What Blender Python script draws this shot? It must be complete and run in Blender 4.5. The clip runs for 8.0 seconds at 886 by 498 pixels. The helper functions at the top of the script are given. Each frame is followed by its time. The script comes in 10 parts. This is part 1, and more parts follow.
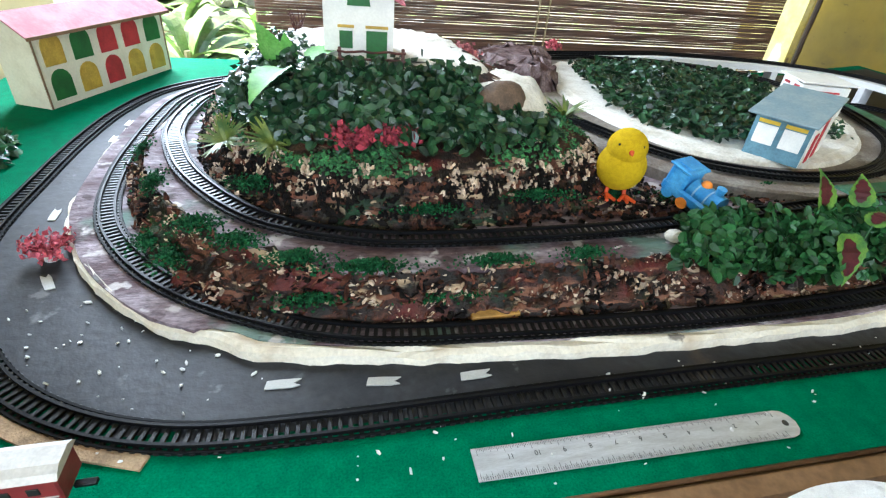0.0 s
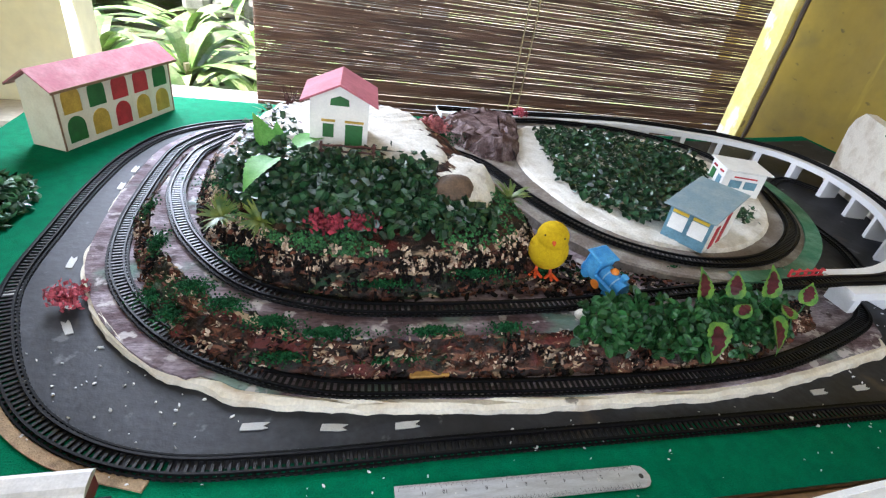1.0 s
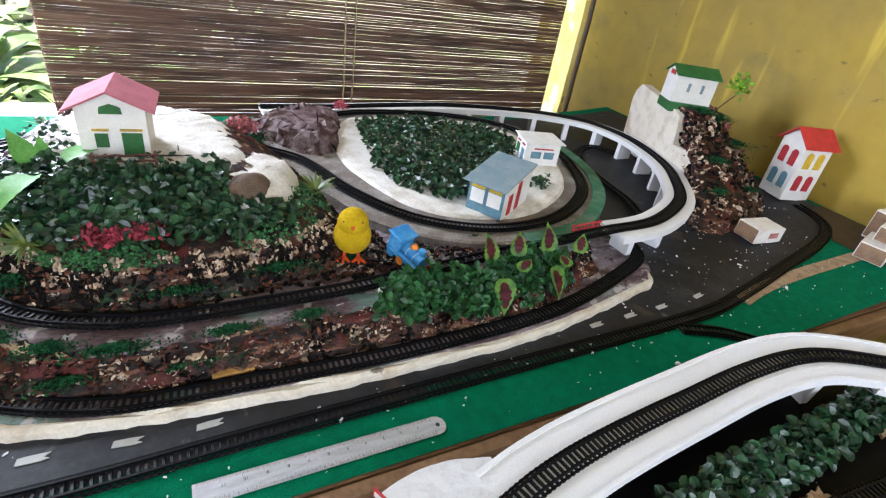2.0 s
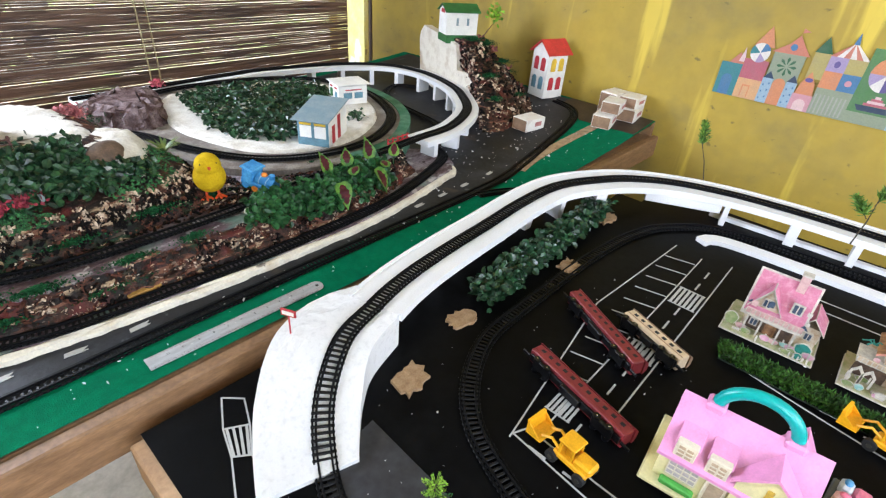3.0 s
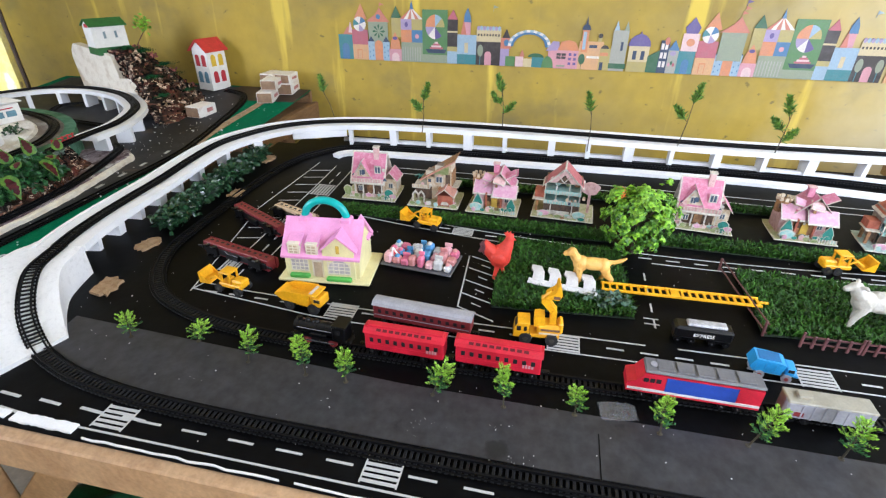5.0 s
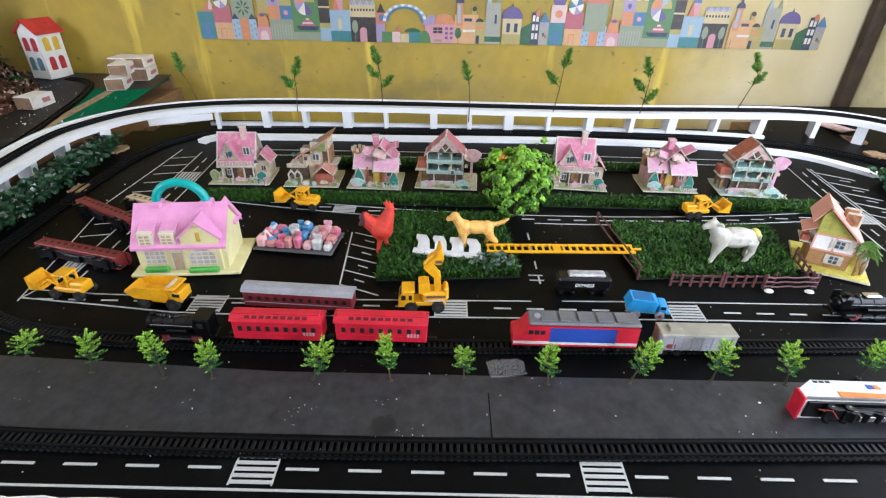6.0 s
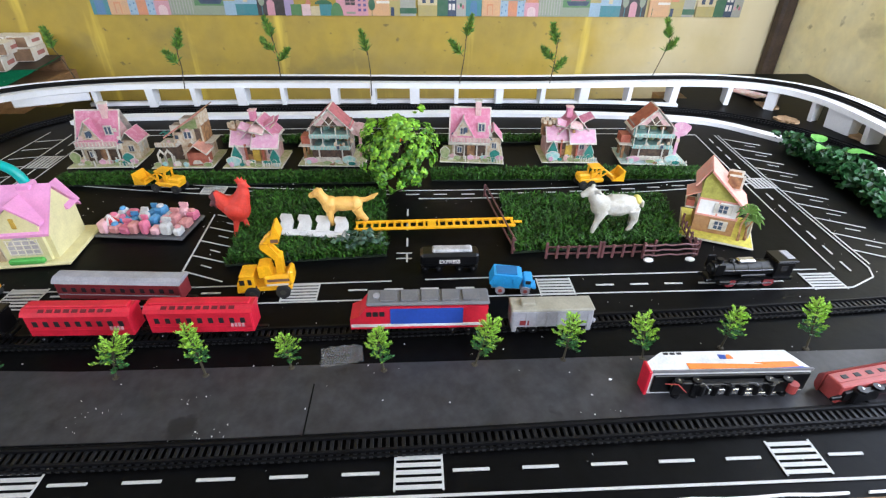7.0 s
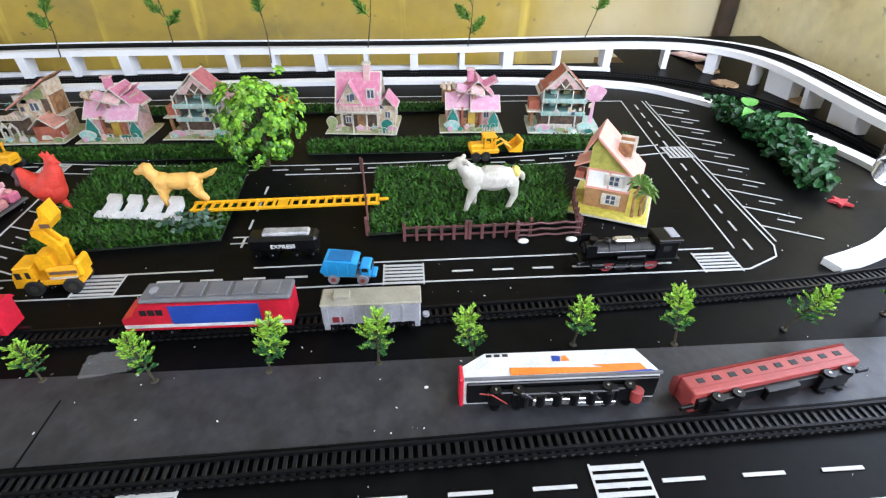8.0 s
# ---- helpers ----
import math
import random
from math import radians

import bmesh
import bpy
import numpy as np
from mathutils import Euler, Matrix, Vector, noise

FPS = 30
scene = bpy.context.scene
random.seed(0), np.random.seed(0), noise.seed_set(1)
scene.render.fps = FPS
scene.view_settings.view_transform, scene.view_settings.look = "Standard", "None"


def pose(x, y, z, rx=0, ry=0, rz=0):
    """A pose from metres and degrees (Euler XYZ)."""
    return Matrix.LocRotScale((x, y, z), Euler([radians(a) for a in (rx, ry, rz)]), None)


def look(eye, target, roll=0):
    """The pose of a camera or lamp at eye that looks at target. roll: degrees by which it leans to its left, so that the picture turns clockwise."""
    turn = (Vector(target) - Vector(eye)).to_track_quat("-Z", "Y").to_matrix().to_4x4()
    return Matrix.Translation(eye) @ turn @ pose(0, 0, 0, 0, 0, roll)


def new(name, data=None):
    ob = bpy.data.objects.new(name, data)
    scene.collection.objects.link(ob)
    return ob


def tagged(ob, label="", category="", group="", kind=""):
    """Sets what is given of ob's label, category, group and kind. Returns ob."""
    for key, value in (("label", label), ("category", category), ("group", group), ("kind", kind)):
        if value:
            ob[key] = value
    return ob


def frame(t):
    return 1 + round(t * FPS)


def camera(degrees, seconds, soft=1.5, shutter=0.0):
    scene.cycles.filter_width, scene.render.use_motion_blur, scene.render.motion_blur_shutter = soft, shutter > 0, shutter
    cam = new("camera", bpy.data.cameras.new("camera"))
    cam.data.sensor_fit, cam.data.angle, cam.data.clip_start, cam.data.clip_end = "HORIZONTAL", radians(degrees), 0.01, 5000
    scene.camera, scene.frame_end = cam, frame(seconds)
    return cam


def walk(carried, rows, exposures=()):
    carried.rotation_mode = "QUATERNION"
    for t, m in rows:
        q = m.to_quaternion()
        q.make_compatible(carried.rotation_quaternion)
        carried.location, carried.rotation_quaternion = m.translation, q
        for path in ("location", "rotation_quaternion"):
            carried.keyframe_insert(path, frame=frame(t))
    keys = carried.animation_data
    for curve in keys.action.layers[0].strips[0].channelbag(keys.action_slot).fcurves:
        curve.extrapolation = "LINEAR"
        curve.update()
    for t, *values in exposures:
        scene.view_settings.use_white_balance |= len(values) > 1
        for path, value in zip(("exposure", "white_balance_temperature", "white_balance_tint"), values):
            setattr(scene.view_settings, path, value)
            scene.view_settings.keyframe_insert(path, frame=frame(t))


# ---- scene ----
cam = camera(82.8, 8.0, soft=1.25)
PATH = [
    (0, (-0.078, 0.058, 1.114), (0.341, 1.678, 0.019), 5.4),
    (0.5, (-0.096, 0.027, 1.208), (0.299, 1.653, 0.113), 7.7),
    (1, (-0.06, -0.011, 1.254), (0.412, 1.619, 0.197), 9.8),
    (1.5, (0.026, -0.033, 1.267), (0.662, 1.555, 0.232), 10.6),
    (1.7, (0.058, -0.046, 1.273), (0.791, 1.507, 0.248), 10.5),
    (2.8, (-0.063, -0.283, 1.308), (1.163, 0.889, 0.247), 5.7),
    (3, (-0.099, -0.341, 1.306), (1.195, 0.751, 0.242), 4.8),
    (3.5, (-0.181, -0.502, 1.3), (1.239, 0.453, 0.265), 2.6),
    (4, (-0.281, -0.653, 1.29), (1.246, 0.153, 0.282), 0.5),
    (4.5, (-0.354, -0.725, 1.298), (1.271, -0.113, 0.305), 0.1),
    (5, (-0.359, -0.772, 1.293), (1.336, -0.404, 0.298), 0.4),
    (5.2, (-0.348, -0.786, 1.282), (1.361, -0.51, 0.281), 0.5),
    (6.3, (-0.328, -0.845, 1.226), (1.388, -0.894, 0.2), 0.9),
    (6.5, (-0.321, -0.875, 1.217), (1.391, -0.947, 0.185), 0.7),
    (7, (-0.284, -1.001, 1.192), (1.408, -1.097, 0.129), 0.7),
    (7.5, (-0.239, -1.144, 1.154), (1.429, -1.238, 0.054), 0.6),
    (8, (-0.204, -1.215, 1.137), (1.444, -1.33, 0.01), 0.2),
]
walk(cam, [(t, look(eye, target, roll)) for t, eye, target, roll in PATH], [(0, 1.52, 5750, 10), (0.5, 1.34, 5800, 14), (1.7, 1.15, 5900, 20), (2.8, 1.45, 5950, 17), (4.3, 1.4, 5950, 18), (5.2, 1.17, 5950, 18), (6.3, 1.0, 5950, 17), (8, 1.05, 5950, 17)])

# ---- daylight ----
world = bpy.data.worlds.new("world")
scene.world = world
world.use_nodes = True
wn = world.node_tree.nodes
sky = wn.new("ShaderNodeTexSky")
sky.sky_type, sky.sun_disc = "NISHITA", False
sky.sun_elevation, sky.sun_rotation = radians(55), radians(-105)
sky.air_density, sky.dust_density = 1.0, 3.0
wn["Background"].inputs["Strength"].default_value = 0.15
world.node_tree.links.new(sky.outputs["Color"], wn["Background"].inputs["Color"])

sun = bpy.data.lights.new("sun", "SUN")
sun.energy, sun.angle, sun.color = 5.0, radians(8), (1.0, 0.95, 0.88)
new("sun", sun).matrix_world = look((-3.0, -0.8, 4.6), (0, 0, 0))


def window_light(name, eye, target, w, h, power, color=(0.93, 0.97, 1.0)):
    """Sky light that enters by an opening."""
    d = bpy.data.lights.new(name, "AREA")
    d.shape, d.size, d.size_y, d.energy, d.color = "RECTANGLE", w, h, power, color
    ob = new(name, d)
    ob.matrix_world = look(eye, target)
    return ob


window_light("window_light_north", (-0.55, 1.86, 1.5), (1.1, -0.1, 0.9), 0.55, 1.3, 34, (0.86, 0.94, 1.0))
# west and south openings are unseen, added to light the tables' right side
window_light("unseen_light_west", (-1.43, -1.84, 1.65), (1.5, -2.1, 0.95), 0.85, 1.4, 18, (0.86, 0.94, 1.0))
window_light("unseen_light_south", (0.125, -2.4, 1.57), (0.45, -1.0, 1.0), 1.55, 1.05, 19, (0.84, 0.93, 1.0))


# ---- materials ----
def rgb(h):
    """Linear colour of an sRGB hex string."""
    c = [int(h[i:i + 2], 16) / 255 for i in (0, 2, 4)]
    return tuple(x / 12.92 if x <= 0.04045 else ((x + 0.055) / 1.055) ** 2.4 for x in c)


MATS = {}


def mat(name, col, rough=0.6, var=0.12, scale=30.0, bump=0.1, metal=0.0, col2=None, spec=0.5, patch=0.5, trans=0.0, stretch=(1, 1, 1), island=0.0):
    """A surface with variation at two scales: blotches (towards col2) and grain, with fine relief."""
    if name in MATS:
        return MATS[name]
    m = bpy.data.materials.new(name)
    m.use_nodes = True
    nt = m.node_tree
    n, l = nt.nodes, nt.links
    b = n["Principled BSDF"]
    b.inputs["Roughness"].default_value, b.inputs["Metallic"].default_value = rough, metal
    b.inputs["Specular IOR Level"].default_value = spec
    geo = n.new("ShaderNodeNewGeometry")
    mp = n.new("ShaderNodeMapping")
    mp.inputs["Scale"].default_value = stretch
    l.new(geo.outputs["Position"], mp.inputs["Vector"])
    big, fine = n.new("ShaderNodeTexNoise"), n.new("ShaderNodeTexNoise")
    for t, sc, det in ((big, scale, 5), (fine, scale * 9, 3)):
        l.new(mp.outputs["Vector"], t.inputs["Vector"])
        t.inputs["Scale"].default_value, t.inputs["Detail"].default_value = sc, det
        t.inputs["Roughness"].default_value = 0.6
    c2 = col2 if col2 else tuple(x * (1 - 2 * var) for x in col)
    ramp = n.new("ShaderNodeMapRange")
    ramp.inputs["From Min"].default_value, ramp.inputs["From Max"].default_value = patch - 0.12, patch + 0.14
    l.new(big.outputs["Fac"], ramp.inputs["Value"])
    mix = n.new("ShaderNodeMix")
    mix.data_type = "RGBA"
    mix.inputs["A"].default_value, mix.inputs["B"].default_value = (*col, 1), (*c2, 1)
    l.new(ramp.outputs["Result"], mix.inputs["Factor"])
    hsv = n.new("ShaderNodeHueSaturation")
    val = n.new("ShaderNodeMapRange")
    val.inputs["From Min"].default_value, val.inputs["From Max"].default_value = 0.3, 0.7
    val.inputs["To Min"].default_value, val.inputs["To Max"].default_value = 1 - var, 1 + var
    l.new(fine.outputs["Fac"], val.inputs["Value"])
    out = val.outputs["Result"]
    if island:
        rnd = n.new("ShaderNodeMapRange")
        rnd.inputs["To Min"].default_value, rnd.inputs["To Max"].default_value = 1 - island, 1 + island
        l.new(geo.outputs["Random Per Island"], rnd.inputs["Value"])
        mul = n.new("ShaderNodeMath")
        mul.operation = "MULTIPLY"
        l.new(out, mul.inputs[0])
        l.new(rnd.outputs["Result"], mul.inputs[1])
        out = mul.outputs[0]
    l.new(out, hsv.inputs["Value"])
    l.new(mix.outputs["Result"], hsv.inputs["Color"])
    l.new(hsv.outputs["Color"], b.inputs["Base Color"])
    if bump:
        bp = n.new("ShaderNodeBump")
        bp.inputs["Strength"].default_value, bp.inputs["Distance"].default_value = bump, 0.002
        l.new(fine.outputs["Fac"], bp.inputs["Height"])
        l.new(bp.outputs["Normal"], b.inputs["Normal"])
    if trans:
        b.inputs["Transmission Weight"].default_value = trans
    MATS[name] = m
    return m


def overlay(m, layers):
    """Further blotches over a surface: scale, stretch, where they begin and are full, how dense, colour."""
    nt = m.node_tree
    n, l = nt.nodes, nt.links
    b = n["Principled BSDF"]
    base = b.inputs["Base Color"].links[0].from_socket
    geo = n.new("ShaderNodeNewGeometry")
    for k, (sc, st, lo, hi, most, colour) in enumerate(layers):
        mp = n.new("ShaderNodeMapping")
        mp.inputs["Scale"].default_value, mp.inputs["Location"].default_value = st, (1.7 * k, 0.9 * k, 2.3 * k)
        l.new(geo.outputs["Position"], mp.inputs["Vector"])
        t = n.new("ShaderNodeTexNoise")
        t.inputs["Scale"].default_value, t.inputs["Detail"].default_value = sc, 7
        l.new(mp.outputs["Vector"], t.inputs["Vector"])
        r = n.new("ShaderNodeMapRange")
        r.inputs["From Min"].default_value, r.inputs["From Max"].default_value, r.inputs["To Max"].default_value = lo, hi, most
        l.new(t.outputs["Fac"], r.inputs["Value"])
        mx = n.new("ShaderNodeMix")
        mx.data_type = "RGBA"
        mx.inputs["B"].default_value = (*colour, 1)
        l.new(r.outputs["Result"], mx.inputs["Factor"])
        l.new(base, mx.inputs["A"])
        base = mx.outputs["Result"]
    l.new(base, b.inputs["Base Color"])
    return m


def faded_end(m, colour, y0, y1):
    """Paint paler towards one end of a wall: faded, and lightened in place of light; uneven border."""
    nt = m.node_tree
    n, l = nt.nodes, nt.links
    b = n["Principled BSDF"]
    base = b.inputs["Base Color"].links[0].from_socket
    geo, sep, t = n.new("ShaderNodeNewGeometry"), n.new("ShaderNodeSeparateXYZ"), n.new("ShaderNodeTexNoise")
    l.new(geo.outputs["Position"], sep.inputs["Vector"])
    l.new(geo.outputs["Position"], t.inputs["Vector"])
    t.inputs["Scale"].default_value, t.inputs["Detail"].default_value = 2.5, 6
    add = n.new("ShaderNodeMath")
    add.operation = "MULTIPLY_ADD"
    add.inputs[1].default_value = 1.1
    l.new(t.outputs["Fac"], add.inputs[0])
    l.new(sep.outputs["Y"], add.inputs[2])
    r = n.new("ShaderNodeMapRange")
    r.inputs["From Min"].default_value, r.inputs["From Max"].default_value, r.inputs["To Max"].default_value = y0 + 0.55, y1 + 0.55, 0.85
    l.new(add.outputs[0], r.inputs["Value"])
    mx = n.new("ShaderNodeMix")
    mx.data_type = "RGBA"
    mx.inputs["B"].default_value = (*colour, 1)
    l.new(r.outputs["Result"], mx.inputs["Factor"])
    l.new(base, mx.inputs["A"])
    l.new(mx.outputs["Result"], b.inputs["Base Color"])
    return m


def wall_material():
    """Yellow limewash, with grey damp patches, darker mould, pale runs and a faded end, coloured lighter for light."""
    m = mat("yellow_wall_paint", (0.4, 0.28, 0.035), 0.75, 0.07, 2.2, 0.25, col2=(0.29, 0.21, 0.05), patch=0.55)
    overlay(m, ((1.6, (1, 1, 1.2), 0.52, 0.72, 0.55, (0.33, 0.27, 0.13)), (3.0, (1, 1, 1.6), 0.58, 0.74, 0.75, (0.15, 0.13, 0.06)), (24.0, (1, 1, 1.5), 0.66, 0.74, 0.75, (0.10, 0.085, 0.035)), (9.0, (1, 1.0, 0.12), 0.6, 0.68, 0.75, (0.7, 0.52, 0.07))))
    # fade colour raised so the south end looks more strongly lit
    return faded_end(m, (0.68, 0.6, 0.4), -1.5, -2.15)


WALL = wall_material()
# paler south wall paint, its colour lifted further for light falling on it
PALEWALL = overlay(mat("pale_yellow_limewash", (0.84, 0.77, 0.5), 0.6, 0.08, 2.4, 0.25, col2=(0.76, 0.64, 0.3), patch=0.55), ((2.2, (1, 1, 1.4), 0.6, 0.72, 0.8, (0.12, 0.1, 0.05)), (18.0, (1, 1, 1.3), 0.66, 0.74, 0.6, (0.2, 0.16, 0.08))))
# pier limewash without mould, daylight beside the window put into its colour
LITWALL = mat("pale_lit_limewash", (0.86, 0.81, 0.55), 0.6, 0.06, 2.4, 0.2, col2=(0.82, 0.74, 0.42), patch=0.58)
CONCRETE = mat("worn_concrete", (0.55, 0.5, 0.4), 0.8, 0.12, 6, 0.3, col2=(0.42, 0.37, 0.29))
FELT = mat("green_felt", (0.0, 0.165, 0.075), 0.95, 0.25, 60, 0.9, col2=(0.0, 0.13, 0.06), spec=0.1)
BLACK = mat("black_board", (0.0024, 0.0024, 0.0026), 0.42, 0.3, 7, 0.12, col2=(0.0052, 0.0052, 0.0054), patch=0.6, spec=0.06)
SLATE = overlay(mat("grey_black_sheet", (0.03, 0.03, 0.034), 0.42, 0.35, 6, 0.12, col2=(0.03, 0.03, 0.034), patch=0.56, spec=0.35), ((11.0, (1, 1, 1), 0.64, 0.74, 0.5, (0.06, 0.06, 0.065)), (16.0, (1, 1, 1), 0.68, 0.72, 0.7, (0.006, 0.006, 0.007))))
ASPHALT = overlay(mat("painted_road", (0.015, 0.016, 0.02), 0.55, 0.3, 11, 0.3, col2=(0.034, 0.036, 0.043), patch=0.57, spec=0.26), ((5.0, (1, 1, 1), 0.55, 0.68, 0.7, (0.014, 0.013, 0.014)), (30.0, (1, 1, 1), 0.66, 0.72, 0.5, (0.2, 0.2, 0.21)), (14.0, (1, 1, 1), 0.63, 0.7, 0.6, (0.07, 0.05, 0.035))))
FOAM = mat("white_foam_board", (0.74, 0.74, 0.75), 0.7, 0.05, 40, 0.35, col2=(0.72, 0.72, 0.72), patch=0.6)
OLDFOAM = overlay(mat("cream_foam", (0.72, 0.67, 0.57), 0.8, 0.1, 30, 0.6, col2=(0.56, 0.49, 0.38), patch=0.6), ((9.0, (1, 1, 1), 0.6, 0.68, 0.7, (0.4, 0.29, 0.17)), (24.0, (1, 1, 1), 0.68, 0.72, 0.8, (0.05, 0.035, 0.03))))
WOOD = mat("brown_table_wood", (0.26, 0.145, 0.07), 0.6, 0.2, 14, 0.3, col2=(0.17, 0.09, 0.04), stretch=(1, 1, 5))
PLY = mat("raw_plywood", (0.44, 0.28, 0.15), 0.7, 0.15, 16, 0.3, col2=(0.34, 0.2, 0.1))
DARKWOOD = mat("dark_wood", (0.055, 0.033, 0.02), 0.6, 0.2, 20, 0.3)
RAIL = mat("black_plastic_track", (0.003, 0.003, 0.0035), 0.6, 0.2, 60, 0.1, spec=0.1)
RAILTOP = mat("dark_steel_rail", (0.005, 0.005, 0.006), 0.5, 0.2, 60, 0.1, spec=0.14)
WHITE = mat("white_line_paint", (0.44, 0.44, 0.43), 0.55, 0.12, 90, 0.1, col2=(0.5, 0.5, 0.49), patch=0.66)
WHITEPAPER = mat("white_card", (0.8, 0.79, 0.76), 0.6, 0.05, 40, 0.08)
SAND = mat("white_sand_paint", (0.7, 0.67, 0.61), 0.9, 0.14, 26, 1.0, col2=(0.5, 0.45, 0.37), patch=0.57)
PURPLE = overlay(mat("mauve_grey_track_bed", (0.1, 0.065, 0.072), 0.75, 0.4, 20, 1.0, col2=(0.33, 0.28, 0.31), patch=0.53, stretch=(0.6, 1.5, 1), spec=0.12), ((9.0, (1, 1, 1), 0.56, 0.66, 0.7, (0.14, 0.25, 0.2)), (38.0, (1, 1, 1), 0.58, 0.63, 0.85, (0.5, 0.46, 0.46)), (26.0, (1, 1, 1), 0.62, 0.67, 0.85, (0.05, 0.03, 0.03))))
# near-black layers: shaded gaps between bark flakes put into the colour
ROCK = overlay(mat("brown_painted_bark", (0.085, 0.03, 0.017), 0.5, 0.6, 38, 1.0, col2=(0.005, 0.0035, 0.003), patch=0.48, spec=0.3), ((13.0, (1, 1, 1), 0.54, 0.62, 0.8, (0.1, 0.016, 0.014)), (9.0, (1, 1, 1.3), 0.57, 0.64, 0.9, (0.008, 0.04, 0.014)), (30.0, (1, 1, 1.6), 0.56, 0.6, 0.9, (0.005, 0.004, 0.003)), (52.0, (0.5, 0.5, 1.8), 0.605, 0.63, 0.9, (0.42, 0.3, 0.19)), (95.0, (0.6, 0.6, 1.5), 0.645, 0.665, 0.9, (0.6, 0.5, 0.38)), (26.0, (0.3, 0.3, 3.2), 0.55, 0.6, 0.85, (0.006, 0.004, 0.003)), (34.0, (0.35, 0.35, 3.0), 0.6, 0.64, 0.8, (0.2, 0.085, 0.05))))


# ---- mesh building ----
class M:
    """Collects vertices and faces for one mesh."""

    def __init__(self):
        self.v, self.f, self.m = [], [], None

    def add(self, vs, fs):
        k = len(self.v)
        if self.m is not None:
            vs = [tuple(self.m @ Vector(p)) for p in vs]
        self.v += vs
        self.f += [tuple(i + k for i in q) for q in fs]
        return self

    def box(self, c, s, b=0.0, rot=None):
        """A box at its middle c of size s, its edges chamfered by b."""
        hx, hy, hz = s[0] / 2, s[1] / 2, s[2] / 2
        if b <= 0:
            vs = [(x * hx, y * hy, z * hz) for x in (-1, 1) for y in (-1, 1) for z in (-1, 1)]
            fs = [(0, 1, 3, 2), (4, 6, 7, 5), (0, 4, 5, 1), (2, 3, 7, 6), (0, 2, 6, 4), (1, 5, 7, 3)]
        else:
            b = min(b, hx * 0.9, hy * 0.9, hz * 0.9)
            vs, idx = [], {}
            for x in (-1, 1):
                for y in (-1, 1):
                    for z in (-1, 1):
                        for a in range(3):
                            h = [x * (hx - b), y * (hy - b), z * (hz - b)]
                            h[a] = (x * hx, y * hy, z * hz)[a]
                            idx[x, y, z, a] = len(vs)
                            vs.append(tuple(h))
            fs = []
            for a in range(3):
                o = [i for i in range(3) if i != a]
                for sgn in (-1, 1):
                    q = []
                    for p, r in ((-1, -1), (1, -1), (1, 1), (-1, 1)):
                        k = [0, 0, 0]
                        k[a], k[o[0]], k[o[1]] = sgn, p, r
                        q.append(idx[(*k, a)])
                    fs.append(tuple(q))
            for a in range(3):
                o = [i for i in range(3) if i != a]
                for p in (-1, 1):
                    for r in (-1, 1):
                        q = []
                        for e, face in ((-1, o[0]), (1, o[0]), (1, o[1]), (-1, o[1])):
                            k = [0, 0, 0]
                            k[a], k[o[0]], k[o[1]] = e, p, r
                            q.append(idx[(*k, face)])
                        fs.append(tuple(q))
            for x in (-1, 1):
                for y in (-1, 1):
                    for z in (-1, 1):
                        fs.append(tuple(idx[x, y, z, a] for a in range(3)))
        if rot is not None:
            vs = [tuple(rot @ Vector(p)) for p in vs]
        return self.add([(p[0] + c[0], p[1] + c[1], p[2] + c[2]) for p in vs], fs)

    def rod(self, p0, p1, r0, r1=None, n=8, caps=True):
        r1 = r0 if r1 is None else r1
        p0, p1 = Vector(p0), Vector(p1)
        d = (p1 - p0).normalized()
        a = d.orthogonal().normalized()
        b = d.cross(a)
        vs = []
        for p, r in ((p0, r0), (p1, r1)):
            vs += [tuple(p + r * (math.cos(2 * math.pi * i / n) * a + math.sin(2 * math.pi * i / n) * b)) for i in range(n)]
        fs = [(i, (i + 1) % n, n + (i + 1) % n, n + i) for i in range(n)]
        if caps:
            fs += [tuple(range(n - 1, -1, -1)), tuple(range(n, 2 * n))]
        return self.add(vs, fs)

    def tube(self, pts, r, n=8, close=False):
        """A round tube along pts, of radius r (a number or one per point)."""
        pts = [Vector(p) for p in pts]
        k, vs, fs = len(pts), [], []
        for i, p in enumerate(pts):
            d = (pts[min(i + 1, k - 1)] - pts[max(i - 1, 0)]).normalized()
            a = d.cross(Vector((0.13, 0.21, 1))).normalized()
            b = d.cross(a)
            ri = r[i] if isinstance(r, (list, tuple)) else r
            vs += [tuple(p + ri * (math.cos(2 * math.pi * j / n) * a + math.sin(2 * math.pi * j / n) * b)) for j in range(n)]
        for i in range(k - 1):
            for j in range(n):
                fs.append((i * n + j, i * n + (j + 1) % n, (i + 1) * n + (j + 1) % n, (i + 1) * n + j))
        fs += [tuple(range(n - 1, -1, -1)), tuple(range((k - 1) * n, k * n))]
        return self.add(vs, fs)

    def ball(self, c, r, n=12, k=8, rot=None):
        r = (r, r, r) if isinstance(r, (int, float)) else r
        vs = [(0, 0, r[2])]
        for i in range(1, k):
            t = math.pi * i / k
            vs += [(r[0] * math.sin(t) * math.cos(2 * math.pi * j / n), r[1] * math.sin(t) * math.sin(2 * math.pi * j / n), r[2] * math.cos(t)) for j in range(n)]
        vs.append((0, 0, -r[2]))
        fs = [(0, 1 + j, 1 + (j + 1) % n) for j in range(n)]
        for i in range(k - 2):
            fs += [(1 + i * n + j, 1 + (i + 1) * n + j, 1 + (i + 1) * n + (j + 1) % n, 1 + i * n + (j + 1) % n) for j in range(n)]
        e = len(vs) - 1
        fs += [(e, e - n + (j + 1) % n, e - n + j) for j in range(n)]
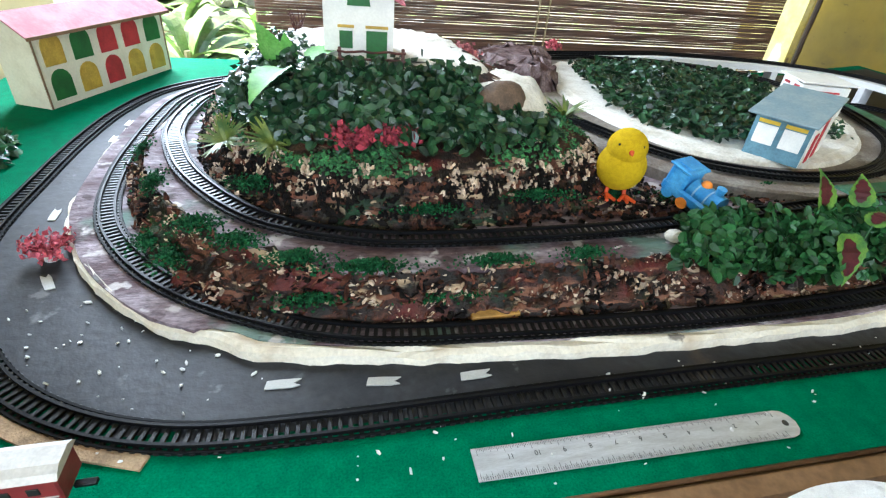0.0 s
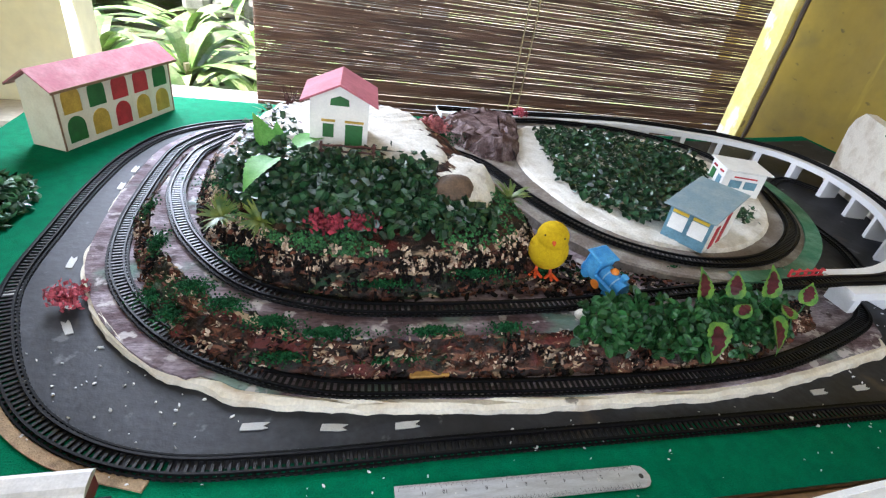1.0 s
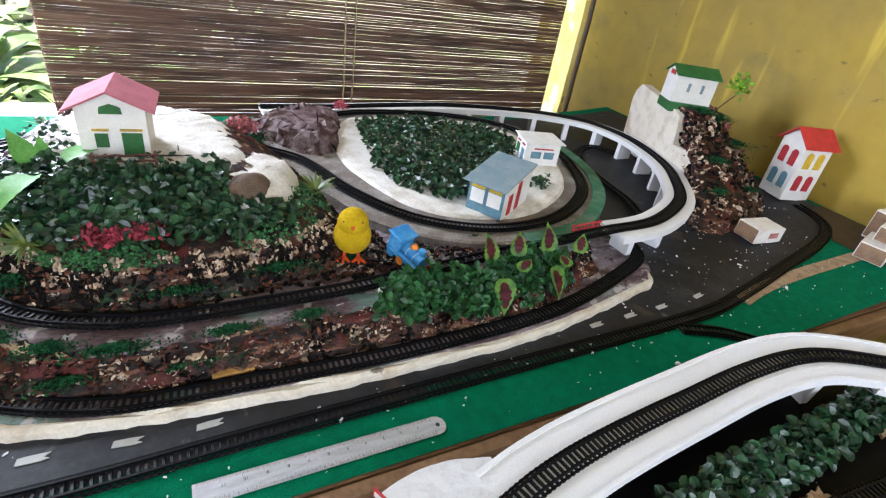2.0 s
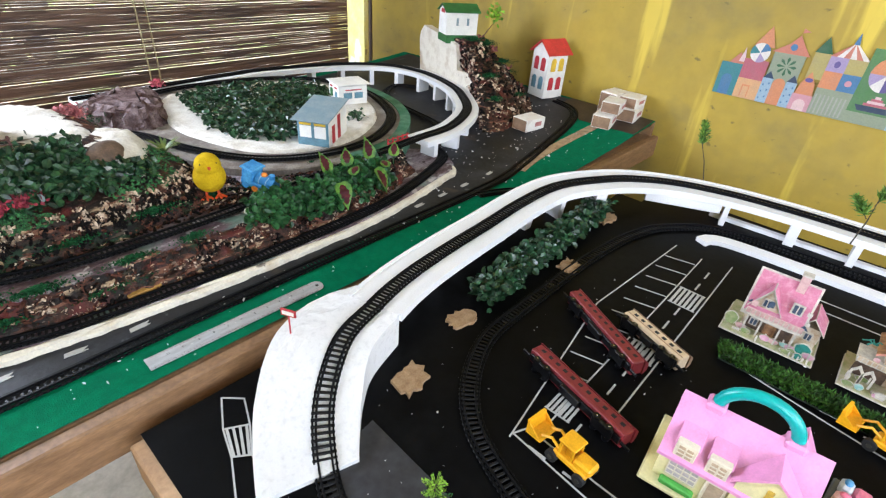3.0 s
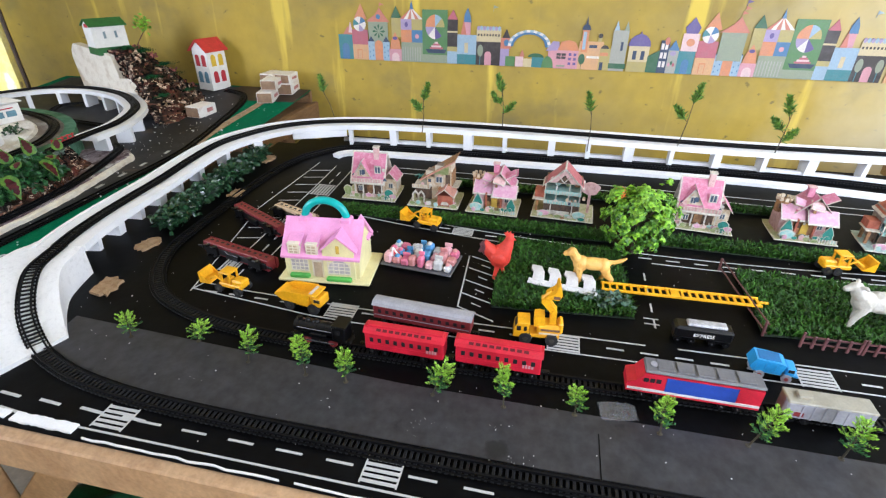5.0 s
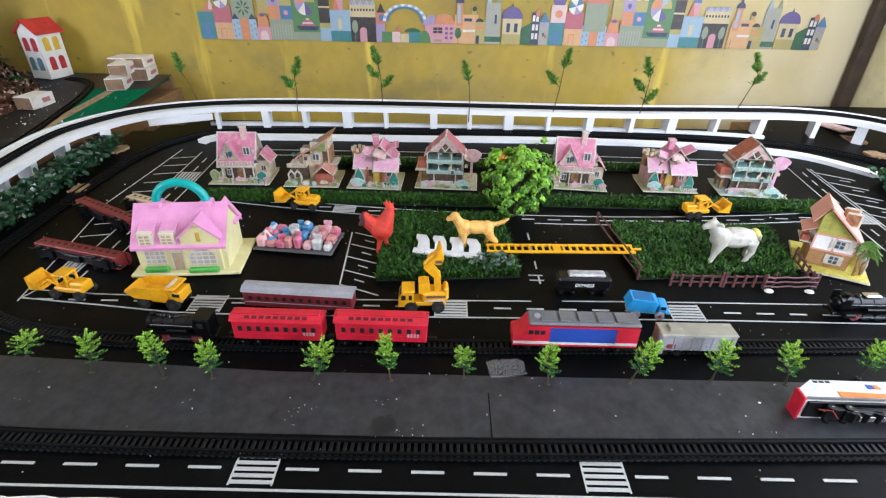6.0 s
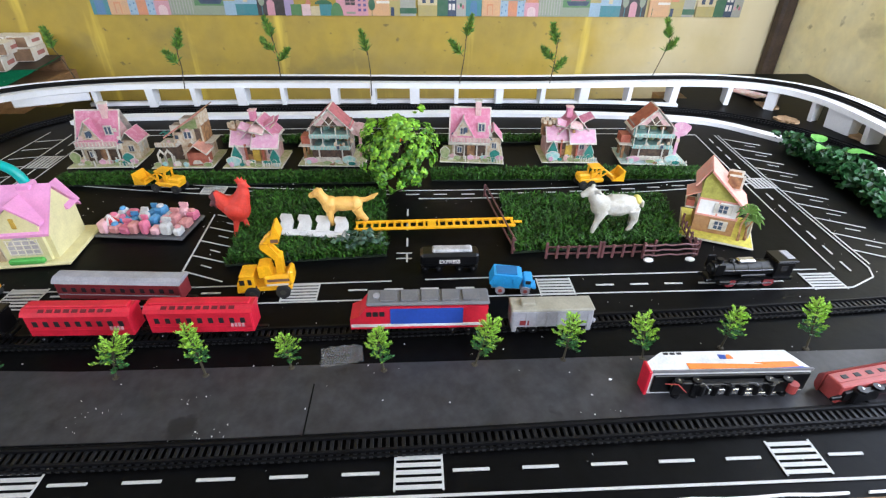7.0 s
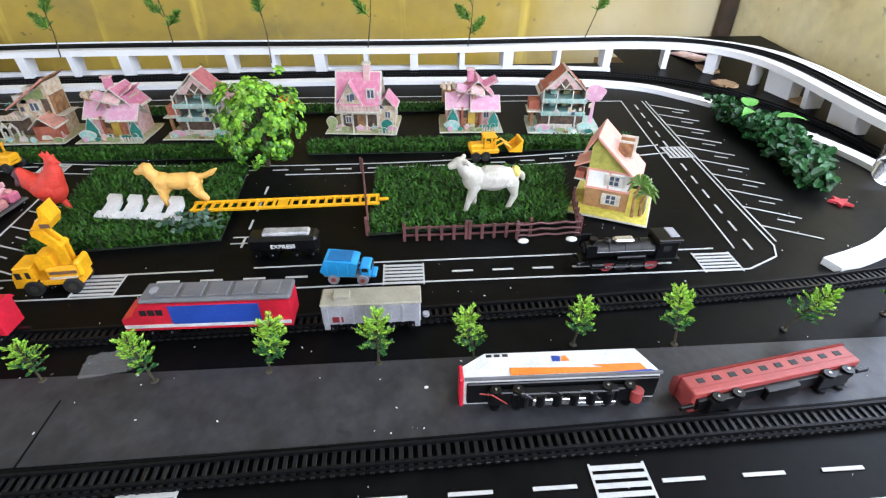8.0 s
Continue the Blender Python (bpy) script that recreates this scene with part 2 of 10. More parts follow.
        if rot is not None:
            vs = [tuple(rot @ Vector(p)) for p in vs]
        return self.add([(p[0] + c[0], p[1] + c[1], p[2] + c[2]) for p in vs], fs)

    def prism(self, poly, z0, z1, tri=False):
        """An upright prism over a plan polygon; z0, z1 numbers or functions of x, y."""
        n = len(poly)
        f0 = z0 if callable(z0) else (lambda x, y: z0)
        f1 = z1 if callable(z1) else (lambda x, y: z1)
        vs = [(x, y, f0(x, y)) for x, y in poly] + [(x, y, f1(x, y)) for x, y in poly]
        fs = [(i, (i + 1) % n, n + (i + 1) % n, n + i) for i in range(n)] + [tuple(range(n - 1, -1, -1)), tuple(range(n, 2 * n))]
        return self.add(vs, fs)

    def slab(self, poly, t, axis):
        """A card of thickness t: the outline poly in the plane across axis (x, y or z), centred on it."""
        n = len(poly)
        put = {"x": lambda a, b, d: (d, a, b), "y": lambda a, b, d: (a, d, b), "z": lambda a, b, d: (a, b, d)}[axis]
        vs = [put(a, b, -t / 2) for a, b in poly] + [put(a, b, t / 2) for a, b in poly]
        fs = [(i, (i + 1) % n, n + (i + 1) % n, n + i) for i in range(n)] + [tuple(range(n - 1, -1, -1)), tuple(range(n, 2 * n))]
        return self.add(vs, fs)

    def strip(self, pts, w, z0, z1):
        """A band of width w along the plan line pts, from height z0 to z1 (numbers or functions of x, y)."""
        l, r = offset(pts, w / 2), offset(pts, -w / 2)
        return self.between(l, r, z0, z1)

    def between(self, l, r, z0, z1):
        n = len(l)
        f0 = z0 if callable(z0) else (lambda x, y: z0)
        f1 = z1 if callable(z1) else (lambda x, y: z1)
        vs = []
        for (a, b), (c, d) in zip(l, r):
            vs += [(a, b, f0(a, b)), (a, b, f1(a, b)), (c, d, f1(c, d)), (c, d, f0(c, d))]
        fs = []
        for i in range(n - 1):
            for j in range(4):
                fs.append((4 * i + j, 4 * i + (j + 1) % 4, 4 * i + 4 + (j + 1) % 4, 4 * i + 4 + j))
        fs += [(3, 2, 1, 0), tuple(4 * n - 4 + j for j in range(4))]
        return self.add(vs, fs)

    def mesh(self, name, material, smooth=False):
        d = bpy.data.meshes.new(name)
        d.from_pydata(self.v, [], self.f)
        bm = bmesh.new()
        bm.from_mesh(d)
        bmesh.ops.recalc_face_normals(bm, faces=bm.faces)
        bm.to_mesh(d)
        bm.free()
        if smooth:
            d.polygons.foreach_set("use_smooth", [True] * len(d.polygons))
            d.set_sharp_from_angle(angle=radians(smooth if smooth > 1 else 45))
        if material:
            d.materials.append(material)
        return d


def offset(pts, d):
    """The plan line pts moved d to its left."""
    out, n = [], len(pts)
    for i in range(n):
        a, b = pts[max(i - 1, 0)], pts[min(i + 1, n - 1)]
        tx, ty = b[0] - a[0], b[1] - a[1]
        k = math.hypot(tx, ty) or 1
        out.append((pts[i][0] - ty / k * d, pts[i][1] + tx / k * d))
    return out


def curve(pts, step=0.01, close=False):
    """A smooth line through the plan points, in even steps."""
    p = [Vector(q).to_3d() if len(q) == 2 else Vector(q) for q in pts]
    n, fine = len(p), []
    for i in range(n if close else n - 1):
        if close:
            a, b, c, d = p[i - 1], p[i], p[(i + 1) % n], p[(i + 2) % n]
        else:
            a, b, c, d = p[max(i - 1, 0)], p[i], p[i + 1], p[min(i + 2, n - 1)]
        for k in range(24):
            t = k / 24
            fine.append(0.5 * (2 * b + (c - a) * t + (2 * a - 5 * b + 4 * c - d) * t * t + (3 * b - a - 3 * c + d) * t ** 3))
    fine.append(p[0] if close else p[-1])
    out, left = [fine[0]], step
    for a, b in zip(fine, fine[1:]):
        seg = (b - a).length
        while seg >= left and seg > 0:
            a = a + (b - a) * (left / seg)
            seg = (b - a).length
            out.append(a.copy())
            left = step
        left -= seg
    k = 2 if len(pts[0]) == 2 else 3
    return [tuple(q[:k]) for q in out]


def thing(name, m, label, category, group="", kind=""):
    ob = new(name)
    ob.empty_display_size = 0.02
    ob.matrix_world = m
    return tagged(ob, label, category, group, kind)


def part(name, shape, material, parent=None, label="", smooth=False, kind=""):
    """Links a shape as one mesh object under its thing."""
    ob = new(name, shape.mesh(name, material, smooth) if isinstance(shape, M) else shape)
    if parent is not None:
        ob.parent = parent
    return tagged(ob, label, kind=kind)


def whole(name, shape, material, label, category, m=None, group="", kind="", smooth=False):
    """A thing of one mesh."""
    ob = part(name, shape, material, None, "", smooth)
    if m is not None:
        ob.matrix_world = m
    return tagged(ob, label, category, group, kind)


def letters(name, text, size, m, material, parent, extrude=0.0004):
    """Raised or printed letters in the built-in font."""
    c = bpy.data.curves.new(name, "FONT")
    c.body, c.size, c.extrude, c.align_x, c.align_y = text, size, extrude, "CENTER", "CENTER"
    tmp = bpy.data.objects.new(name, c)
    d = bpy.data.meshes.new_from_object(tmp)
    bpy.data.objects.remove(tmp)
    d.materials.clear()
    d.materials.append(material)
    ob = new(name, d)
    ob.parent = parent
    ob.matrix_local = m
    return ob


def z1(x, y=0):
    """The top of the first table's board, a little warped towards the wall."""
    return 0.774 + 0.08 * max(0.0, x - 0.9) ** 2


def z2(x, y=0):
    """The top of the second table's board, which bends up towards the wall."""
    return 0.75 + 0.028 * max(0.0, x) ** 2


# ---- the room ----
def wall(name, poly, z0, z1_, material, label):
    return whole(name, M().prism(poly, z0, z1_), material, label, "wall", kind="structure")


whole("floor", M().box((-0.45, -0.28, -0.05), (4.6, 4.5, 0.1)), CONCRETE, "pale worn concrete floor under the tables", "floor", kind="structure")
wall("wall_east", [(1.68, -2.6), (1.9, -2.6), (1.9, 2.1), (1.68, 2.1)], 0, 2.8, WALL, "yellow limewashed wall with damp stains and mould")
# this window is assumed, out of view, for bluish light from the right
south = thing("wall_south", Matrix(), "pale faded yellow limewashed side wall, lightened for light, with an assumed window opening", "wall", kind="structure")
part("wall_below_window", M().box((0.125, -2.485, 0.5), (1.65, 0.23, 1.0)), PALEWALL, south)
part("wall_above_window", M().box((0.125, -2.485, 2.47), (1.65, 0.23, 0.66)), PALEWALL, south)
part("wall_pier", M().box((-1.7, -2.485, 1.4), (2.0, 0.23, 2.8)), PALEWALL, south)
part("wall_pier", M().box((1.315, -2.485, 1.4), (0.73, 0.23, 2.8)), PALEWALL, south)
north = thing("wall_north", Matrix(), "yellow wall with a wide window opening", "wall", kind="structure")
part("wall_below_window", M().box((0.4, 1.87, 0.3), (2.6, 0.22, 0.6)), WALL, north)
part("wall_pier", M().box((-1.75, 1.87, 1.4), (1.9, 0.22, 2.8)), LITWALL, north)
part("wall_above_window", M().box((0.43, 1.87, 2.45), (2.46, 0.22, 0.7)), WALL, north)
part("window_sill", M().box((0.3, 1.83, 0.62), (2.4, 0.34, 0.05), 0.006), CONCRETE, north, "rough concrete sill")
# wall and opening out of view, placed to shape the light
west = thing("wall_west", Matrix(), "unseen yellow wall with an assumed wide opening to daylight", "wall", kind="structure")
part("wall_below_opening", M().box((-1.6, -0.3, 0.4), (0.2, 4.5, 0.8)), WALL, west)
part("wall_above_opening", M().box((-1.6, -0.3, 2.68), (0.2, 4.5, 0.24)), WALL, west)
part("wall_end", M().box((-1.6, -2.42, 1.68), (0.2, 0.26, 1.76)), WALL, west)
part("wall_end", M().box((-1.6, 0.45, 1.68), (0.2, 3.0, 1.76)), WALL, west)
whole("ceiling", M().box((-0.45, -0.28, 2.85), (4.6, 4.6, 0.1)), mat("white_ceiling_paint", (0.72, 0.7, 0.64), 0.8, 0.06, 4, 0.1), "plain off-white ceiling", "ceiling", kind="structure")
whole("trim", M().box((1.655, -2.345, 1.2), (0.05, 0.05, 2.4), 0.01), DARKWOOD, "dark brown pipe chase in the corner of the yellow walls", "trim", kind="structure")
whole("trim", M().tube([(1.674, 1.752 + 0.011 * noise.noise(Vector((0, 0, (0.55 + 0.05 * q) * 7))), 0.55 + 0.05 * q) for q in range(40)], 0.009, 6), DARKWOOD, "dark cracked seam beside the window reveal", "trim", kind="structure")

# ---- the first table ----
T1 = thing("layout_table", Matrix(), "wooden table with a green felt top for the hill railway", "table")
top = M()
for i in range(24):
    xa, xb = -0.72 + i * 0.0983, -0.72 + (i + 1) * 0.0983
    for j in range(12):
        ya, yb = 0.235 + j * 0.1025, 0.235 + (j + 1) * 0.1025
        top.add([(xa, ya, z1(xa)), (xb, ya, z1(xb)), (xb, yb, z1(xb)), (xa, yb, z1(xa))], [(0, 1, 2, 3)])
part("felt", top, FELT, T1, "green felt cover")
part("tabletop", M().box((0.46, 0.85, 0.751), (2.36, 1.23, 0.034), 0.002), WOOD, T1)
part("end_board", M().box((1.632, 0.85, 0.79), (0.016, 1.23, 0.05)), WOOD, T1)
part("front_rail", M().box((0.46, 0.222, 0.735), (2.37, 0.022, 0.07), 0.003), WOOD, T1, "brown edge board")
for x in (-0.6, 1.5):
    for y in (0.32, 1.38):
        part("leg", M().box((x, y, 0.35), (0.07, 0.07, 0.7), 0.004), WOOD, T1)

# ---- the second table ----
T2 = thing("layout_table", Matrix(), "raw wooden table with a black board for the toy town", "table")
top = M()
for i in range(24):
    xa, xb = -0.03 + i * 0.05, -0.03 + (i + 1) * 0.05
    ya = 0.185 - 1.25 * max(0, xb - 0.99)
    for y0, y1 in ((ya, -0.88), (-0.88, -2.32)):
        top.add([(xa, y0, z2(xa)), (xb, y0, z2(xb)), (xb, y1, z2(xb)), (xa, y1, z2(xa))], [(0, 1, 2, 3)])
top.add([(1.17, -1.8, z2(1.17)), (1.4, -1.8, z2(1.4)), (1.4, -2.32, z2(1.4)), (1.17, -2.32, z2(1.17))], [(0, 1, 2, 3)])
part("board", top, BLACK, T2, "glossy black board")
part("tabletop", M().prism([(-0.03, 0.185), (0.97, 0.185), (1.14, 0.0), (1.16, -0.1), (1.16, -1.8), (1.4, -1.8), (1.4, -2.32), (-0.03, -2.32)][::-1], 0.719, 0.747), PLY, T2)
part("front_rail", M().box((-0.034, -1.07, 0.715), (0.024, 2.5, 0.065), 0.003), PLY, T2, "raw plywood edge board")
part("side_rail", M().box((0.47, 0.178, 0.70), (1.0, 0.024, 0.04), 0.003), PLY, T2)
for x in (0.0, 1.1):
    for y in (0.13, -1.1, -2.25):
        if x < 1 or y < 0:
            part("leg", M().box((x, y, 0.35), (0.06, 0.09, 0.7), 0.004), PLY, T2)
part("brace", M().box((0.02, 0.0, 0.5), (0.03, 0.5, 0.06), 0.003, Euler((radians(-50), 0, 0)).to_matrix()), PLY, T2)


# ---- railway tracks ----
# sleeper black made lighter than the rails for the light it reflects
SLEEP = mat("lightened_black_sleeper", (0.008, 0.008, 0.009), 0.45, 0.3, 60, 0.1, spec=0.3)
SLEEPER = M().box((0, 0, 0), (0.0038, 0.030, 0.0026), 0.0004).mesh("sleeper", SLEEP)


def track(pts, z, label, close=False, width=0.030):
    """A toy railway track along the plan line pts, at height z (a number or a function of x, y)."""
    f = z if callable(z) else (lambda x, y: z)
    ob = thing("railway_track", Matrix(), label, "railway track", "toy railway tracks")
    line = curve(pts, 0.008, close)
    n = len(line)
    near = sorted(range(n), key=lambda i: math.hypot(line[i][0] - 0.0, line[i][1] - (0.3 if line[0][1] > 0.2 else -0.9)))
    rest = M()
    for k, i in enumerate(near):
        x, y = line[i]
        p, q = line[max(i - 1, 0)], line[min(i + 1, n - 1)]
        h = math.atan2(q[1] - p[1], q[0] - p[0])
        if k < 290:
            part("sleeper", SLEEPER, None, ob).matrix_local = pose(x, y, f(x, y) + 0.0013, 0, 0, math.degrees(h))
        else:
            rest.box((x, y, f(x, y) + 0.0013), (0.0038, width, 0.0026), 0, Matrix.Rotation(h, 3, "Z"))
    if rest.v:
        part("sleeper_run", rest, SLEEP, ob, kind="stuff")
    for side in (0.0083, -0.0083):
        part("rail", M().strip(offset(line, side), 0.0026, lambda x, y: f(x, y) + 0.002, lambda x, y: f(x, y) + 0.0058), RAILTOP, ob)
    for side in (width / 2 - 0.002, 0.002 - width / 2):
        part("edge_strip", M().strip(offset(line, side), 0.0022, lambda x, y: f(x, y), lambda x, y: f(x, y) + 0.0032), RAIL, ob)
    return ob


# first table: plan lines
OUTER = [(1.57, 0.59), (1.548, 0.515), (1.5, 0.467), (1.395, 0.43), (1.218, 0.395), (1.05, 0.36), (0.921, 0.336), (0.785, 0.329), (0.671, 0.328), (0.543, 0.326), (0.3, 0.324), (0.087, 0.322), (-0.094, 0.318), (-0.21, 0.325), (-0.3, 0.36), (-0.37, 0.422), (-0.425, 0.52), (-0.458, 0.62), (-0.464, 0.764), (-0.463, 0.914), (-0.447, 1.059), (-0.4, 1.19), (-0.295, 1.282), (-0.1, 1.33), (0.2, 1.345), (0.6, 1.35)]
SECOND = [(0.905, 0.56), (0.87, 0.505), (0.776, 0.463), (0.64, 0.42), (0.515, 0.398), (0.286, 0.388), (0.071, 0.394), (-0.062, 0.405), (-0.165, 0.445), (-0.25, 0.505), (-0.312, 0.583), (-0.345, 0.66), (-0.362, 0.76), (-0.366, 0.86), (-0.364, 0.98), (-0.35, 1.09), (-0.29, 1.19), (-0.18, 1.25), (0.0, 1.27)]
THIRD = [(-0.25, 1.13), (-0.295, 1.04), (-0.303, 0.95), (-0.3, 0.85), (-0.284, 0.76), (-0.242, 0.65), (-0.16, 0.545), (-0.06, 0.497), (0.035, 0.485), (0.19, 0.487), (0.315, 0.497), (0.483, 0.518), (0.66, 0.527), (0.8, 0.533), (0.94, 0.546), (1.095, 0.618), (1.2, 0.726), (1.265, 0.825), (1.308, 0.95), (1.318, 1.06), (1.28, 1.18), (1.17, 1.264), (1.05, 1.308), (0.84, 1.345), (0.55, 1.36), (0.25, 1.355)]
LOOP = [(0.199, 1.03), (0.275, 0.94), (0.33, 0.785), (0.401, 0.668), (0.487, 0.606), (0.589, 0.582), (0.721, 0.605), (0.854, 0.695), (0.93, 0.82), (0.965, 0.95), (0.945, 1.09), (0.87, 1.19), (0.72, 1.255), (0.5, 1.265), (0.33, 1.2), (0.22, 1.11)]
UNDER = [(1.04, 0.66), (1.075, 0.74), (1.09, 0.84), (1.11, 0.95), (1.16, 1.06), (1.25, 1.1), (1.3, 1.02)]


def z_third(x, y):
    """The third track's bed: level on the terrace, lower behind the hill, rising to the bridge."""
    return 0.836 + 0.014 * min(1, max(0, (x - 0.45) / 0.35)) - 0.03 * min(1, max(0, (y - 0.75) / 0.3)) * (x < 0)


track(OUTER, lambda x, y: z1(x) + 0.001, "black plastic railway track on the road's rim")
track(SECOND, 0.7892, "black railway track on the mauve foam bed")
track(THIRD, lambda x, y: z_third(x, y) + 0.001, "black railway track round the hill and over the white bridge")
track(LOOP, 0.851, "black railway track round the white sand island", close=True)
track(UNDER, lambda x, y: z1(x) + 0.01, "black railway track under the white bridge")
track([(0.79, 0.312), (0.86, 0.281), (0.91, 0.24)], lambda x, y: z1(x) + 0.002, "black railway siding branching over the green felt")

# second table: plan lines
FRONT = [(0.3, 0.122), (0.24, 0.106), (0.196, 0.084), (0.147, 0.046), (0.11, -0.005), (0.084, -0.06), (0.06, -0.15), (0.045, -0.3), (0.04, -0.6), (0.042, -0.87), (0.049, -1.15), (0.058, -1.45), (0.069, -1.7), (0.095, -1.9), (0.17, -2.03), (0.28, -2.1)]
INNER = [(0.62, -0.005), (0.5, -0.004), (0.42, -0.01), (0.34, -0.045), (0.28, -0.1), (0.243, -0.18), (0.222, -0.27), (0.212, -0.4), (0.211, -0.6), (0.214, -0.83), (0.221, -1.1), (0.232, -1.4), (0.243, -1.6), (0.256, -1.75), (0.28, -1.88), (0.35, -2.0), (0.5, -2.07), (0.7, -2.07), (0.88, -2.0), (0.99, -1.9), (1.06, -1.75), (1.095, -1.5), (1.1, -1.1), (1.095, -0.6), (1.07, -0.2), (1.0, -0.08), (0.9, -0.03), (0.75, -0.008)]
DECK = [(0.3, 0.122), (0.36, 0.138), (0.45, 0.152), (0.6, 0.164), (0.75, 0.17), (0.87, 0.155), (0.96, 0.105), (1.035, 0.04), (1.1, -0.06), (1.142, -0.2), (1.16, -0.4), (1.163, -0.7), (1.155, -1.0), (1.15, -1.3), (1.165, -1.65), (1.165, -1.83), (1.13, -1.96), (1.05, -2.05), (0.93, -2.1), (0.75, -2.12), (0.55, -2.12), (0.4, -2.115), (0.28, -2.1)]


def z_front(x, y):
    """The front track's bed: on the board, climbing the foam ramps at both ends."""
    s = (0.75 * (x - 0.085) + 0.66 * (y + 0.02)) / 0.2 if y > -1.0 else (0.75 * (x - 0.11) + 0.66 * (-1.92 - y)) / 0.2
    s = min(1, max(0, s))
    return z2(x) + 0.003 + (0.813 - 0.755) * (3 * s * s - 2 * s ** 3)


def z_deck(x, y):
    s = min(1, max(0, (x - 0.6) / 0.5))
    return 0.814 + 0.032 * (3 * s * s - 2 * s ** 3)


def even(pts, n):
    """The plan line in n even steps."""
    l = curve(pts, 0.004)
    return [l[round(k * (len(l) - 1) / (n - 1))] for k in range(n)]


track(FRONT, z_front, "black railway track along the table's front and up the foam ramp")
track(INNER, lambda x, y: z2(x) + 0.002, "black railway loop round the toy town", close=True)
track(DECK, lambda x, y: z_deck(x, y) + 0.001, "black railway track on the white foam viaduct")

# ---- the viaduct of the second table ----
via = thing("railway_viaduct", Matrix(), "white foam railway viaduct on pillars round the toy town", "viaduct")
deck_line = curve(DECK, 0.02)
part("deck", M().between(offset(deck_line, 0.05), offset(deck_line, -0.047), lambda x, y: z_deck(x, y) - 0.0115, z_deck), FOAM, via)
for side, w in ((0.047, 0.006), (-0.0445, 0.005)):
    part("kerb", M().strip(offset(deck_line, side), w, lambda x, y: z_deck(x, y) - 0.0005, lambda x, y: z_deck(x, y) + 0.0025), FOAM, via)
GRAIN = mat("granular_foam", (0.85, 0.85, 0.85), 0.8, 0.06, 120, 1.0, col2=(0.7, 0.7, 0.7), patch=0.64)
RAMP_OUT = [(0.022, 0.0), (0.052, 0.06), (0.085, 0.11), (0.14, 0.16), (0.195, 0.188), (0.255, 0.196), (0.314, 0.182)]
RAMP_IN = [(0.138, -0.036), (0.162, -0.008), (0.198, 0.028), (0.24, 0.058), (0.314, 0.082)]
ramp = M()
rows, across = 40, 18
a_, b_ = even(RAMP_OUT, rows), even(RAMP_IN, rows)
vs = []
for k in range(rows):
    for q in range(across):
        f = q / (across - 1)
        x, y = a_[k][0] + (b_[k][0] - a_[k][0]) * f, a_[k][1] + (b_[k][1] - a_[k][1]) * f
        lump = 0.0025 * noise.noise(Vector((x, y, 0)) * 60) if abs(f - 0.5) > 0.16 else 0.0
        vs.append((x, y, max(z_front(x, y), z2(x) + 0.008) - 0.0005 + lump))
low = len(vs)
edge = [k * across for k in range(rows)] + [(rows - 1) * across + q for q in range(1, across)] + [k * across + across - 1 for k in range(rows - 2, -1, -1)] + [q for q in range(across - 2, 0, -1)]
for e in edge:
    vs.append((vs[e][0], vs[e][1], z2(vs[e][0]) - 0.001))
ramp.add(vs, [(k * across + q, k * across + q + 1, (k + 1) * across + q + 1, (k + 1) * across + q) for k in range(rows - 1) for q in range(across - 1)] + [(edge[k], edge[(k + 1) % len(edge)], low + (k + 1) % len(edge), low + k) for k in range(len(edge))])
part("ramp", ramp, GRAIN, via, "thick white granular foam ramp")
c = curve([(0.112, -1.93), (0.17, -2.03), (0.3, -2.103)], 0.01)
part("ramp", M().between(offset(c, 0.045), offset(c, -0.07), lambda x, y: z2(x) - 0.001, lambda x, y: max(z_front(x, y), z2(x) + 0.006) - 0.0005), GRAIN, via, "thick white granular foam ramp")
line5 = curve(DECK, 0.005)
for i, (x, y) in enumerate(((0.305, 0.112), (0.392, 0.13), (0.462, 0.138), (0.535, 0.145), (0.612, 0.15), (0.685, 0.15), (0.76, 0.142), (0.85, 0.118), (0.93, 0.068), (1.092, -0.157), (1.11, -0.29), (1.115, -0.402), (1.117, -0.526), (1.118, -0.638), (1.117, -0.778), (1.115, -0.883), (1.112, -0.997), (1.11, -1.112), (1.11, -1.232), (1.112, -1.354), (1.118, -1.473), (1.122, -1.605), (1.122, -1.735), (1.11, -1.885), (1.07, -1.985), (0.985, -2.045), (0.915, -2.068), (0.835, -2.08), (0.726, -2.085), (0.6, -2.085), (0.47, -2.085))):
    j = min(range(len(line5)), key=lambda k: (line5[k][0] - x) ** 2 + (line5[k][1] - y) ** 2)
    a, b = line5[max(j - 2, 0)], line5[min(j + 2, len(line5) - 1)]
    h = math.atan2(b[1] - a[1], b[0] - a[0])
    zt, zb = z_deck(x, y) - 0.01, z2(x) - 0.001
    th, wd = ((0.026, 0.05), (0.011, 0.04), (0.02, 0.045), (0.013, 0.05))[i % 4]
    if i in (26, 28):
        th, wd = 0.07, 0.04
    pl = M()
    pl.m = pose(x, y, 0, 0, 0, math.degrees(h)) @ pose(0, wd * 0.45, 0)
    pl.slab([(-wd / 2 + 0.006, zb), (wd / 2 - 0.004, zb), (wd / 2, zt), (-wd / 2, zt)], th, "x")
    part("pillar", pl, FOAM, via)
part("end_panel", M().box((1.058, -0.07, 0.822), (0.165, 0.01, 0.022), 0.002, Matrix.Rotation(radians(-64), 3, "Z")), FOAM, via)

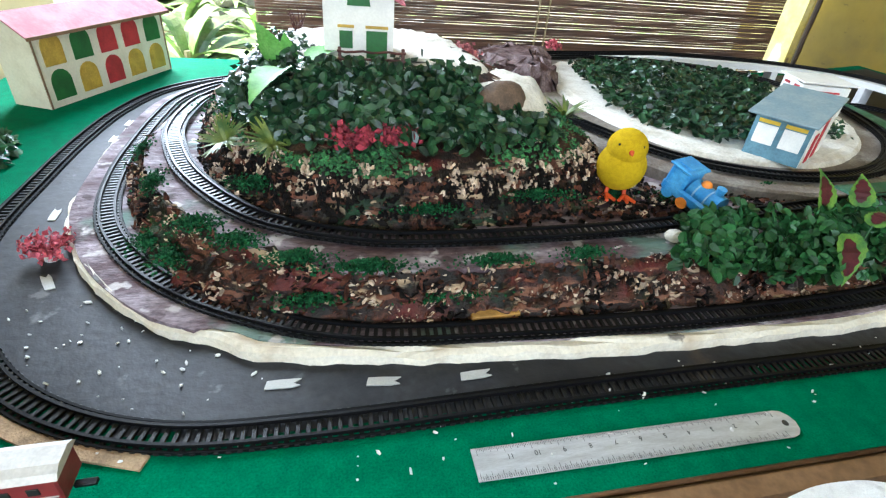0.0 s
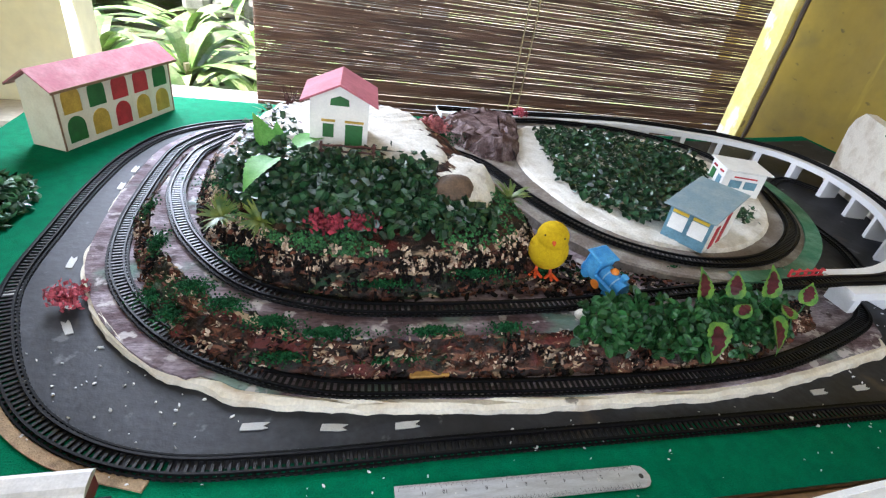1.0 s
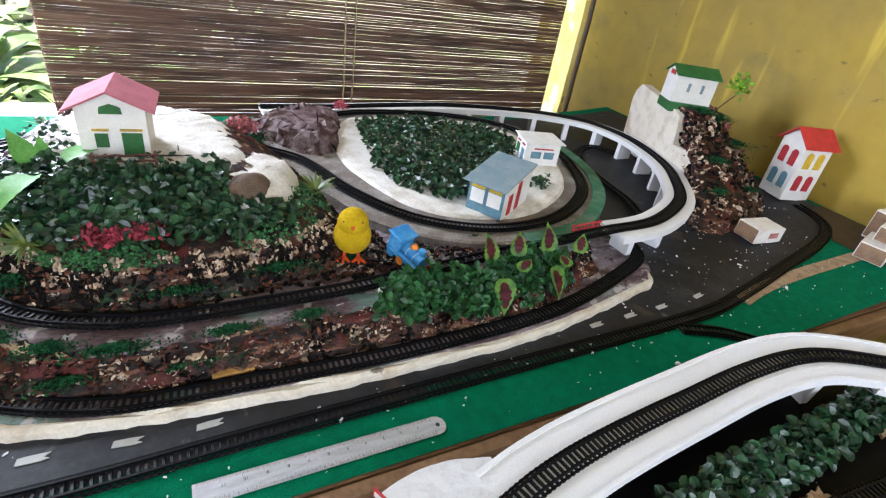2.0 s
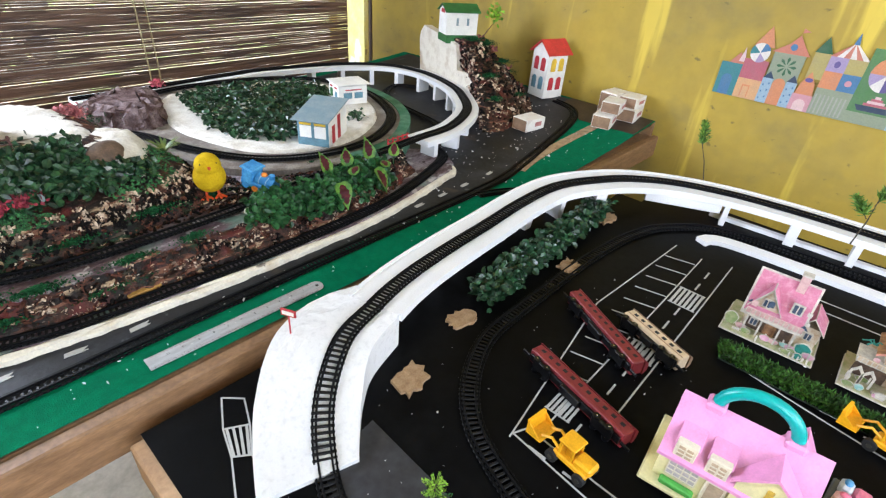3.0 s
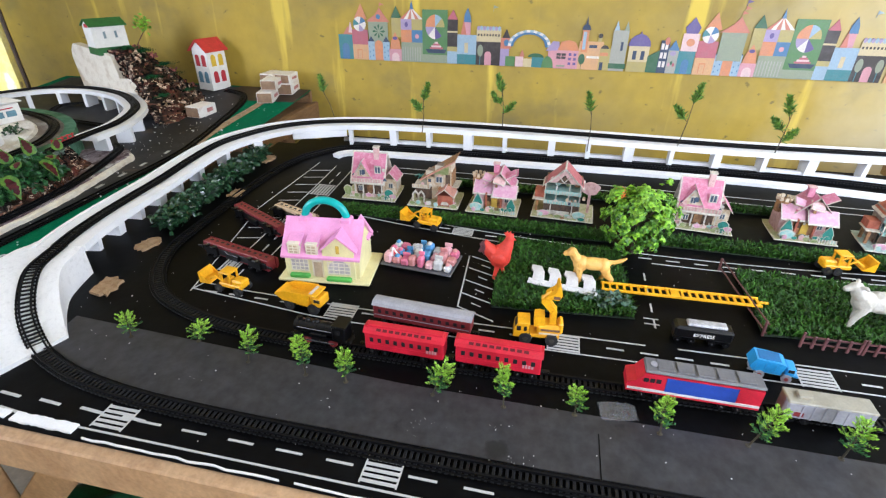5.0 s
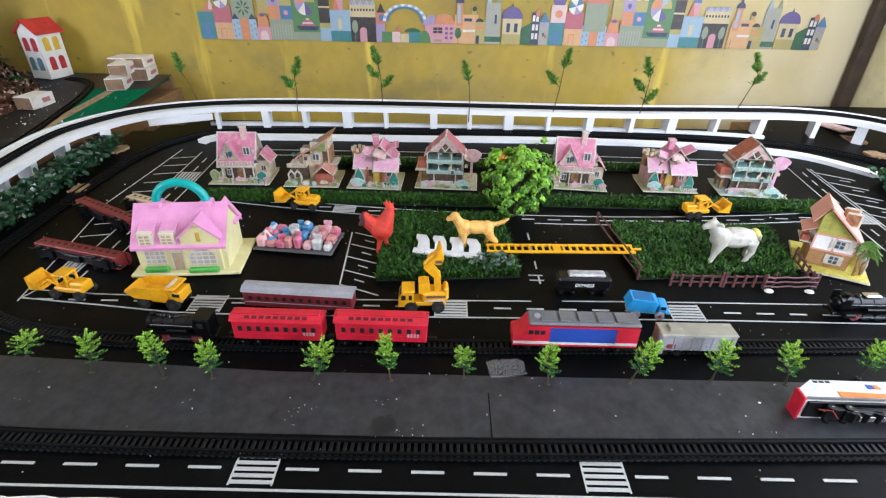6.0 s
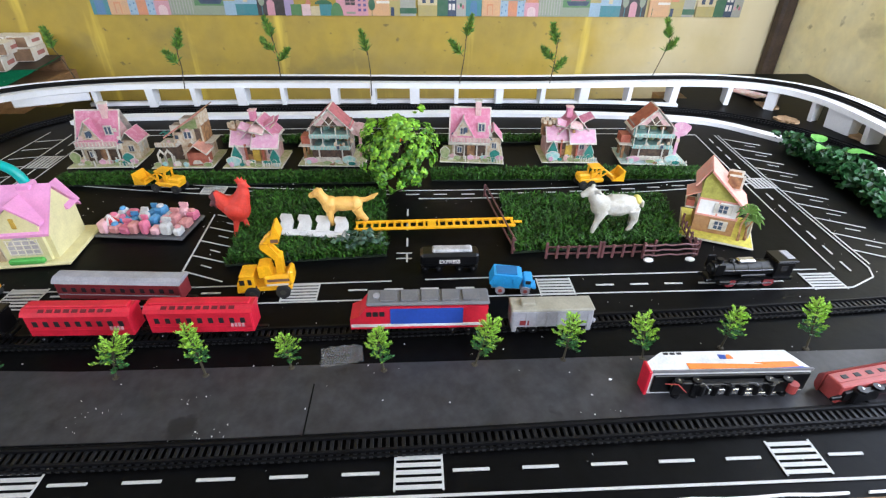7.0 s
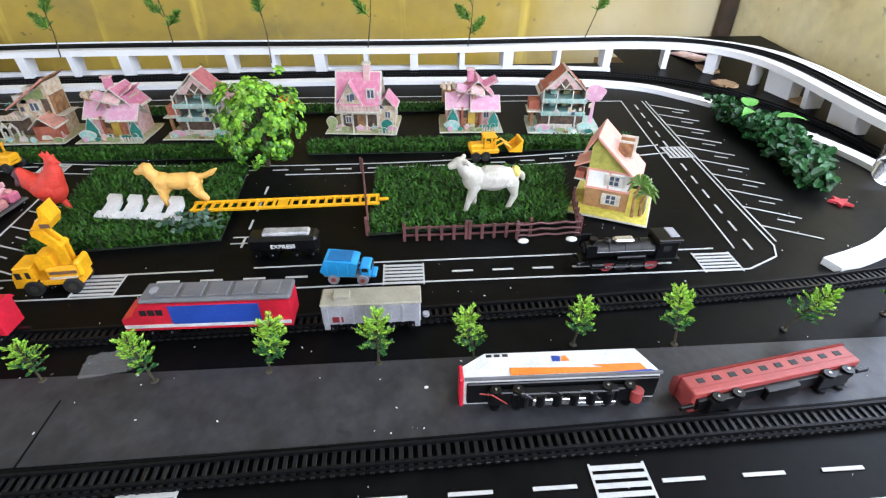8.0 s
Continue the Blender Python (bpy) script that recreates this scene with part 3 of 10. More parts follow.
# low white foam wall inside the back of the inner loop, and its outer strip
back_in = [(0.985, -0.15), (1.02, -0.19), (1.032, -0.4), (1.037, -0.7), (1.043, -1.1), (1.03, -1.45), (0.985, -1.73), (0.9, -1.85), (0.78, -1.94), (0.62, -2.01), (0.5, -2.02), (0.4, -1.95), (0.32, -1.85), (0.275, -1.73)]
for pts, w, h, pieces, lab in ((back_in, 0.026, 0.01, 7, "low white foam kerb inside the railway loop"), ([(1.128, -0.12), (1.14, -0.5), (1.145, -1.1), (1.13, -1.5), (1.1, -1.75)], 0.012, 0.009, 4, "thin white foam strip beside the railway loop")):
    fk = thing("foam_kerb", Matrix(), lab, "foam strip")
    l = curve(pts, 0.02)
    for k in range(pieces):
        a, b = k * (len(l) - 1) // pieces, (k + 1) * (len(l) - 1) // pieces
        part("foam_piece", M().strip(l[a:b + 1], w, lambda x, y: z2(x) - 0.001, lambda x, y: z2(x) + h - 0.0004 * (k % 2)), FOAM, fk)

# ---- the hill of the first table ----
def resample(poly, n):
    """The closed plan polygon in n even steps."""
    p = [Vector(q) for q in poly]
    p.append(p[0])
    seg = [(b - a).length for a, b in zip(p, p[1:])]
    tot, out = sum(seg), []
    for k in range(n):
        d = tot * k / n
        i = 0
        while d > seg[i]:
            d -= seg[i]
            i += 1
        out.append(p[i].lerp(p[i + 1], d / seg[i]))
    return out


def smooth_poly(pts, n):
    return resample([q for q in curve(pts, 0.008, True)][:-1], n)


def loft(rings, rough=0.0, freq=40.0, seed=0, cap=True):
    """A skin over closed rings [(points, z)], roughened like crumbled bark."""
    m, n = M(), len(rings[0][0])
    vs = []
    for k, (r, z) in enumerate(rings):
        for p in r:
            zz = z(p[0], p[1]) if callable(z) else z
            v = Vector((p[0], p[1], zz))
            d = noise.noise_vector(v * freq + Vector((seed, 0, 0))) * rough + noise.noise_vector(v * freq * 3.1 + Vector((0, seed, 0))) * rough * 0.45
            if k == 0:
                d.z = 0
            vs.append(tuple(v + d))
    fs = []
    for k in range(len(rings) - 1):
        for j in range(n):
            fs.append((k * n + j, k * n + (j + 1) % n, (k + 1) * n + (j + 1) % n, (k + 1) * n + j))
    if cap:
        fs.append(tuple(range((len(rings) - 1) * n, len(rings) * n)))
    return m.add(vs, fs)


def inset(ring, d):
    """A ring drawn in by d towards its inside."""
    n = len(ring)
    out = []
    for i in range(n):
        t = ring[(i + 1) % n] - ring[i - 1]
        k = t.length or 1
        out.append(Vector((ring[i].x - t.y / k * d, ring[i].y + t.x / k * d)))
    return out


def mixed(a, b, t):
    return [p.lerp(q, t) for p, q in zip(a, b)]


A_OUT = [(-0.142, 0.393), (-0.036, 0.377), (0.1, 0.366), (0.239, 0.36), (0.4, 0.36), (0.514, 0.365), (0.66, 0.388), (0.8, 0.418), (0.855, 0.44), (0.9, 0.55), (0.8, 0.65), (0.6, 0.8), (0.4, 1.2), (0.1, 1.3), (-0.15, 1.29), (-0.3, 1.23), (-0.385, 1.1), (-0.405, 0.95), (-0.405, 0.8), (-0.392, 0.67), (-0.365, 0.595), (-0.322, 0.52), (-0.253, 0.45), (-0.175, 0.41)]
ringA = smooth_poly(A_OUT, 300)
bed = thing("track_bed", Matrix(), "mauve and cream foam bed under the lower railway", "foam base", kind="structure")
part("bed_edge", loft([(ringA, 0.772), (inset(ringA, 0.001), 0.784), (inset(ringA, 0.006), 0.787)], 0.0042, 34, 1), OLDFOAM, bed)
near_in, far_in = inset(ringA, 0.013), inset(ringA, 0.004)
part("bed_top", M().prism([tuple(q if p.y > 0.45 or p.x < -0.2 else r) for p, q, r in zip(ringA, far_in, near_in)], 0.78, 0.7885), PURPLE, bed)

B_TOP = [(-0.15, 0.49), (-0.1, 0.46), (-0.06, 0.442), (-0.01, 0.438), (0.1, 0.438), (0.217, 0.442), (0.4, 0.455), (0.55, 0.472), (0.66, 0.492), (0.72, 0.51), (0.72, 0.57), (0.6, 0.66), (0.45, 0.85), (0.3, 1.1), (0.1, 1.2), (-0.1, 1.2), (-0.25, 1.15), (-0.318, 1.05), (-0.325, 0.9), (-0.322, 0.77), (-0.302, 0.683), (-0.271, 0.617), (-0.227, 0.559), (-0.186, 0.513)]
B_FOOT = [(-0.146, 0.435), (-0.09, 0.422), (-0.05, 0.415), (0.0, 0.411), (0.1, 0.409), (0.217, 0.405), (0.4, 0.404), (0.55, 0.416), (0.66, 0.45), (0.75, 0.49), (0.75, 0.58), (0.6, 0.66), (0.45, 0.85), (0.3, 1.1), (0.1, 1.22), (-0.1, 1.22), (-0.27, 1.15), (-0.335, 1.05), (-0.348, 0.9), (-0.352, 0.755), (-0.303, 0.61), (-0.266, 0.538), (-0.231, 0.488), (-0.191, 0.453)]
rt, rf = resample(B_TOP, 640), resample(B_FOOT, 640)


def z_b(x, y):
    return z_third(x, y) - 0.0025


hill = thing("hill", Matrix(), "model hill of brown painted bark with terraces", "hill", kind="structure")
part("lower_slope", loft([(mixed(rf, rt, t), (lambda t: lambda x, y: 0.786 + (z_b(x, y) - 0.786) * t)(t)) for t in [k / 14 for k in range(15)]], 0.0085, 48, 3, cap=False), ROCK, hill, smooth=60)
part("terrace", M().prism([tuple(p) for p in inset(rt, 0.0)], lambda x, y: z_b(x, y) - 0.01, z_b), PURPLE, hill)

C_FOOT = [(-0.2, 0.615), (-0.15, 0.56), (-0.107, 0.528), (-0.021, 0.505), (0.086, 0.515), (0.17, 0.53), (0.24, 0.55), (0.285, 0.6), (0.29, 0.68), (0.262, 0.8), (0.235, 0.93), (0.16, 1.03), (0.05, 1.09), (-0.08, 1.1), (-0.17, 1.05), (-0.235, 0.95), (-0.255, 0.84), (-0.24, 0.71)]
C_TOP = [(-0.12, 0.74), (-0.1, 0.70), (-0.07, 0.685), (-0.01, 0.675), (0.04, 0.675), (0.09, 0.69), (0.12, 0.7), (0.13, 0.74), (0.13, 0.78), (0.12, 0.84), (0.11, 0.9), (0.08, 0.95), (0.03, 0.98), (-0.05, 0.98), (-0.1, 0.95), (-0.14, 0.9), (-0.15, 0.84), (-0.14, 0.79)]
cf, ct = smooth_poly(C_FOOT, 360), smooth_poly(C_TOP, 360)
C_PROFILE = [(0, 0.832), (0.06, 0.845), (0.12, 0.86), (0.18, 0.876), (0.24, 0.887), (0.32, 0.893), (0.45, 0.906), (0.6, 0.92), (0.8, 0.938), (1, 0.949)]
part("upper_slope", loft([(mixed(cf, ct, t), z) for t, z in C_PROFILE], 0.007, 45, 7), ROCK, hill, smooth=60)
part("summit", loft([(inset(ct, -0.012), 0.942), (ct, 0.951), (inset(ct, 0.02), 0.955), (inset(ct, 0.05), 0.955)], 0.006, 45, 9), SAND, hill, "white sandy summit", smooth=60)
knoll = smooth_poly([(0.08, 0.62), (0.14, 0.6), (0.2, 0.64), (0.225, 0.71), (0.2, 0.78), (0.14, 0.81), (0.09, 0.76), (0.07, 0.69)], 80)
part("knoll", loft([(knoll, 0.87), (inset(knoll, 0.01), 0.918), (inset(knoll, 0.025), 0.936), (inset(knoll, 0.04), 0.942), (inset(knoll, 0.055), 0.944)], 0.007, 32, 4), SAND, hill, "cream knoll", smooth=60)

isl = smooth_poly([(0.43, 1.19), (0.36, 0.96), (0.4, 0.76), (0.47, 0.66), (0.59, 0.62), (0.7, 0.64), (0.82, 0.72), (0.895, 0.83), (0.925, 0.95), (0.91, 1.07), (0.84, 1.16), (0.72, 1.215), (0.55, 1.225)], 160)
plate = smooth_poly([(0.2, 1.12), (0.23, 0.95), (0.29, 0.78), (0.36, 0.64), (0.46, 0.565), (0.59, 0.535), (0.74, 0.56), (0.885, 0.66), (0.975, 0.8), (1.01, 0.95), (0.99, 1.11), (0.9, 1.23), (0.73, 1.305), (0.5, 1.315), (0.3, 1.25)], 160)
island = thing("raised_island", Matrix(), "raised island with a green rim and white sand inside the railway loop", "model terrain", kind="structure")
SEAGREEN = mat("sea_green_paint", (0.11, 0.22, 0.15), 0.7, 0.15, 20, 0.6, col2=(0.02, 0.12, 0.06), patch=0.45)
part("island_base", loft([(plate, 0.772), (plate, 0.845), (inset(plate, 0.004), 0.8475)], 0.002, 30, 2), mat("dun_paint", (0.16, 0.13, 0.11), 0.8, 0.25, 24, 0.8, col2=(0.3, 0.28, 0.25), patch=0.55), island, "dun painted base")
rim_ = curve([(0.6, 0.545), (0.74, 0.565), (0.88, 0.665), (0.968, 0.8), (1.0, 0.95), (0.985, 1.1)], 0.01)
part("green_rim", M().strip(rim_, 0.03, 0.771, 0.8505), SEAGREEN, island, "sea-green painted rim")
part("island_sand", loft([(isl, 0.847), (inset(isl, 0.006), 0.8535), (inset(isl, 0.02), 0.855)], 0.002, 40, 5), SAND, island, "white sand")

crag = smooth_poly([(0.2, 1.14), (0.24, 1.04), (0.31, 0.97), (0.37, 1.0), (0.4, 1.1), (0.43, 1.2), (0.36, 1.24), (0.27, 1.22)], 90)
part("crag", loft([(crag, 0.84), (inset(crag, 0.006), 0.855), (inset(crag, 0.012), 0.87), (inset(crag, 0.02), 0.879), (inset(crag, 0.03), 0.884), (inset(crag, 0.04), 0.887), (inset(crag, 0.052), 0.888)], 0.016, 62, 21), mat("mauve_brown_crag", (0.07, 0.036, 0.032), 0.6, 0.4, 40, 1.0, col2=(0.27, 0.2, 0.2), patch=0.56, spec=0.25), hill, "crumpled mauve-brown crag", smooth=30)

# bridge of the first table
br = thing("railway_bridge", Matrix(), "white foam railway bridge curving past the white cliff", "bridge")
bl = curve(THIRD[13:], 0.02)
bl = [p for p in bl if p[0] > 0.6 or p[1] > 1.0]
part("deck", M().between(offset(bl, 0.036), offset(bl, -0.036), lambda x, y: z_third(x, y) - 0.014, lambda x, y: z_third(x, y) + 0.0005), FOAM, br)
for j in range(3, len(bl) - 1, 6):
    x, y = offset(bl, 0.012)[j]
    h = math.atan2(bl[j + 1][1] - bl[j - 1][1], bl[j + 1][0] - bl[j - 1][0])
    part("pillar", M().box((x, y, 0.807), (0.016, 0.05, 0.062), 0.001, Matrix.Rotation(h, 3, "Z")), FOAM, br)

# the mountain by the wall
mt = smooth_poly([(1.245, 0.692), (1.15, 0.592), (1.2, 0.545), (1.3, 0.552), (1.4, 0.572), (1.48, 0.61), (1.54, 0.7), (1.62, 0.79), (1.66, 0.95), (1.66, 1.12), (1.55, 1.2), (1.42, 1.14), (1.385, 1.06), (1.355, 0.94), (1.312, 0.8)], 220)
mtop = smooth_poly([(1.345, 0.88), (1.345, 0.85), (1.37, 0.84), (1.4, 0.845), (1.43, 0.86), (1.45, 0.88), (1.465, 0.91), (1.47, 0.95), (1.47, 0.99), (1.46, 1.03), (1.43, 1.05), (1.41, 1.03), (1.395, 1.0), (1.375, 0.96), (1.355, 0.92)], 220)
mount = thing("mountain", Matrix(), "brown bark mountain with a cut white foam cliff", "mountain", kind="structure")


def z_mount(t):
    return 0.775 + 0.218 * t ** 0.85


def on_mount(x, y):
    """The mountain's height at a place of the plan."""
    best = min((((mt[j] + (mtop[j] - mt[j]) * (k / 20)) - Vector((x, y))).length, k / 20) for j in range(0, 220, 3) for k in range(21))
    return z_mount(best[1])


part("slope", loft([(mixed(mt, mtop, t), z_mount(t)) for t in [k / 14 for k in range(15)]], 0.011, 34, 12), ROCK, mount, smooth=60)
cliff = M()
cliff.m = pose(1.36, 1.02, 0, 0, 0, -107.8) @ pose(0, 0.02, 0)
cliff.slab([(-0.1, 0.775), (0.303, 0.775), (0.294, 0.895), (0.272, 0.912), (0.225, 0.9), (0.172, 0.896), (0.162, 0.94), (0.15, 0.975), (0.09, 0.988), (0.0, 0.994), (-0.088, 1.003), (-0.112, 0.98), (-0.122, 0.952), (-0.112, 0.87)], 0.03, "y")
part("cliff_face", cliff, OLDFOAM, mount, "cream cut foam cliff")


# ---- ground cover of the first table ----
def inside(x, y, poly):
    hit, n = False, len(poly)
    for i in range(n):
        (xa, ya), (xb, yb) = poly[i], poly[i - 1]
        if (ya > y) != (yb > y) and x < (xb - xa) * (y - ya) / (yb - ya) + xa:
            hit = not hit
    return hit


def cover(poly, f, step=0.012):
    """A thin sheet that follows the height f over a plan polygon."""
    m = M()
    xs, ys = [p[0] for p in poly], [p[1] for p in poly]
    for i in range(int((max(xs) - min(xs)) / step) + 1):
        x0 = min(xs) + i * step
        run = None
        for j in range(int((max(ys) - min(ys)) / step) + 2):
            y0 = min(ys) + j * step
            ok = inside(x0 + step / 2, y0 + step / 2, poly)
            if ok and run is None:
                run = y0
            if not ok and run is not None:
                m.add([(x0, run, f(x0)), (x0 + step, run, f(x0 + step)), (x0 + step, y0, f(x0 + step)), (x0, y0, f(x0))], [(0, 1, 2, 3)])
                run = None
    return m


outer_line = curve(OUTER, 0.02)
road_poly = outer_line + [(0.6, 1.42), (1.62, 1.42), (1.62, 0.52)]
whole("corner_board", M().prism([(1.485, 0.24), (1.634, 0.24), (1.634, 0.56), (1.575, 0.56), (1.545, 0.49), (1.47, 0.43)], z1(1.49), lambda x, y: z1(x) + 0.0016), DARKWOOD, "dark bare board at the end of the felt", "board", kind="structure")
whole("road", cover(road_poly, lambda x: z1(x) + 0.0012), ASPHALT, "dark painted road surface with dust and scuffs", "road", kind="structure")
rim = offset(curve(OUTER[13:18], 0.01), 0.021)
whole("cork_rim", M().strip(rim, 0.012, 0.773, 0.7765), mat("tan_cork", (0.42, 0.29, 0.17), 0.9, 0.2, 60, 0.8), "tan cork rim beside the railway curve", "cork strip", kind="structure")
whole("cork_rim", M().strip(curve([(1.0, 0.338), (1.1, 0.357), (1.25, 0.366), (1.46, 0.364)], 0.01), 0.03, lambda x, y: z1(x) + 0.0005, lambda x, y: z1(x) + 0.0024), mat("tan_cork", (0.4, 0.3, 0.2)), "tan cork strip beside the felt", "cork strip", kind="structure")

dash = M().prism([(-0.015, -0.0045), (0.006, -0.005), (0.014, -0.0035), (0.0085, -0.0005), (0.015, 0.004), (-0.002, 0.0045), (-0.0135, 0.004)], 0.0, 0.0012).mesh("lane_dash", WHITE)
marks1 = thing("lane_markings", Matrix(), "white tape dashes on the painted road", "road markings", kind="structure")
for x, y, h in ((-0.364, 0.531, 120), (-0.126, 0.366, 0), (-0.042, 0.358, -5), (0.04, 0.355, 3), (0.643, 0.366, 4), (0.725, 0.369, 4), (0.808, 0.372, 6), (0.917, 0.378, 10), (-0.41, 0.672, 95), (-0.419, 0.919, 90), (-0.417, 0.993, 88), (-0.455, 0.60, 20)):
    ob = part("lane_dash", dash, None, marks1)
    ob.matrix_world = pose(x, y, z1(x) + 0.0015, 0, 0, h)


# ---- scattered leaves, chips, grass ----
rng = random.Random(7)


def leaf(m, p, nrm, size, long=1.3, bend=0.25):
    """One bent leaf of six corners at p, facing nrm."""
    z = Vector(nrm).normalized()
    a = rng.uniform(0, 2 * math.pi)
    x = z.orthogonal().normalized()
    x = (Matrix.Rotation(a, 3, z) @ x)
    y = z.cross(x)
    p = Vector(p)
    l, w = size * long, size / 2
    vs = [p, p + x * l * 0.45 + y * w - z * bend * w, p + x * l * 0.45 + z * bend * w * 0.3, p + x * l * 0.45 - y * w - z * bend * w, p + x * l - z * bend * l * 0.5]
    m.add([tuple(v) for v in vs], [(0, 2, 1), (0, 3, 2), (1, 2, 4), (2, 3, 4)])


def round_leaf(m, p, nrm, size):
    """One round cupped leaf, as on box-leaf mats."""
    z = Vector(nrm).normalized()
    x = Matrix.Rotation(rng.uniform(0, 6.28), 3, z) @ z.orthogonal().normalized()
    y, p, r = z.cross(x), Vector(p), size / 2
    vs = [p] + [p + x * r * (0.9 + math.cos(a)) + y * r * 0.85 * math.sin(a) + z * r * (0.32 * abs(math.sin(a)) - 0.12 * math.cos(a)) for a in (2.5, 1.6, 0.75, 0, -0.75, -1.6, -2.5)] + [p + x * r * 0.9 - z * r * 0.12]
    m.add([tuple(v) for v in vs], [(8, 0, 7)] + [(8, k + 1, k) for k in range(7)])


def tilt(n, s):
    return Vector((n[0] + rng.gauss(0, s), n[1] + rng.gauss(0, s), n[2] + rng.gauss(0, s)))


def chip(m, p, nrm, size, wild=0.5, turn=0.0, slim=0.85):
    """One crumb of bark: a rough long flake with thickness."""
    z = tilt(nrm, wild).normalized()
    x = Matrix.Rotation(turn + rng.gauss(0, 0.35 if turn else 0.7), 3, z) @ z.cross(Vector((0, 0, 1)) if abs(z.z) < 0.9 else Vector((0, 1, 0))).normalized()
    y = z.cross(x)
    p = Vector(p)
    e = rng.uniform(0.2 * slim, slim)
    top = [p + z * size * 0.22 * rng.uniform(0.4, 1) + x * size * rng.uniform(0.6, 1.0) * math.cos(k * 1.257) + y * size * e * rng.uniform(0.5, 1.0) * math.sin(k * 1.257) for k in range(5)]
    low = [q - z * size * 0.5 for q in top]
    m.add([tuple(v) for v in top + low], [(0, 1, 2, 3, 4)] + [(k, k + 5, (k + 1) % 5 + 5, (k + 1) % 5) for k in range(5)])


LEAF = mat("dark_glossy_leaf", (0.022, 0.075, 0.028), 0.33, 0.2, 60, 0.1, spec=0.5, col2=(0.006, 0.022, 0.01), island=0.55)
LEAFMID = mat("green_leaf", (0.013, 0.056, 0.016), 0.42, 0.2, 60, 0.1, col2=(0.02, 0.085, 0.022), island=0.6, spec=0.3)
LEAFTIP = mat("bright_green_leaf", (0.22, 0.43, 0.02), 0.5, 0.15, 90, 0.1, col2=(0.12, 0.31, 0.02), island=0.45)
FLOCK = mat("green_flock", (0.018, 0.1, 0.036), 0.95, 0.3, 80, 0.9, spec=0.1, island=0.4)
GRASS = mat("artificial_grass", (0.016, 0.056, 0.006), 0.55, 0.2, 50, 0.1, col2=(0.034, 0.105, 0.011), island=0.8, spec=0.25)
CHIPW = mat("cream_bark_chip", (0.56, 0.45, 0.34), 0.8, 0.15, 120, 0.5, col2=(0.22, 0.13, 0.08), island=0.55)
CHIPB = mat("brown_bark_chip", (0.14, 0.05, 0.03), 0.75, 0.2, 120, 0.5, spec=0.2, col2=(0.04, 0.017, 0.012), island=0.5)
CHIPK = mat("black_bark_chip", (0.006, 0.0045, 0.004), 0.75, 0.2, 120, 0.5, spec=0.15, island=0.4)
PINK = mat("pink_foliage", (0.52, 0.1, 0.14), 0.8, 0.2, 60, 0.2, col2=(0.38, 0.07, 0.09), island=0.4)
WINE = mat("wine_red_foliage", (0.3, 0.028, 0.05), 0.8, 0.2, 60, 0.2, island=0.4)


def ring_point(a, b, f, lo, hi, keep=None):
    """A random place on the skin between two rings: place and outward slope."""
    while True:
        j, t = rng.randrange(len(a)), rng.uniform(lo, hi)
        p = a[j].lerp(b[j], t)
        if keep is None or keep(p):
            break
    d = (a[j] - b[j])
    d = d / (d.length or 1)
    return Vector((p.x, p.y, f(t, p))), Vector((d.x, d.y, 0.55))


def f_lower(t, p):
    return 0.786 + (z_b(p.x, p.y) - 0.786) * t


def f_upper(t, p):
    for (ta, za), (tb, zb) in zip(C_PROFILE, C_PROFILE[1:]):
        if t <= tb:
            return za + (zb - za) * (t - ta) / (tb - ta)
    return C_PROFILE[-1][1]


def f_mount(t, p):
    return z_mount(t)


front_side = lambda p: p.y < 0.72
chips = {"w": M(), "b": M(), "k": M()}
for k, n in (("w", 3000), ("b", 1300), ("k", 3000)):
    for _ in range(n):
        p, d = ring_point(rf, rt, f_lower, 0.0, 1.0, lambda p: p.y < 0.8 and p.x < 0.74)
        if (k == "w" and noise.noise(Vector((p.x * 26, p.y * 26, p.z * 60))) < 0.05) or (k == "k" and noise.noise(p * 20 + Vector((9, 0, 0))) < 0):
            continue
        chip(chips[k], p + d * 0.002, d, (0.0014 + 0.0046 * rng.random() ** 2) * (1 if k == "w" else 1.7), 0.5, 0.0, 0.7 if k == "w" else 0.35)
    for _ in range(n // 2):
        p, d = ring_point(cf, ct, f_upper, 0.0, 0.2, lambda p: p.y < 0.85)
        if k == "w" and noise.noise(p * 24) < 0.14:
            continue
        chip(chips[k], p + d * 0.003, d, 0.0015 + 0.006 * rng.random() ** 2, 0.6)
    for _ in range(n // 2):
        x, y = rng.uniform(-0.05, 0.72), rng.uniform(0.505, 0.66)
        if y < 0.513 + 0.02 * max(0, x) or x + 1.6 * (y - 0.5) > 0.82 or (0.0 < x < 0.26 and y > 0.55) or (x > 0.34 and y > 0.6):
            continue
        if k == "w" and noise.noise(Vector((x, y, 0)) * 30) < 0.1:
            continue
        chip(chips[k], (x, y, z_b(x, y) + 0.001), (0, 0, 1), 0.002 + 0.008 * rng.random() ** 2, 0.4)
    for _ in range(n // 2):
        p, d = ring_point(mt, mtop, f_mount, 0.0, 0.95, lambda p: p.x < 1.62)
        if k == "w" and noise.noise(p * 18) < 0.0:
            continue
        chip(chips[k], p + d * 0.005, d, 0.002 + 0.011 * rng.random() ** 2, 0.5)
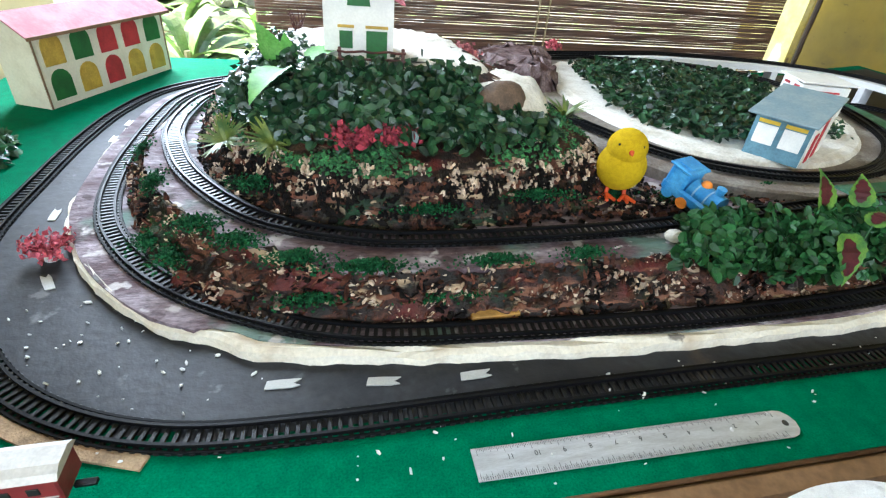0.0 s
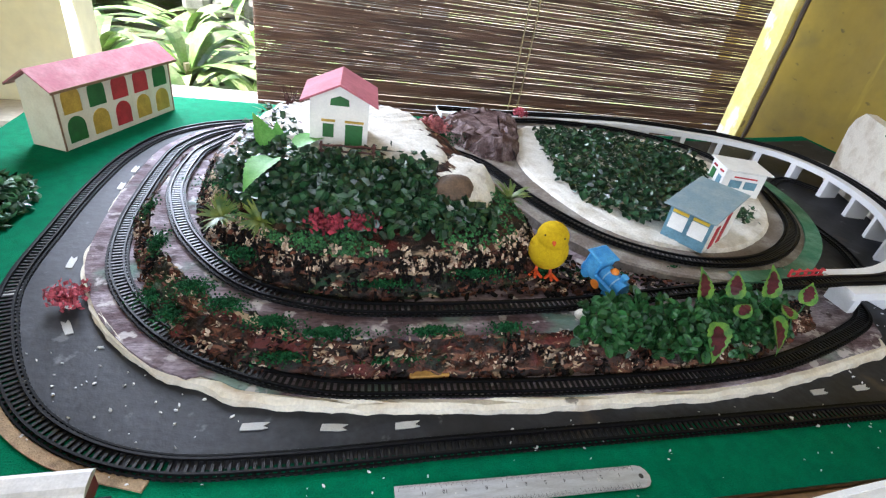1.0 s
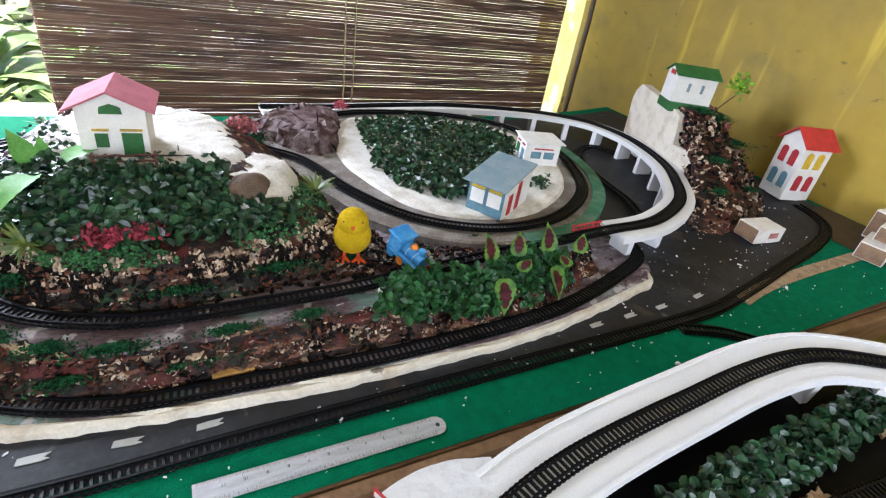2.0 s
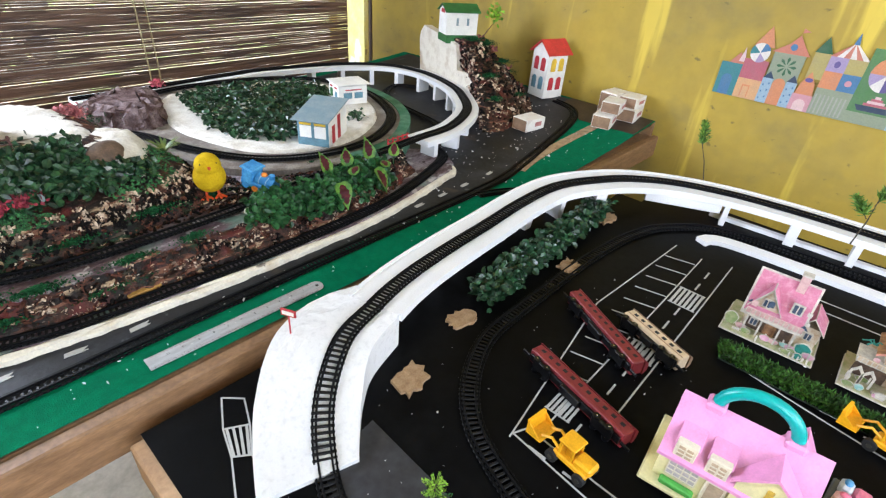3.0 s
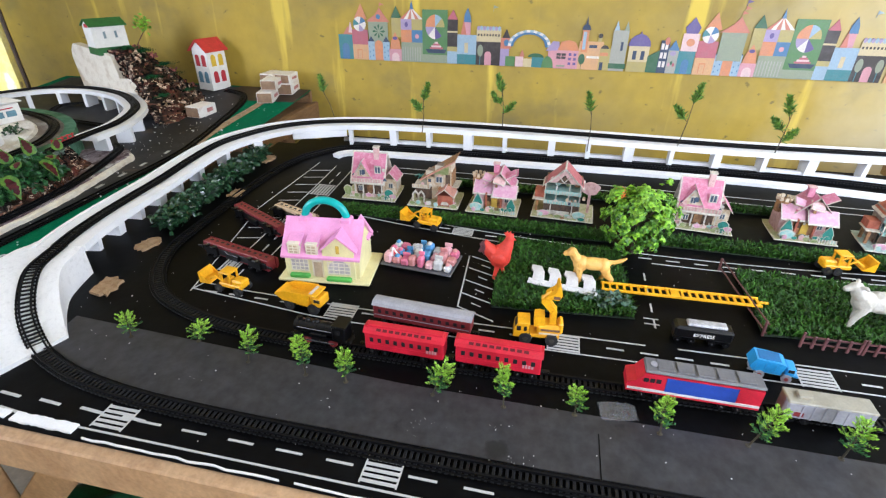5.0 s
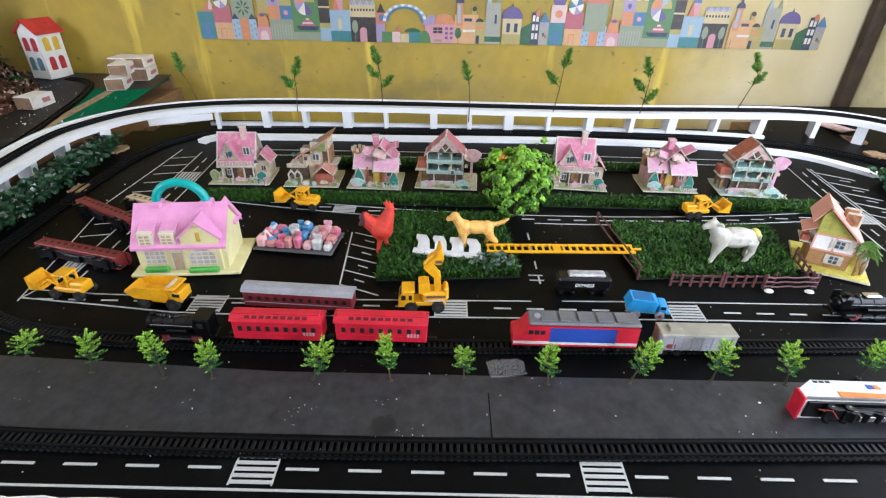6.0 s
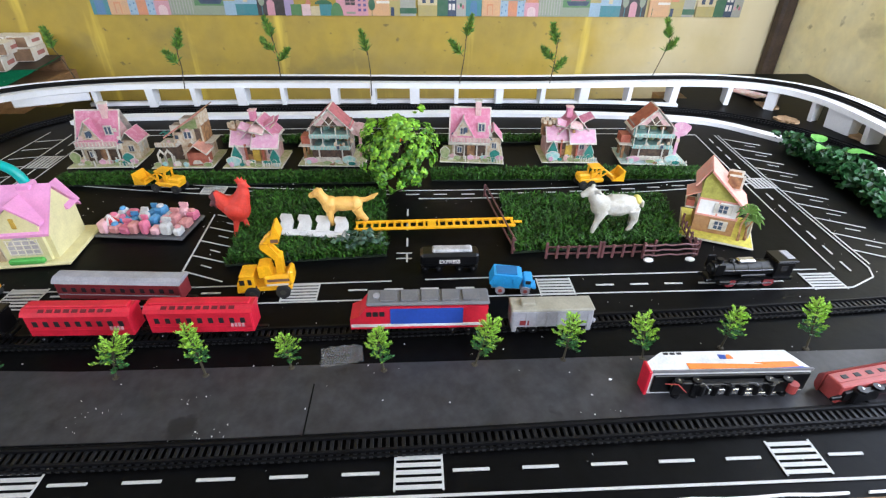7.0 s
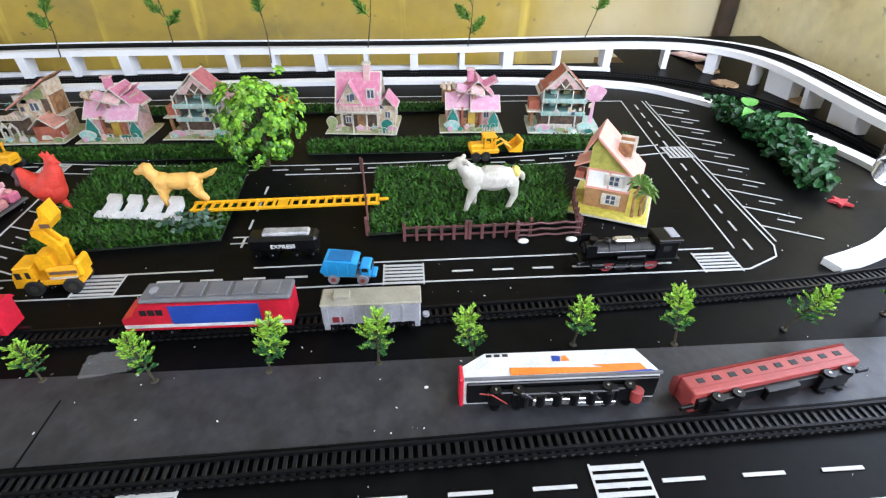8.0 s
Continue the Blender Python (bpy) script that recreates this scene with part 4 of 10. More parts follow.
for _ in range(1500):
    p, d = ring_point(cf, ct, f_upper, 0.13, 0.27, lambda p: p.y < 0.8)
    if noise.noise(p * 16) > -0.3 and noise.noise(Vector((p.x * 60, p.y * 60, p.z * 14))) > 0.04:
        chip(chips["w"], p + d * 0.004, d, 0.0016 + 0.0048 * rng.random() ** 1.6, 0.5, 1.57)
    p, d = ring_point(cf, ct, f_upper, 0.07, 0.2, lambda p: p.y < 0.8)
    if noise.noise(Vector((p.x * 34, p.y * 34, p.z * 20))) > 0.05:
        chip(chips["k"], p + d * 0.004, d, rng.uniform(0.002, 0.006), 0.3, 1.57)
for k, m_, lab in (("w", CHIPW, "cream flakes of bark"), ("b", CHIPB, "brown flakes of bark"), ("k", CHIPK, "black flakes of bark")):
    part("bark_chips", chips[k], m_, hill, lab, kind="stuff")

# green flock along the terraces
fl = M()
for cx, cy, cz, rx, ry, n in ((-0.281, 0.64, 0.834, 0.012, 0.03, 300), (-0.272, 0.56, 0.803, 0.018, 0.022, 300), (-0.215, 0.537, 0.836, 0.025, 0.018, 320), (-0.17, 0.5, 0.837, 0.025, 0.016, 300), (-0.115, 0.465, 0.837, 0.03, 0.012, 320), (-0.05, 0.443, 0.838, 0.045, 0.01, 420), (0.075, 0.442, 0.838, 0.035, 0.009, 260), (0.175, 0.446, 0.838, 0.03, 0.009, 200), (-0.24, 0.515, 0.81, 0.02, 0.03, 260), (-0.1, 0.436, 0.808, 0.035, 0.01, 220), (0.03, 0.424, 0.81, 0.045, 0.007, 240), (-0.318, 0.74, 0.832, 0.01, 0.04, 200), (0.24, 0.62, 0.86, 0.02, 0.03, 260), (0.36, 0.56, 0.84, 0.05, 0.014, 240), (0.5, 0.575, 0.842, 0.04, 0.01, 180), (0.27, 0.57, 0.838, 0.02, 0.015, 160), (0.15, 0.535, 0.86, 0.05, 0.02, 260), (-0.16, 0.575, 0.862, 0.03, 0.02, 240), (0.02, 0.516, 0.855, 0.05, 0.01, 180), (-0.18, 0.7, 0.905, 0.05, 0.05, 500), (0.16, 0.95, 0.9, 0.06, 0.05, 400), *[(x, y, on_mount(x, y) + 0.006, rx, ry, n) for x, y, rx, ry, n in ((1.36, 0.84, 0.03, 0.03, 500), (1.42, 0.83, 0.05, 0.03, 600), (1.44, 0.76, 0.04, 0.04, 500), (1.3, 0.7, 0.03, 0.03, 400), (1.25, 0.63, 0.03, 0.025, 350), (1.52, 0.8, 0.04, 0.04, 400), (1.4, 0.64, 0.03, 0.02, 260), (1.47, 0.88, 0.03, 0.04, 400))]):
    for _ in range(n * 2):
        r, a = min(1.7, abs(rng.gauss(0, 0.6))), rng.uniform(0, 6.28)
        leaf(fl, (cx + rx * r * math.cos(a), cy + ry * r * math.sin(a), cz + rng.uniform(-0.002, 0.006) * max(0.1, 1.3 - r)), tilt((0, -0.3, 1), 0.7), rng.uniform(0.0022, 0.0042), 1.1)
part("flock_patches", fl, FLOCK, hill, "dark green flock tufts", kind="stuff")

# leafy cover of the hill and of the island
hl = M()
for _ in range(2600):
    p, d = ring_point(cf, ct, f_upper, 0.34, 0.98, lambda p: p.y < 0.74 and not (p.x > 0.1 and p.y > 0.62) and (p.x < 0.2) and noise.noise(Vector((p.x * 14, p.y * 14, 3))) > -0.42)
    if p.y < 0.60 and rng.random() < 0.35:
        continue
    round_leaf(hl, p + Vector((0, 0, rng.uniform(0.002, 0.017))), tilt((d.x * 0.5, d.y * 0.5 - 0.2, 1), 0.5), rng.uniform(0.011, 0.017))
for _ in range(900):
    x, y = rng.uniform(-0.2, 0.1), rng.uniform(0.65, 0.92)
    if not inside(x, y, [(-0.19, 0.7), (-0.08, 0.65), (0.08, 0.665), (0.1, 0.7), (0.05, 0.725), (-0.06, 0.725), (-0.095, 0.745), (-0.1, 0.82), (-0.13, 0.9), (-0.18, 0.88)]):
        continue
    leaf(hl, (x, y, 0.952 + rng.uniform(-0.006, 0.014) - 0.02 * max(0, (-0.12 - x) / 0.07)), tilt((0, -0.2, 1), 0.55), rng.uniform(0.008, 0.0125), 1.1)
whole("ground_cover", hl, LEAF, "dark glossy artificial leaves covering the model hill", "artificial plants", kind="stuff")
hm = M()
for _ in range(6500):
    p, d = ring_point(cf, ct, f_upper, 0.2, 0.58, front_side)
    if noise.noise(p * 9) < -0.15 or (p.x > 0.08 and rng.random() < 0.6):
        continue
    leaf(hm, p + Vector((0, 0, 0.004)), tilt((d.x * 0.6, d.y * 0.6, 1), 0.5), rng.uniform(0.003, 0.0062), 1.2)
whole("moss_cover", hm, mat("moss_green", (0.04, 0.16, 0.05), 0.9, 0.25, 50, 0.3, island=0.5), "soft mid-green leaves along the hill's brow", "artificial plants", kind="stuff")
bf = M()
field = [(0.465, 1.17), (0.56, 1.185), (0.7, 1.165), (0.84, 1.11), (0.86, 1.02), (0.82, 0.93), (0.73, 0.83), (0.66, 0.74), (0.58, 0.69), (0.5, 0.695), (0.44, 0.77), (0.415, 0.86), (0.435, 1.0)]
while len(bf.v) < 9 * 2500:
    x, y = rng.uniform(0.4, 0.86), rng.uniform(0.7, 1.18)
    if inside(x, y, field):
        round_leaf(bf, (x, y, 0.857 + rng.uniform(0, 0.017)), tilt((0, -0.1, 1), 0.5), rng.uniform(0.011, 0.017))
for _ in range(70):
    leaf(bf, (0.76 + rng.gauss(0, 0.014), 0.735 + rng.gauss(0, 0.012), 0.858 + rng.uniform(0, 0.02)), tilt((0, 0, 1), 0.6), 0.009, 1.2)
whole("leaf_field", bf, LEAF, "dense dark green artificial leaves on the white sand", "artificial plants", kind="stuff")

fb = M()
for _ in range(1700):
    x = rng.uniform(0.262, 0.635)
    s = rng.random()
    y = 0.462 - 0.075 * s + 0.012 * math.sin(x * 40) + (0.03 if x > 0.55 else 0)
    z = 0.868 - 0.075 * s ** 1.5 - (0.012 if x > 0.56 else 0) + rng.uniform(-0.008, 0.008)
    if s > 0.7 + 0.3 * noise.noise(Vector((x * 22, 0, 0))) or (x < 0.3 and noise.noise(Vector((x * 30, s * 4, 2))) < (0.3 - x) * 9 - 0.25):
        continue
    round_leaf(fb, (x, y, z), tilt((0, -0.7, 0.8), 0.5), rng.uniform(0.01, 0.017))
whole("hanging_bush", fb, LEAFMID, "green artificial bush hanging over the terrace edge", "artificial bush", kind="stuff")
lb = M()
for _ in range(520):
    r, a = rng.random() ** 0.5, rng.uniform(0, 6.28)
    leaf(lb, (-0.585 + 0.06 * r * math.cos(a), 0.82 + 0.1 * r * math.sin(a), 0.78 + 0.045 * (1 - r * r) * rng.random()), tilt((0, 0, 1), 0.6), rng.uniform(0.012, 0.02), 1.2)
whole("low_bush", lb, mat("mid_green_leaf", (0.03, 0.12, 0.045), 0.4, 0.2, 60, 0.1, island=0.5), "low green artificial bush on the green felt", "artificial bush", kind="stuff")


# ---- plants ----
def tuft(name, m, mats, label, n=70, r=0.03, size=0.012, lift=0.7, category="artificial plant", stem=True):
    """A bushy tuft of feathery twigs on a short stem."""
    ob = thing(name, m, label, category)
    tw, st = M(), M()
    for _ in range(n):
        a, e = rng.uniform(0, 6.28), rng.uniform(0.1, 1.2)
        d = Vector((math.cos(a) * math.cos(e), math.sin(a) * math.cos(e), math.sin(e) * lift))
        L = r * rng.uniform(0.6, 1.0)
        st.rod((0, 0, 0.002), tuple(d * L + Vector((0, 0, 0.004))), 0.0007, 0.0004, 4, False)
        for k in range(4):
            q = d * L * (0.5 + 0.17 * k) + Vector((0, 0, 0.004))
            leaf(tw, q, tilt(d, 0.7), size * rng.uniform(0.6, 1), 1.2)
    part("foliage", tw, mats, ob, kind="stuff")
    part("twigs", st, mats, ob, kind="stuff")
    return ob


tuft("pink_bush", pose(-0.376, 0.575, z1(0) + 0.008), PINK, "bright pink bush in a small pot beside the road", 60, 0.034, 0.007)
whole("flower_pot", M().rod((0, 0, 0), (0, 0, 0.012), 0.007, 0.010, 12), mat("white_plastic", (0.7, 0.68, 0.66), 0.5), "small white pot under the pink bush", "pot", pose(-0.376, 0.575, z1(0)))
tuft("red_bush", pose(-0.052, 0.583, 0.903), WINE, "wine-red tuft on the hill's brow", 110, 0.036, 0.009, 0.5)
tuft("red_bush", pose(-0.008, 0.588, 0.905), WINE, "wine-red tuft on the hill's brow", 90, 0.034, 0.009, 0.5)
tuft("pink_bush", pose(0.16, 0.99, 0.9), mat("dusty_rose_foliage", (0.46, 0.14, 0.15), 0.85, 0.2, 60, 0.2, col2=(0.34, 0.12, 0.12), island=0.4), "dusty pink bush behind the model hill", 90, 0.042, 0.009)
tuft("pink_bush", pose(0.43, 1.2, 0.885), PINK, "small dusty pink bush by the white sand", 36, 0.022, 0.008)
CORALB = mat("dusty_coral_foliage", (0.36, 0.11, 0.1), 0.85, 0.25, 60, 0.2, col2=(0.24, 0.1, 0.07), island=0.5)
for x, y in ((1.5, 0.86), (1.53, 0.81), (1.56, 0.84), (1.58, 0.77), (1.49, 0.92)):
    tuft("pink_bush", pose(x, y, on_mount(x, y) + 0.004), CORALB, "faded pink bush on the brown mountain", 44, 0.032, 0.011, 0.5)


def fern(m, label, n=26, r=0.035, material=None, name="fern"):
    """A rosette of narrow pointed blades."""
    ob = thing(name, m, label, "artificial plant")
    for i in range(n):
        a, e = i * 2.4 + rng.uniform(-0.2, 0.2), rng.uniform(0.25, 1.25)
        d, u = Vector((math.cos(a), math.sin(a), 0)), Vector((0, 0, 1))
        s = Vector((-math.sin(a), math.cos(a), 0))
        b = M()
        L = r * rng.uniform(0.75, 1.1)
        vs = []
        for k in range(5):
            t = k / 4
            c = d * L * t * math.cos(e * (1 - 0.5 * t)) + u * L * t * math.sin(e) * (1 - 0.35 * t)
            w = 0.1 * L * (0.4 + 1.2 * t) * (1 - t) + 0.0004
            vs += [tuple(c + s * w), tuple(c - s * w)]
        b.add(vs, [(2 * k, 2 * k + 1, 2 * k + 3, 2 * k + 2) for k in range(4)])
        part("blade", b, material or LEAFMID, ob)
    return ob


FERN = mat("olive_fern", (0.15, 0.19, 0.03), 0.5, 0.2, 60, 0.1, col2=(0.045, 0.1, 0.025))
fern(pose(0.245, 0.7, 0.893), "spiky green palm tuft at the end of the hill", 34, 0.042, FERN)
fern(pose(-0.19, 0.622, 0.888, 30, 0, -30), "olive palm tuft on the hill's shoulder", 40, 0.033, FERN)
fern(pose(-0.14, 0.605, 0.893, 30, 0, 0), "olive palm tuft among the moss", 40, 0.032, FERN)
fern(pose(-0.16, 0.99, 0.91), "small palm tuft behind the model hill", 22, 0.035, FERN)


def big_leaf(m, label, size, material, vein, name="leaf_spray", heart=True):
    """One large heart-shaped leaf on a stalk, with a paler midrib."""
    ob = thing(name, m, label, "artificial leaf")
    b, k = M(), 17
    vs = []
    for i in range(k):
        t = i / (k - 1)
        w = size * 0.34 * math.sin(math.pi * (0.05 + 0.95 * t) ** 0.62) * (1 - 0.25 * t) * (1 + (0.07 if i % 2 else -0.05)) + 0.0003
        y, dz = size * t, -size * 0.34 * (t - 0.3) ** 2
        vs += [(-w, y, dz + w * 0.22), (0, y, dz - 0.02 * size * (1 - t)), (w, y, dz + w * 0.22)]
    fs = []
    for i in range(k - 1):
        fs += [(3 * i, 3 * i + 1, 3 * i + 4, 3 * i + 3), (3 * i + 1, 3 * i + 2, 3 * i + 5, 3 * i + 4)]
    part("blade", b.add(vs, fs), material, ob, smooth=60)
    part("stalk", M().rod((0, 0, 0), (0, -0.35 * size, -0.3 * size), 0.001), vein, ob)
    if heart:
        c = M()
        cv = []
        for i in range(9):
            t = 0.1 + 0.7 * i / 8
            w = size * 0.2 * math.sin(math.pi * (i + 0.5) / 9) ** 0.8 * (1 - 0.3 * t) * (1 + (0.22 if i % 2 else -0.12))
            dz = -size * 0.34 * (t - 0.3) ** 2 - 0.02 * size * (1 - t) + 0.0009
            cv += [(-w, size * t, dz + w * 0.22), (w, size * t, dz + w * 0.22)]
        part("leaf_centre", c.add(cv, [(2 * i, 2 * i + 1, 2 * i + 3, 2 * i + 2) for i in range(8)]), heart, ob)
    return ob


POTHOS = mat("pale_green_leaf", (0.09, 0.3, 0.05), 0.6, 0.2, 40, 0.1, col2=(0.17, 0.4, 0.1), spec=0.2)
COLEUS = mat("lime_leaf", (0.11, 0.22, 0.03), 0.45, 0.2, 60, 0.1, col2=(0.035, 0.12, 0.03), spec=0.25)
COLRED = mat("maroon_leaf_centre", (0.075, 0.014, 0.018), 0.5, 0.25, 60, 0.1, spec=0.2)
for p, s, lab in (((-0.125, 0.735, 0.945, 75, 0, 10), 0.04, "upright pale green leaf on the hill"), ((-0.127, 0.665, 0.962, -12, 10, 148), 0.072, "broad pale green leaf lying on the hill"), ((-0.14, 0.72, 0.955, 60, 0, 40), 0.05, "pale upright leaf on the hill"), ((-0.1, 0.72, 0.958, 14, 0, -60), 0.06, "pale silvery leaf beside the cottage")):
    big_leaf(pose(*p), lab, s, POTHOS, LEAFMID, heart=False)
for x, y, z, rx, rz, s in ((0.462, 0.455, 0.874, 65, 8, 0.056), (0.513, 0.458, 0.876, 50, -30, 0.05), (0.575, 0.458, 0.876, 70, -8, 0.058), (0.64, 0.452, 0.868, 45, -45, 0.046), (0.5, 0.425, 0.87, 20, -60, 0.042), (0.6, 0.43, 0.86, 10, -20, 0.042)):
    big_leaf(pose(x, y, z, rx, 0, rz), "lime and maroon coleus leaf above the hanging bush", s * 0.85, COLEUS, LEAFMID, "coleus_leaf", COLRED)
for x, y, z, rz in ((0.465, 0.42, 0.865, 175), (0.565, 0.425, 0.868, 200)):
    big_leaf(pose(x, y, z, -55, 0, rz), "drooping maroon coleus leaf with a green rim over the bark slope", 0.058, COLEUS, LEAFMID, "coleus_leaf", COLRED)


# ---- houses of the first table ----
def joined(name, pieces, label, category, m, smooth=40, group=""):
    """A figure as one mesh: shapes with their own materials."""
    v, f, idx, ms = [], [], [], []
    for shape, material in pieces:
        k = len(v)
        v += shape.v
        f += [tuple(i + k for i in q) for q in shape.f]
        if material not in ms:
            ms.append(material)
        idx += [ms.index(material)] * len(shape.f)
    d = bpy.data.meshes.new(name)
    d.from_pydata(v, [], f)
    d.polygons.foreach_set("material_index", idx)
    for q in ms:
        d.materials.append(q)
    bm = bmesh.new()
    bm.from_mesh(d)
    bmesh.ops.recalc_face_normals(bm, faces=bm.faces)
    bm.to_mesh(d)
    bm.free()
    d.polygons.foreach_set("use_smooth", [True] * len(d.polygons))
    d.set_sharp_from_angle(angle=radians(smooth))
    ob = new(name, d)
    ob.matrix_world = m
    return tagged(ob, label, category, group)


CREAMCARD = mat("cream_card", (0.74, 0.7, 0.58), 0.7, 0.06, 30, 0.1, col2=(0.64, 0.59, 0.46), patch=0.62)
ROSEROOF = mat("rose_card", (0.52, 0.17, 0.21), 0.85, 0.1, 25, 0.15, spec=0.15)
DUSTROSE = mat("dusty_rose_card", (0.42, 0.13, 0.16), 0.6, 0.12, 18, 0.15, col2=(0.5, 0.22, 0.24), spec=0.15)
KRAFT = mat("brown_card", (0.28, 0.17, 0.1), 0.8, 0.15, 40, 0.2)
GREENP = mat("green_paint", (0.02, 0.14, 0.03), 0.6, 0.15, 40, 0.1)
REDP = mat("red_paint", (0.48, 0.03, 0.04), 0.6, 0.15, 40, 0.1)
OCHRE = mat("ochre_paint", (0.55, 0.36, 0.05), 0.6, 0.15, 40, 0.1)
BLUEP = mat("grey_blue_paint", (0.13, 0.27, 0.35), 0.6, 0.15, 40, 0.1)
YELP = mat("yellow_paint", (0.75, 0.5, 0.04), 0.6, 0.1, 40, 0.1)
SLATEB = mat("slate_blue_card", (0.17, 0.25, 0.29), 0.6, 0.12, 30, 0.1, col2=(0.24, 0.3, 0.32))


def arch(w, h, n=8):
    """The outline of a round-headed opening, its foot at 0."""
    r = w / 2
    return [(-r, 0), (r, 0), (r, h - r)] + [(r * math.cos(math.pi * k / n), h - r + r * math.sin(math.pi * k / n)) for k in range(1, n)] + [(-r, h - r)]


def flat_on(shape_pts, t, face, m):
    s = M()
    s.m = m
    s.slab(shape_pts, t, face)
    return s


def rect(w, h):
    return [(-w / 2, 0), (w / 2, 0), (w / 2, h), (-w / 2, h)]


def gable_house(name, m, size, wall_mat, roof_mat, label, overhang=0.008, rise=0.03, ridge="x"):
    """Card house with a gable roof; its foot in the middle of the plan. Returns the house."""
    w, d, h = size
    ob = thing(name, m, label, "model house")
    b = M()
    if ridge == "x":
        pr = [(-d / 2, 0), (d / 2, 0), (d / 2, h), (0, h + rise), (-d / 2, h)]
        b.slab(pr, w, "x")
    else:
        pr = [(-w / 2, 0), (w / 2, 0), (w / 2, h), (0, h + rise), (-w / 2, h)]
        b.slab(pr, d, "y")
    part("wall", b, wall_mat, ob)
    half = (d if ridge == "x" else w) / 2
    k = (half + overhang) / half
    for s in (-1, 1):
        r = M()
        L = (w if ridge == "x" else d) / 2 + overhang
        a, e = (0, h + rise + 0.001), (s * half * k, h + rise - rise * k + 0.001)
        t = 0.003
        q = [a, e, (e[0], e[1] + t), (a[0], a[1] + t)]
        r.slab(q, 2 * L, "x" if ridge == "x" else "y")
        part("roof", r, roof_mat, ob)
    return ob


# long cream house with arched openings
bh = thing("arcade_house", pose(-0.529, 1.2235, z1(0) + 0.001, 0, 0, 66.4), "long cream card house with coloured arches and a dusty rose roof", "model house")
part("wall", M().slab([(-0.0375, 0), (0.0375, 0), (0.0375, 0.127), (0, 0.152), (-0.0375, 0.127)], 0.324, "x"), CREAMCARD, bh)
for sg in (-1, 1):
    rs = flat_on([(0, 0.1545), (sg * 0.05, 0.1205), (sg * 0.05, 0.1235), (0, 0.1575)], 0.352, "x", Matrix())
    part("roof", rs, DUSTROSE, bh, "dusty rose glossy card roof")
    part("fascia", flat_on([(sg * 0.0495, 0.1185), (sg * 0.0512, 0.1185), (sg * 0.0512, 0.124), (sg * 0.0495, 0.124)], 0.353, "x", Matrix()), KRAFT, bh)
for x in (-0.1605, 0.1605):
    part("corner_edge", M().box((x, -0.0378, 0.063), (0.003, 0.003, 0.126)), KRAFT, bh, "bare brown card edge")
for row, h, cols in ((0.012, 0.051, (GREENP, OCHRE, REDP, OCHRE, OCHRE)), (0.07, 0.053, (OCHRE, GREENP, REDP, REDP, GREENP))):
    for i, c in enumerate(cols):
        part("arched_window", flat_on(arch(0.0425, h), 0.0024, "y", pose(-0.125 + 0.0625 * i, -0.038, row)), c, bh)

# cottage on the summit
cot = gable_house("hill_cottage", pose(-0.034, 0.775, 0.953, 0, 0, -4), (0.086, 0.08, 0.074), WHITEPAPER, ROSEROOF, "white card cottage with a rose roof and green shutters", 0.013, 0.021, "y")
part("door", flat_on(rect(0.026, 0.036), 0.003, "y", pose(0.022, -0.041, 0.001)), GREENP, cot)
part("window", flat_on(rect(0.016, 0.02), 0.003, "y", pose(-0.016, -0.041, 0.016)), GREENP, cot)
part("lintel", flat_on(rect(0.028, 0.003), 0.004, "y", pose(0.022, -0.041, 0.04)), OCHRE, cot)
part("lintel", flat_on(rect(0.02, 0.003), 0.004, "y", pose(-0.016, -0.041, 0.04)), OCHRE, cot)
part("gable_window", flat_on([(-0.014, 0), (0.014, 0), (0.013, 0.009), (0, 0.014), (-0.013, 0.009)], 0.003, "y", pose(0, -0.041, 0.065)), GREENP, cot)


def rail_fence(m, w, h, posts, bars, material, label, wavy=0.0):
    ob = thing("toy_fence", m, label, "toy fence", "toy fences")
    for i in range(posts):
        x = -w / 2 + w * i / (posts - 1)
        part("post", M().box((x, 0, h / 2), (0.004, 0.004, h), 0.0008), material, ob)
    for k in range(bars):
        z = h * (0.25 + 0.6 * k / max(1, bars - 1))
        pts = [(-w / 2 - 0.003 + (w + 0.006) * j / 8, -0.003, z + wavy * math.sin(j * 2.1 + k)) for j in range(9)]
        part("bar", M().tube(pts, 0.0016, 6), material, ob, smooth=60)
    return ob


BROWNPL = mat("brown_plastic", (0.1, 0.035, 0.03), 0.5, 0.15, 50, 0.15)
rail_fence(pose(-0.025, 0.688, 0.95), 0.075, 0.03, 2, 3, BROWNPL, "dark brown rail fence before the hilltop cottage", 0.001)
tw = M()
for a in range(9):
    tw.tube([(0, 0, 0), (0.008 * math.cos(a * 1.7), 0.008 * math.sin(a * 1.7), 0.015), (0.016 * math.cos(a * 1.7 + 0.5), 0.014 * math.sin(a), 0.03 + 0.004 * (a % 3))], [0.0014, 0.001, 0.0005], 5)
whole("bare_twigs", tw, BROWNPL, "bare brown twigs behind the model hill", "artificial plant", pose(-0.12, 0.93, 0.945), kind="stuff")
st = M().ball((0, 0, 0), (0.03, 0.022, 0.022), 16, 10)
st.v = [tuple(Vector(p) * (1 + 0.12 * noise.noise(Vector(p) * 60))) for p in st.v]
whole("stone", st, mat("grey_brown_stone", (0.16, 0.1, 0.065), 0.8, 0.2, 50, 0.8, col2=(0.09, 0.06, 0.04)), "rounded grey-brown stone on the cream knoll", "stone", pose(0.132, 0.648, 0.93, 0, 0, 20) @ Matrix.Scale(1.2, 4), smooth=60)
st2 = M().ball((0, 0, 0), (0.012, 0.01, 0.007), 10, 6)
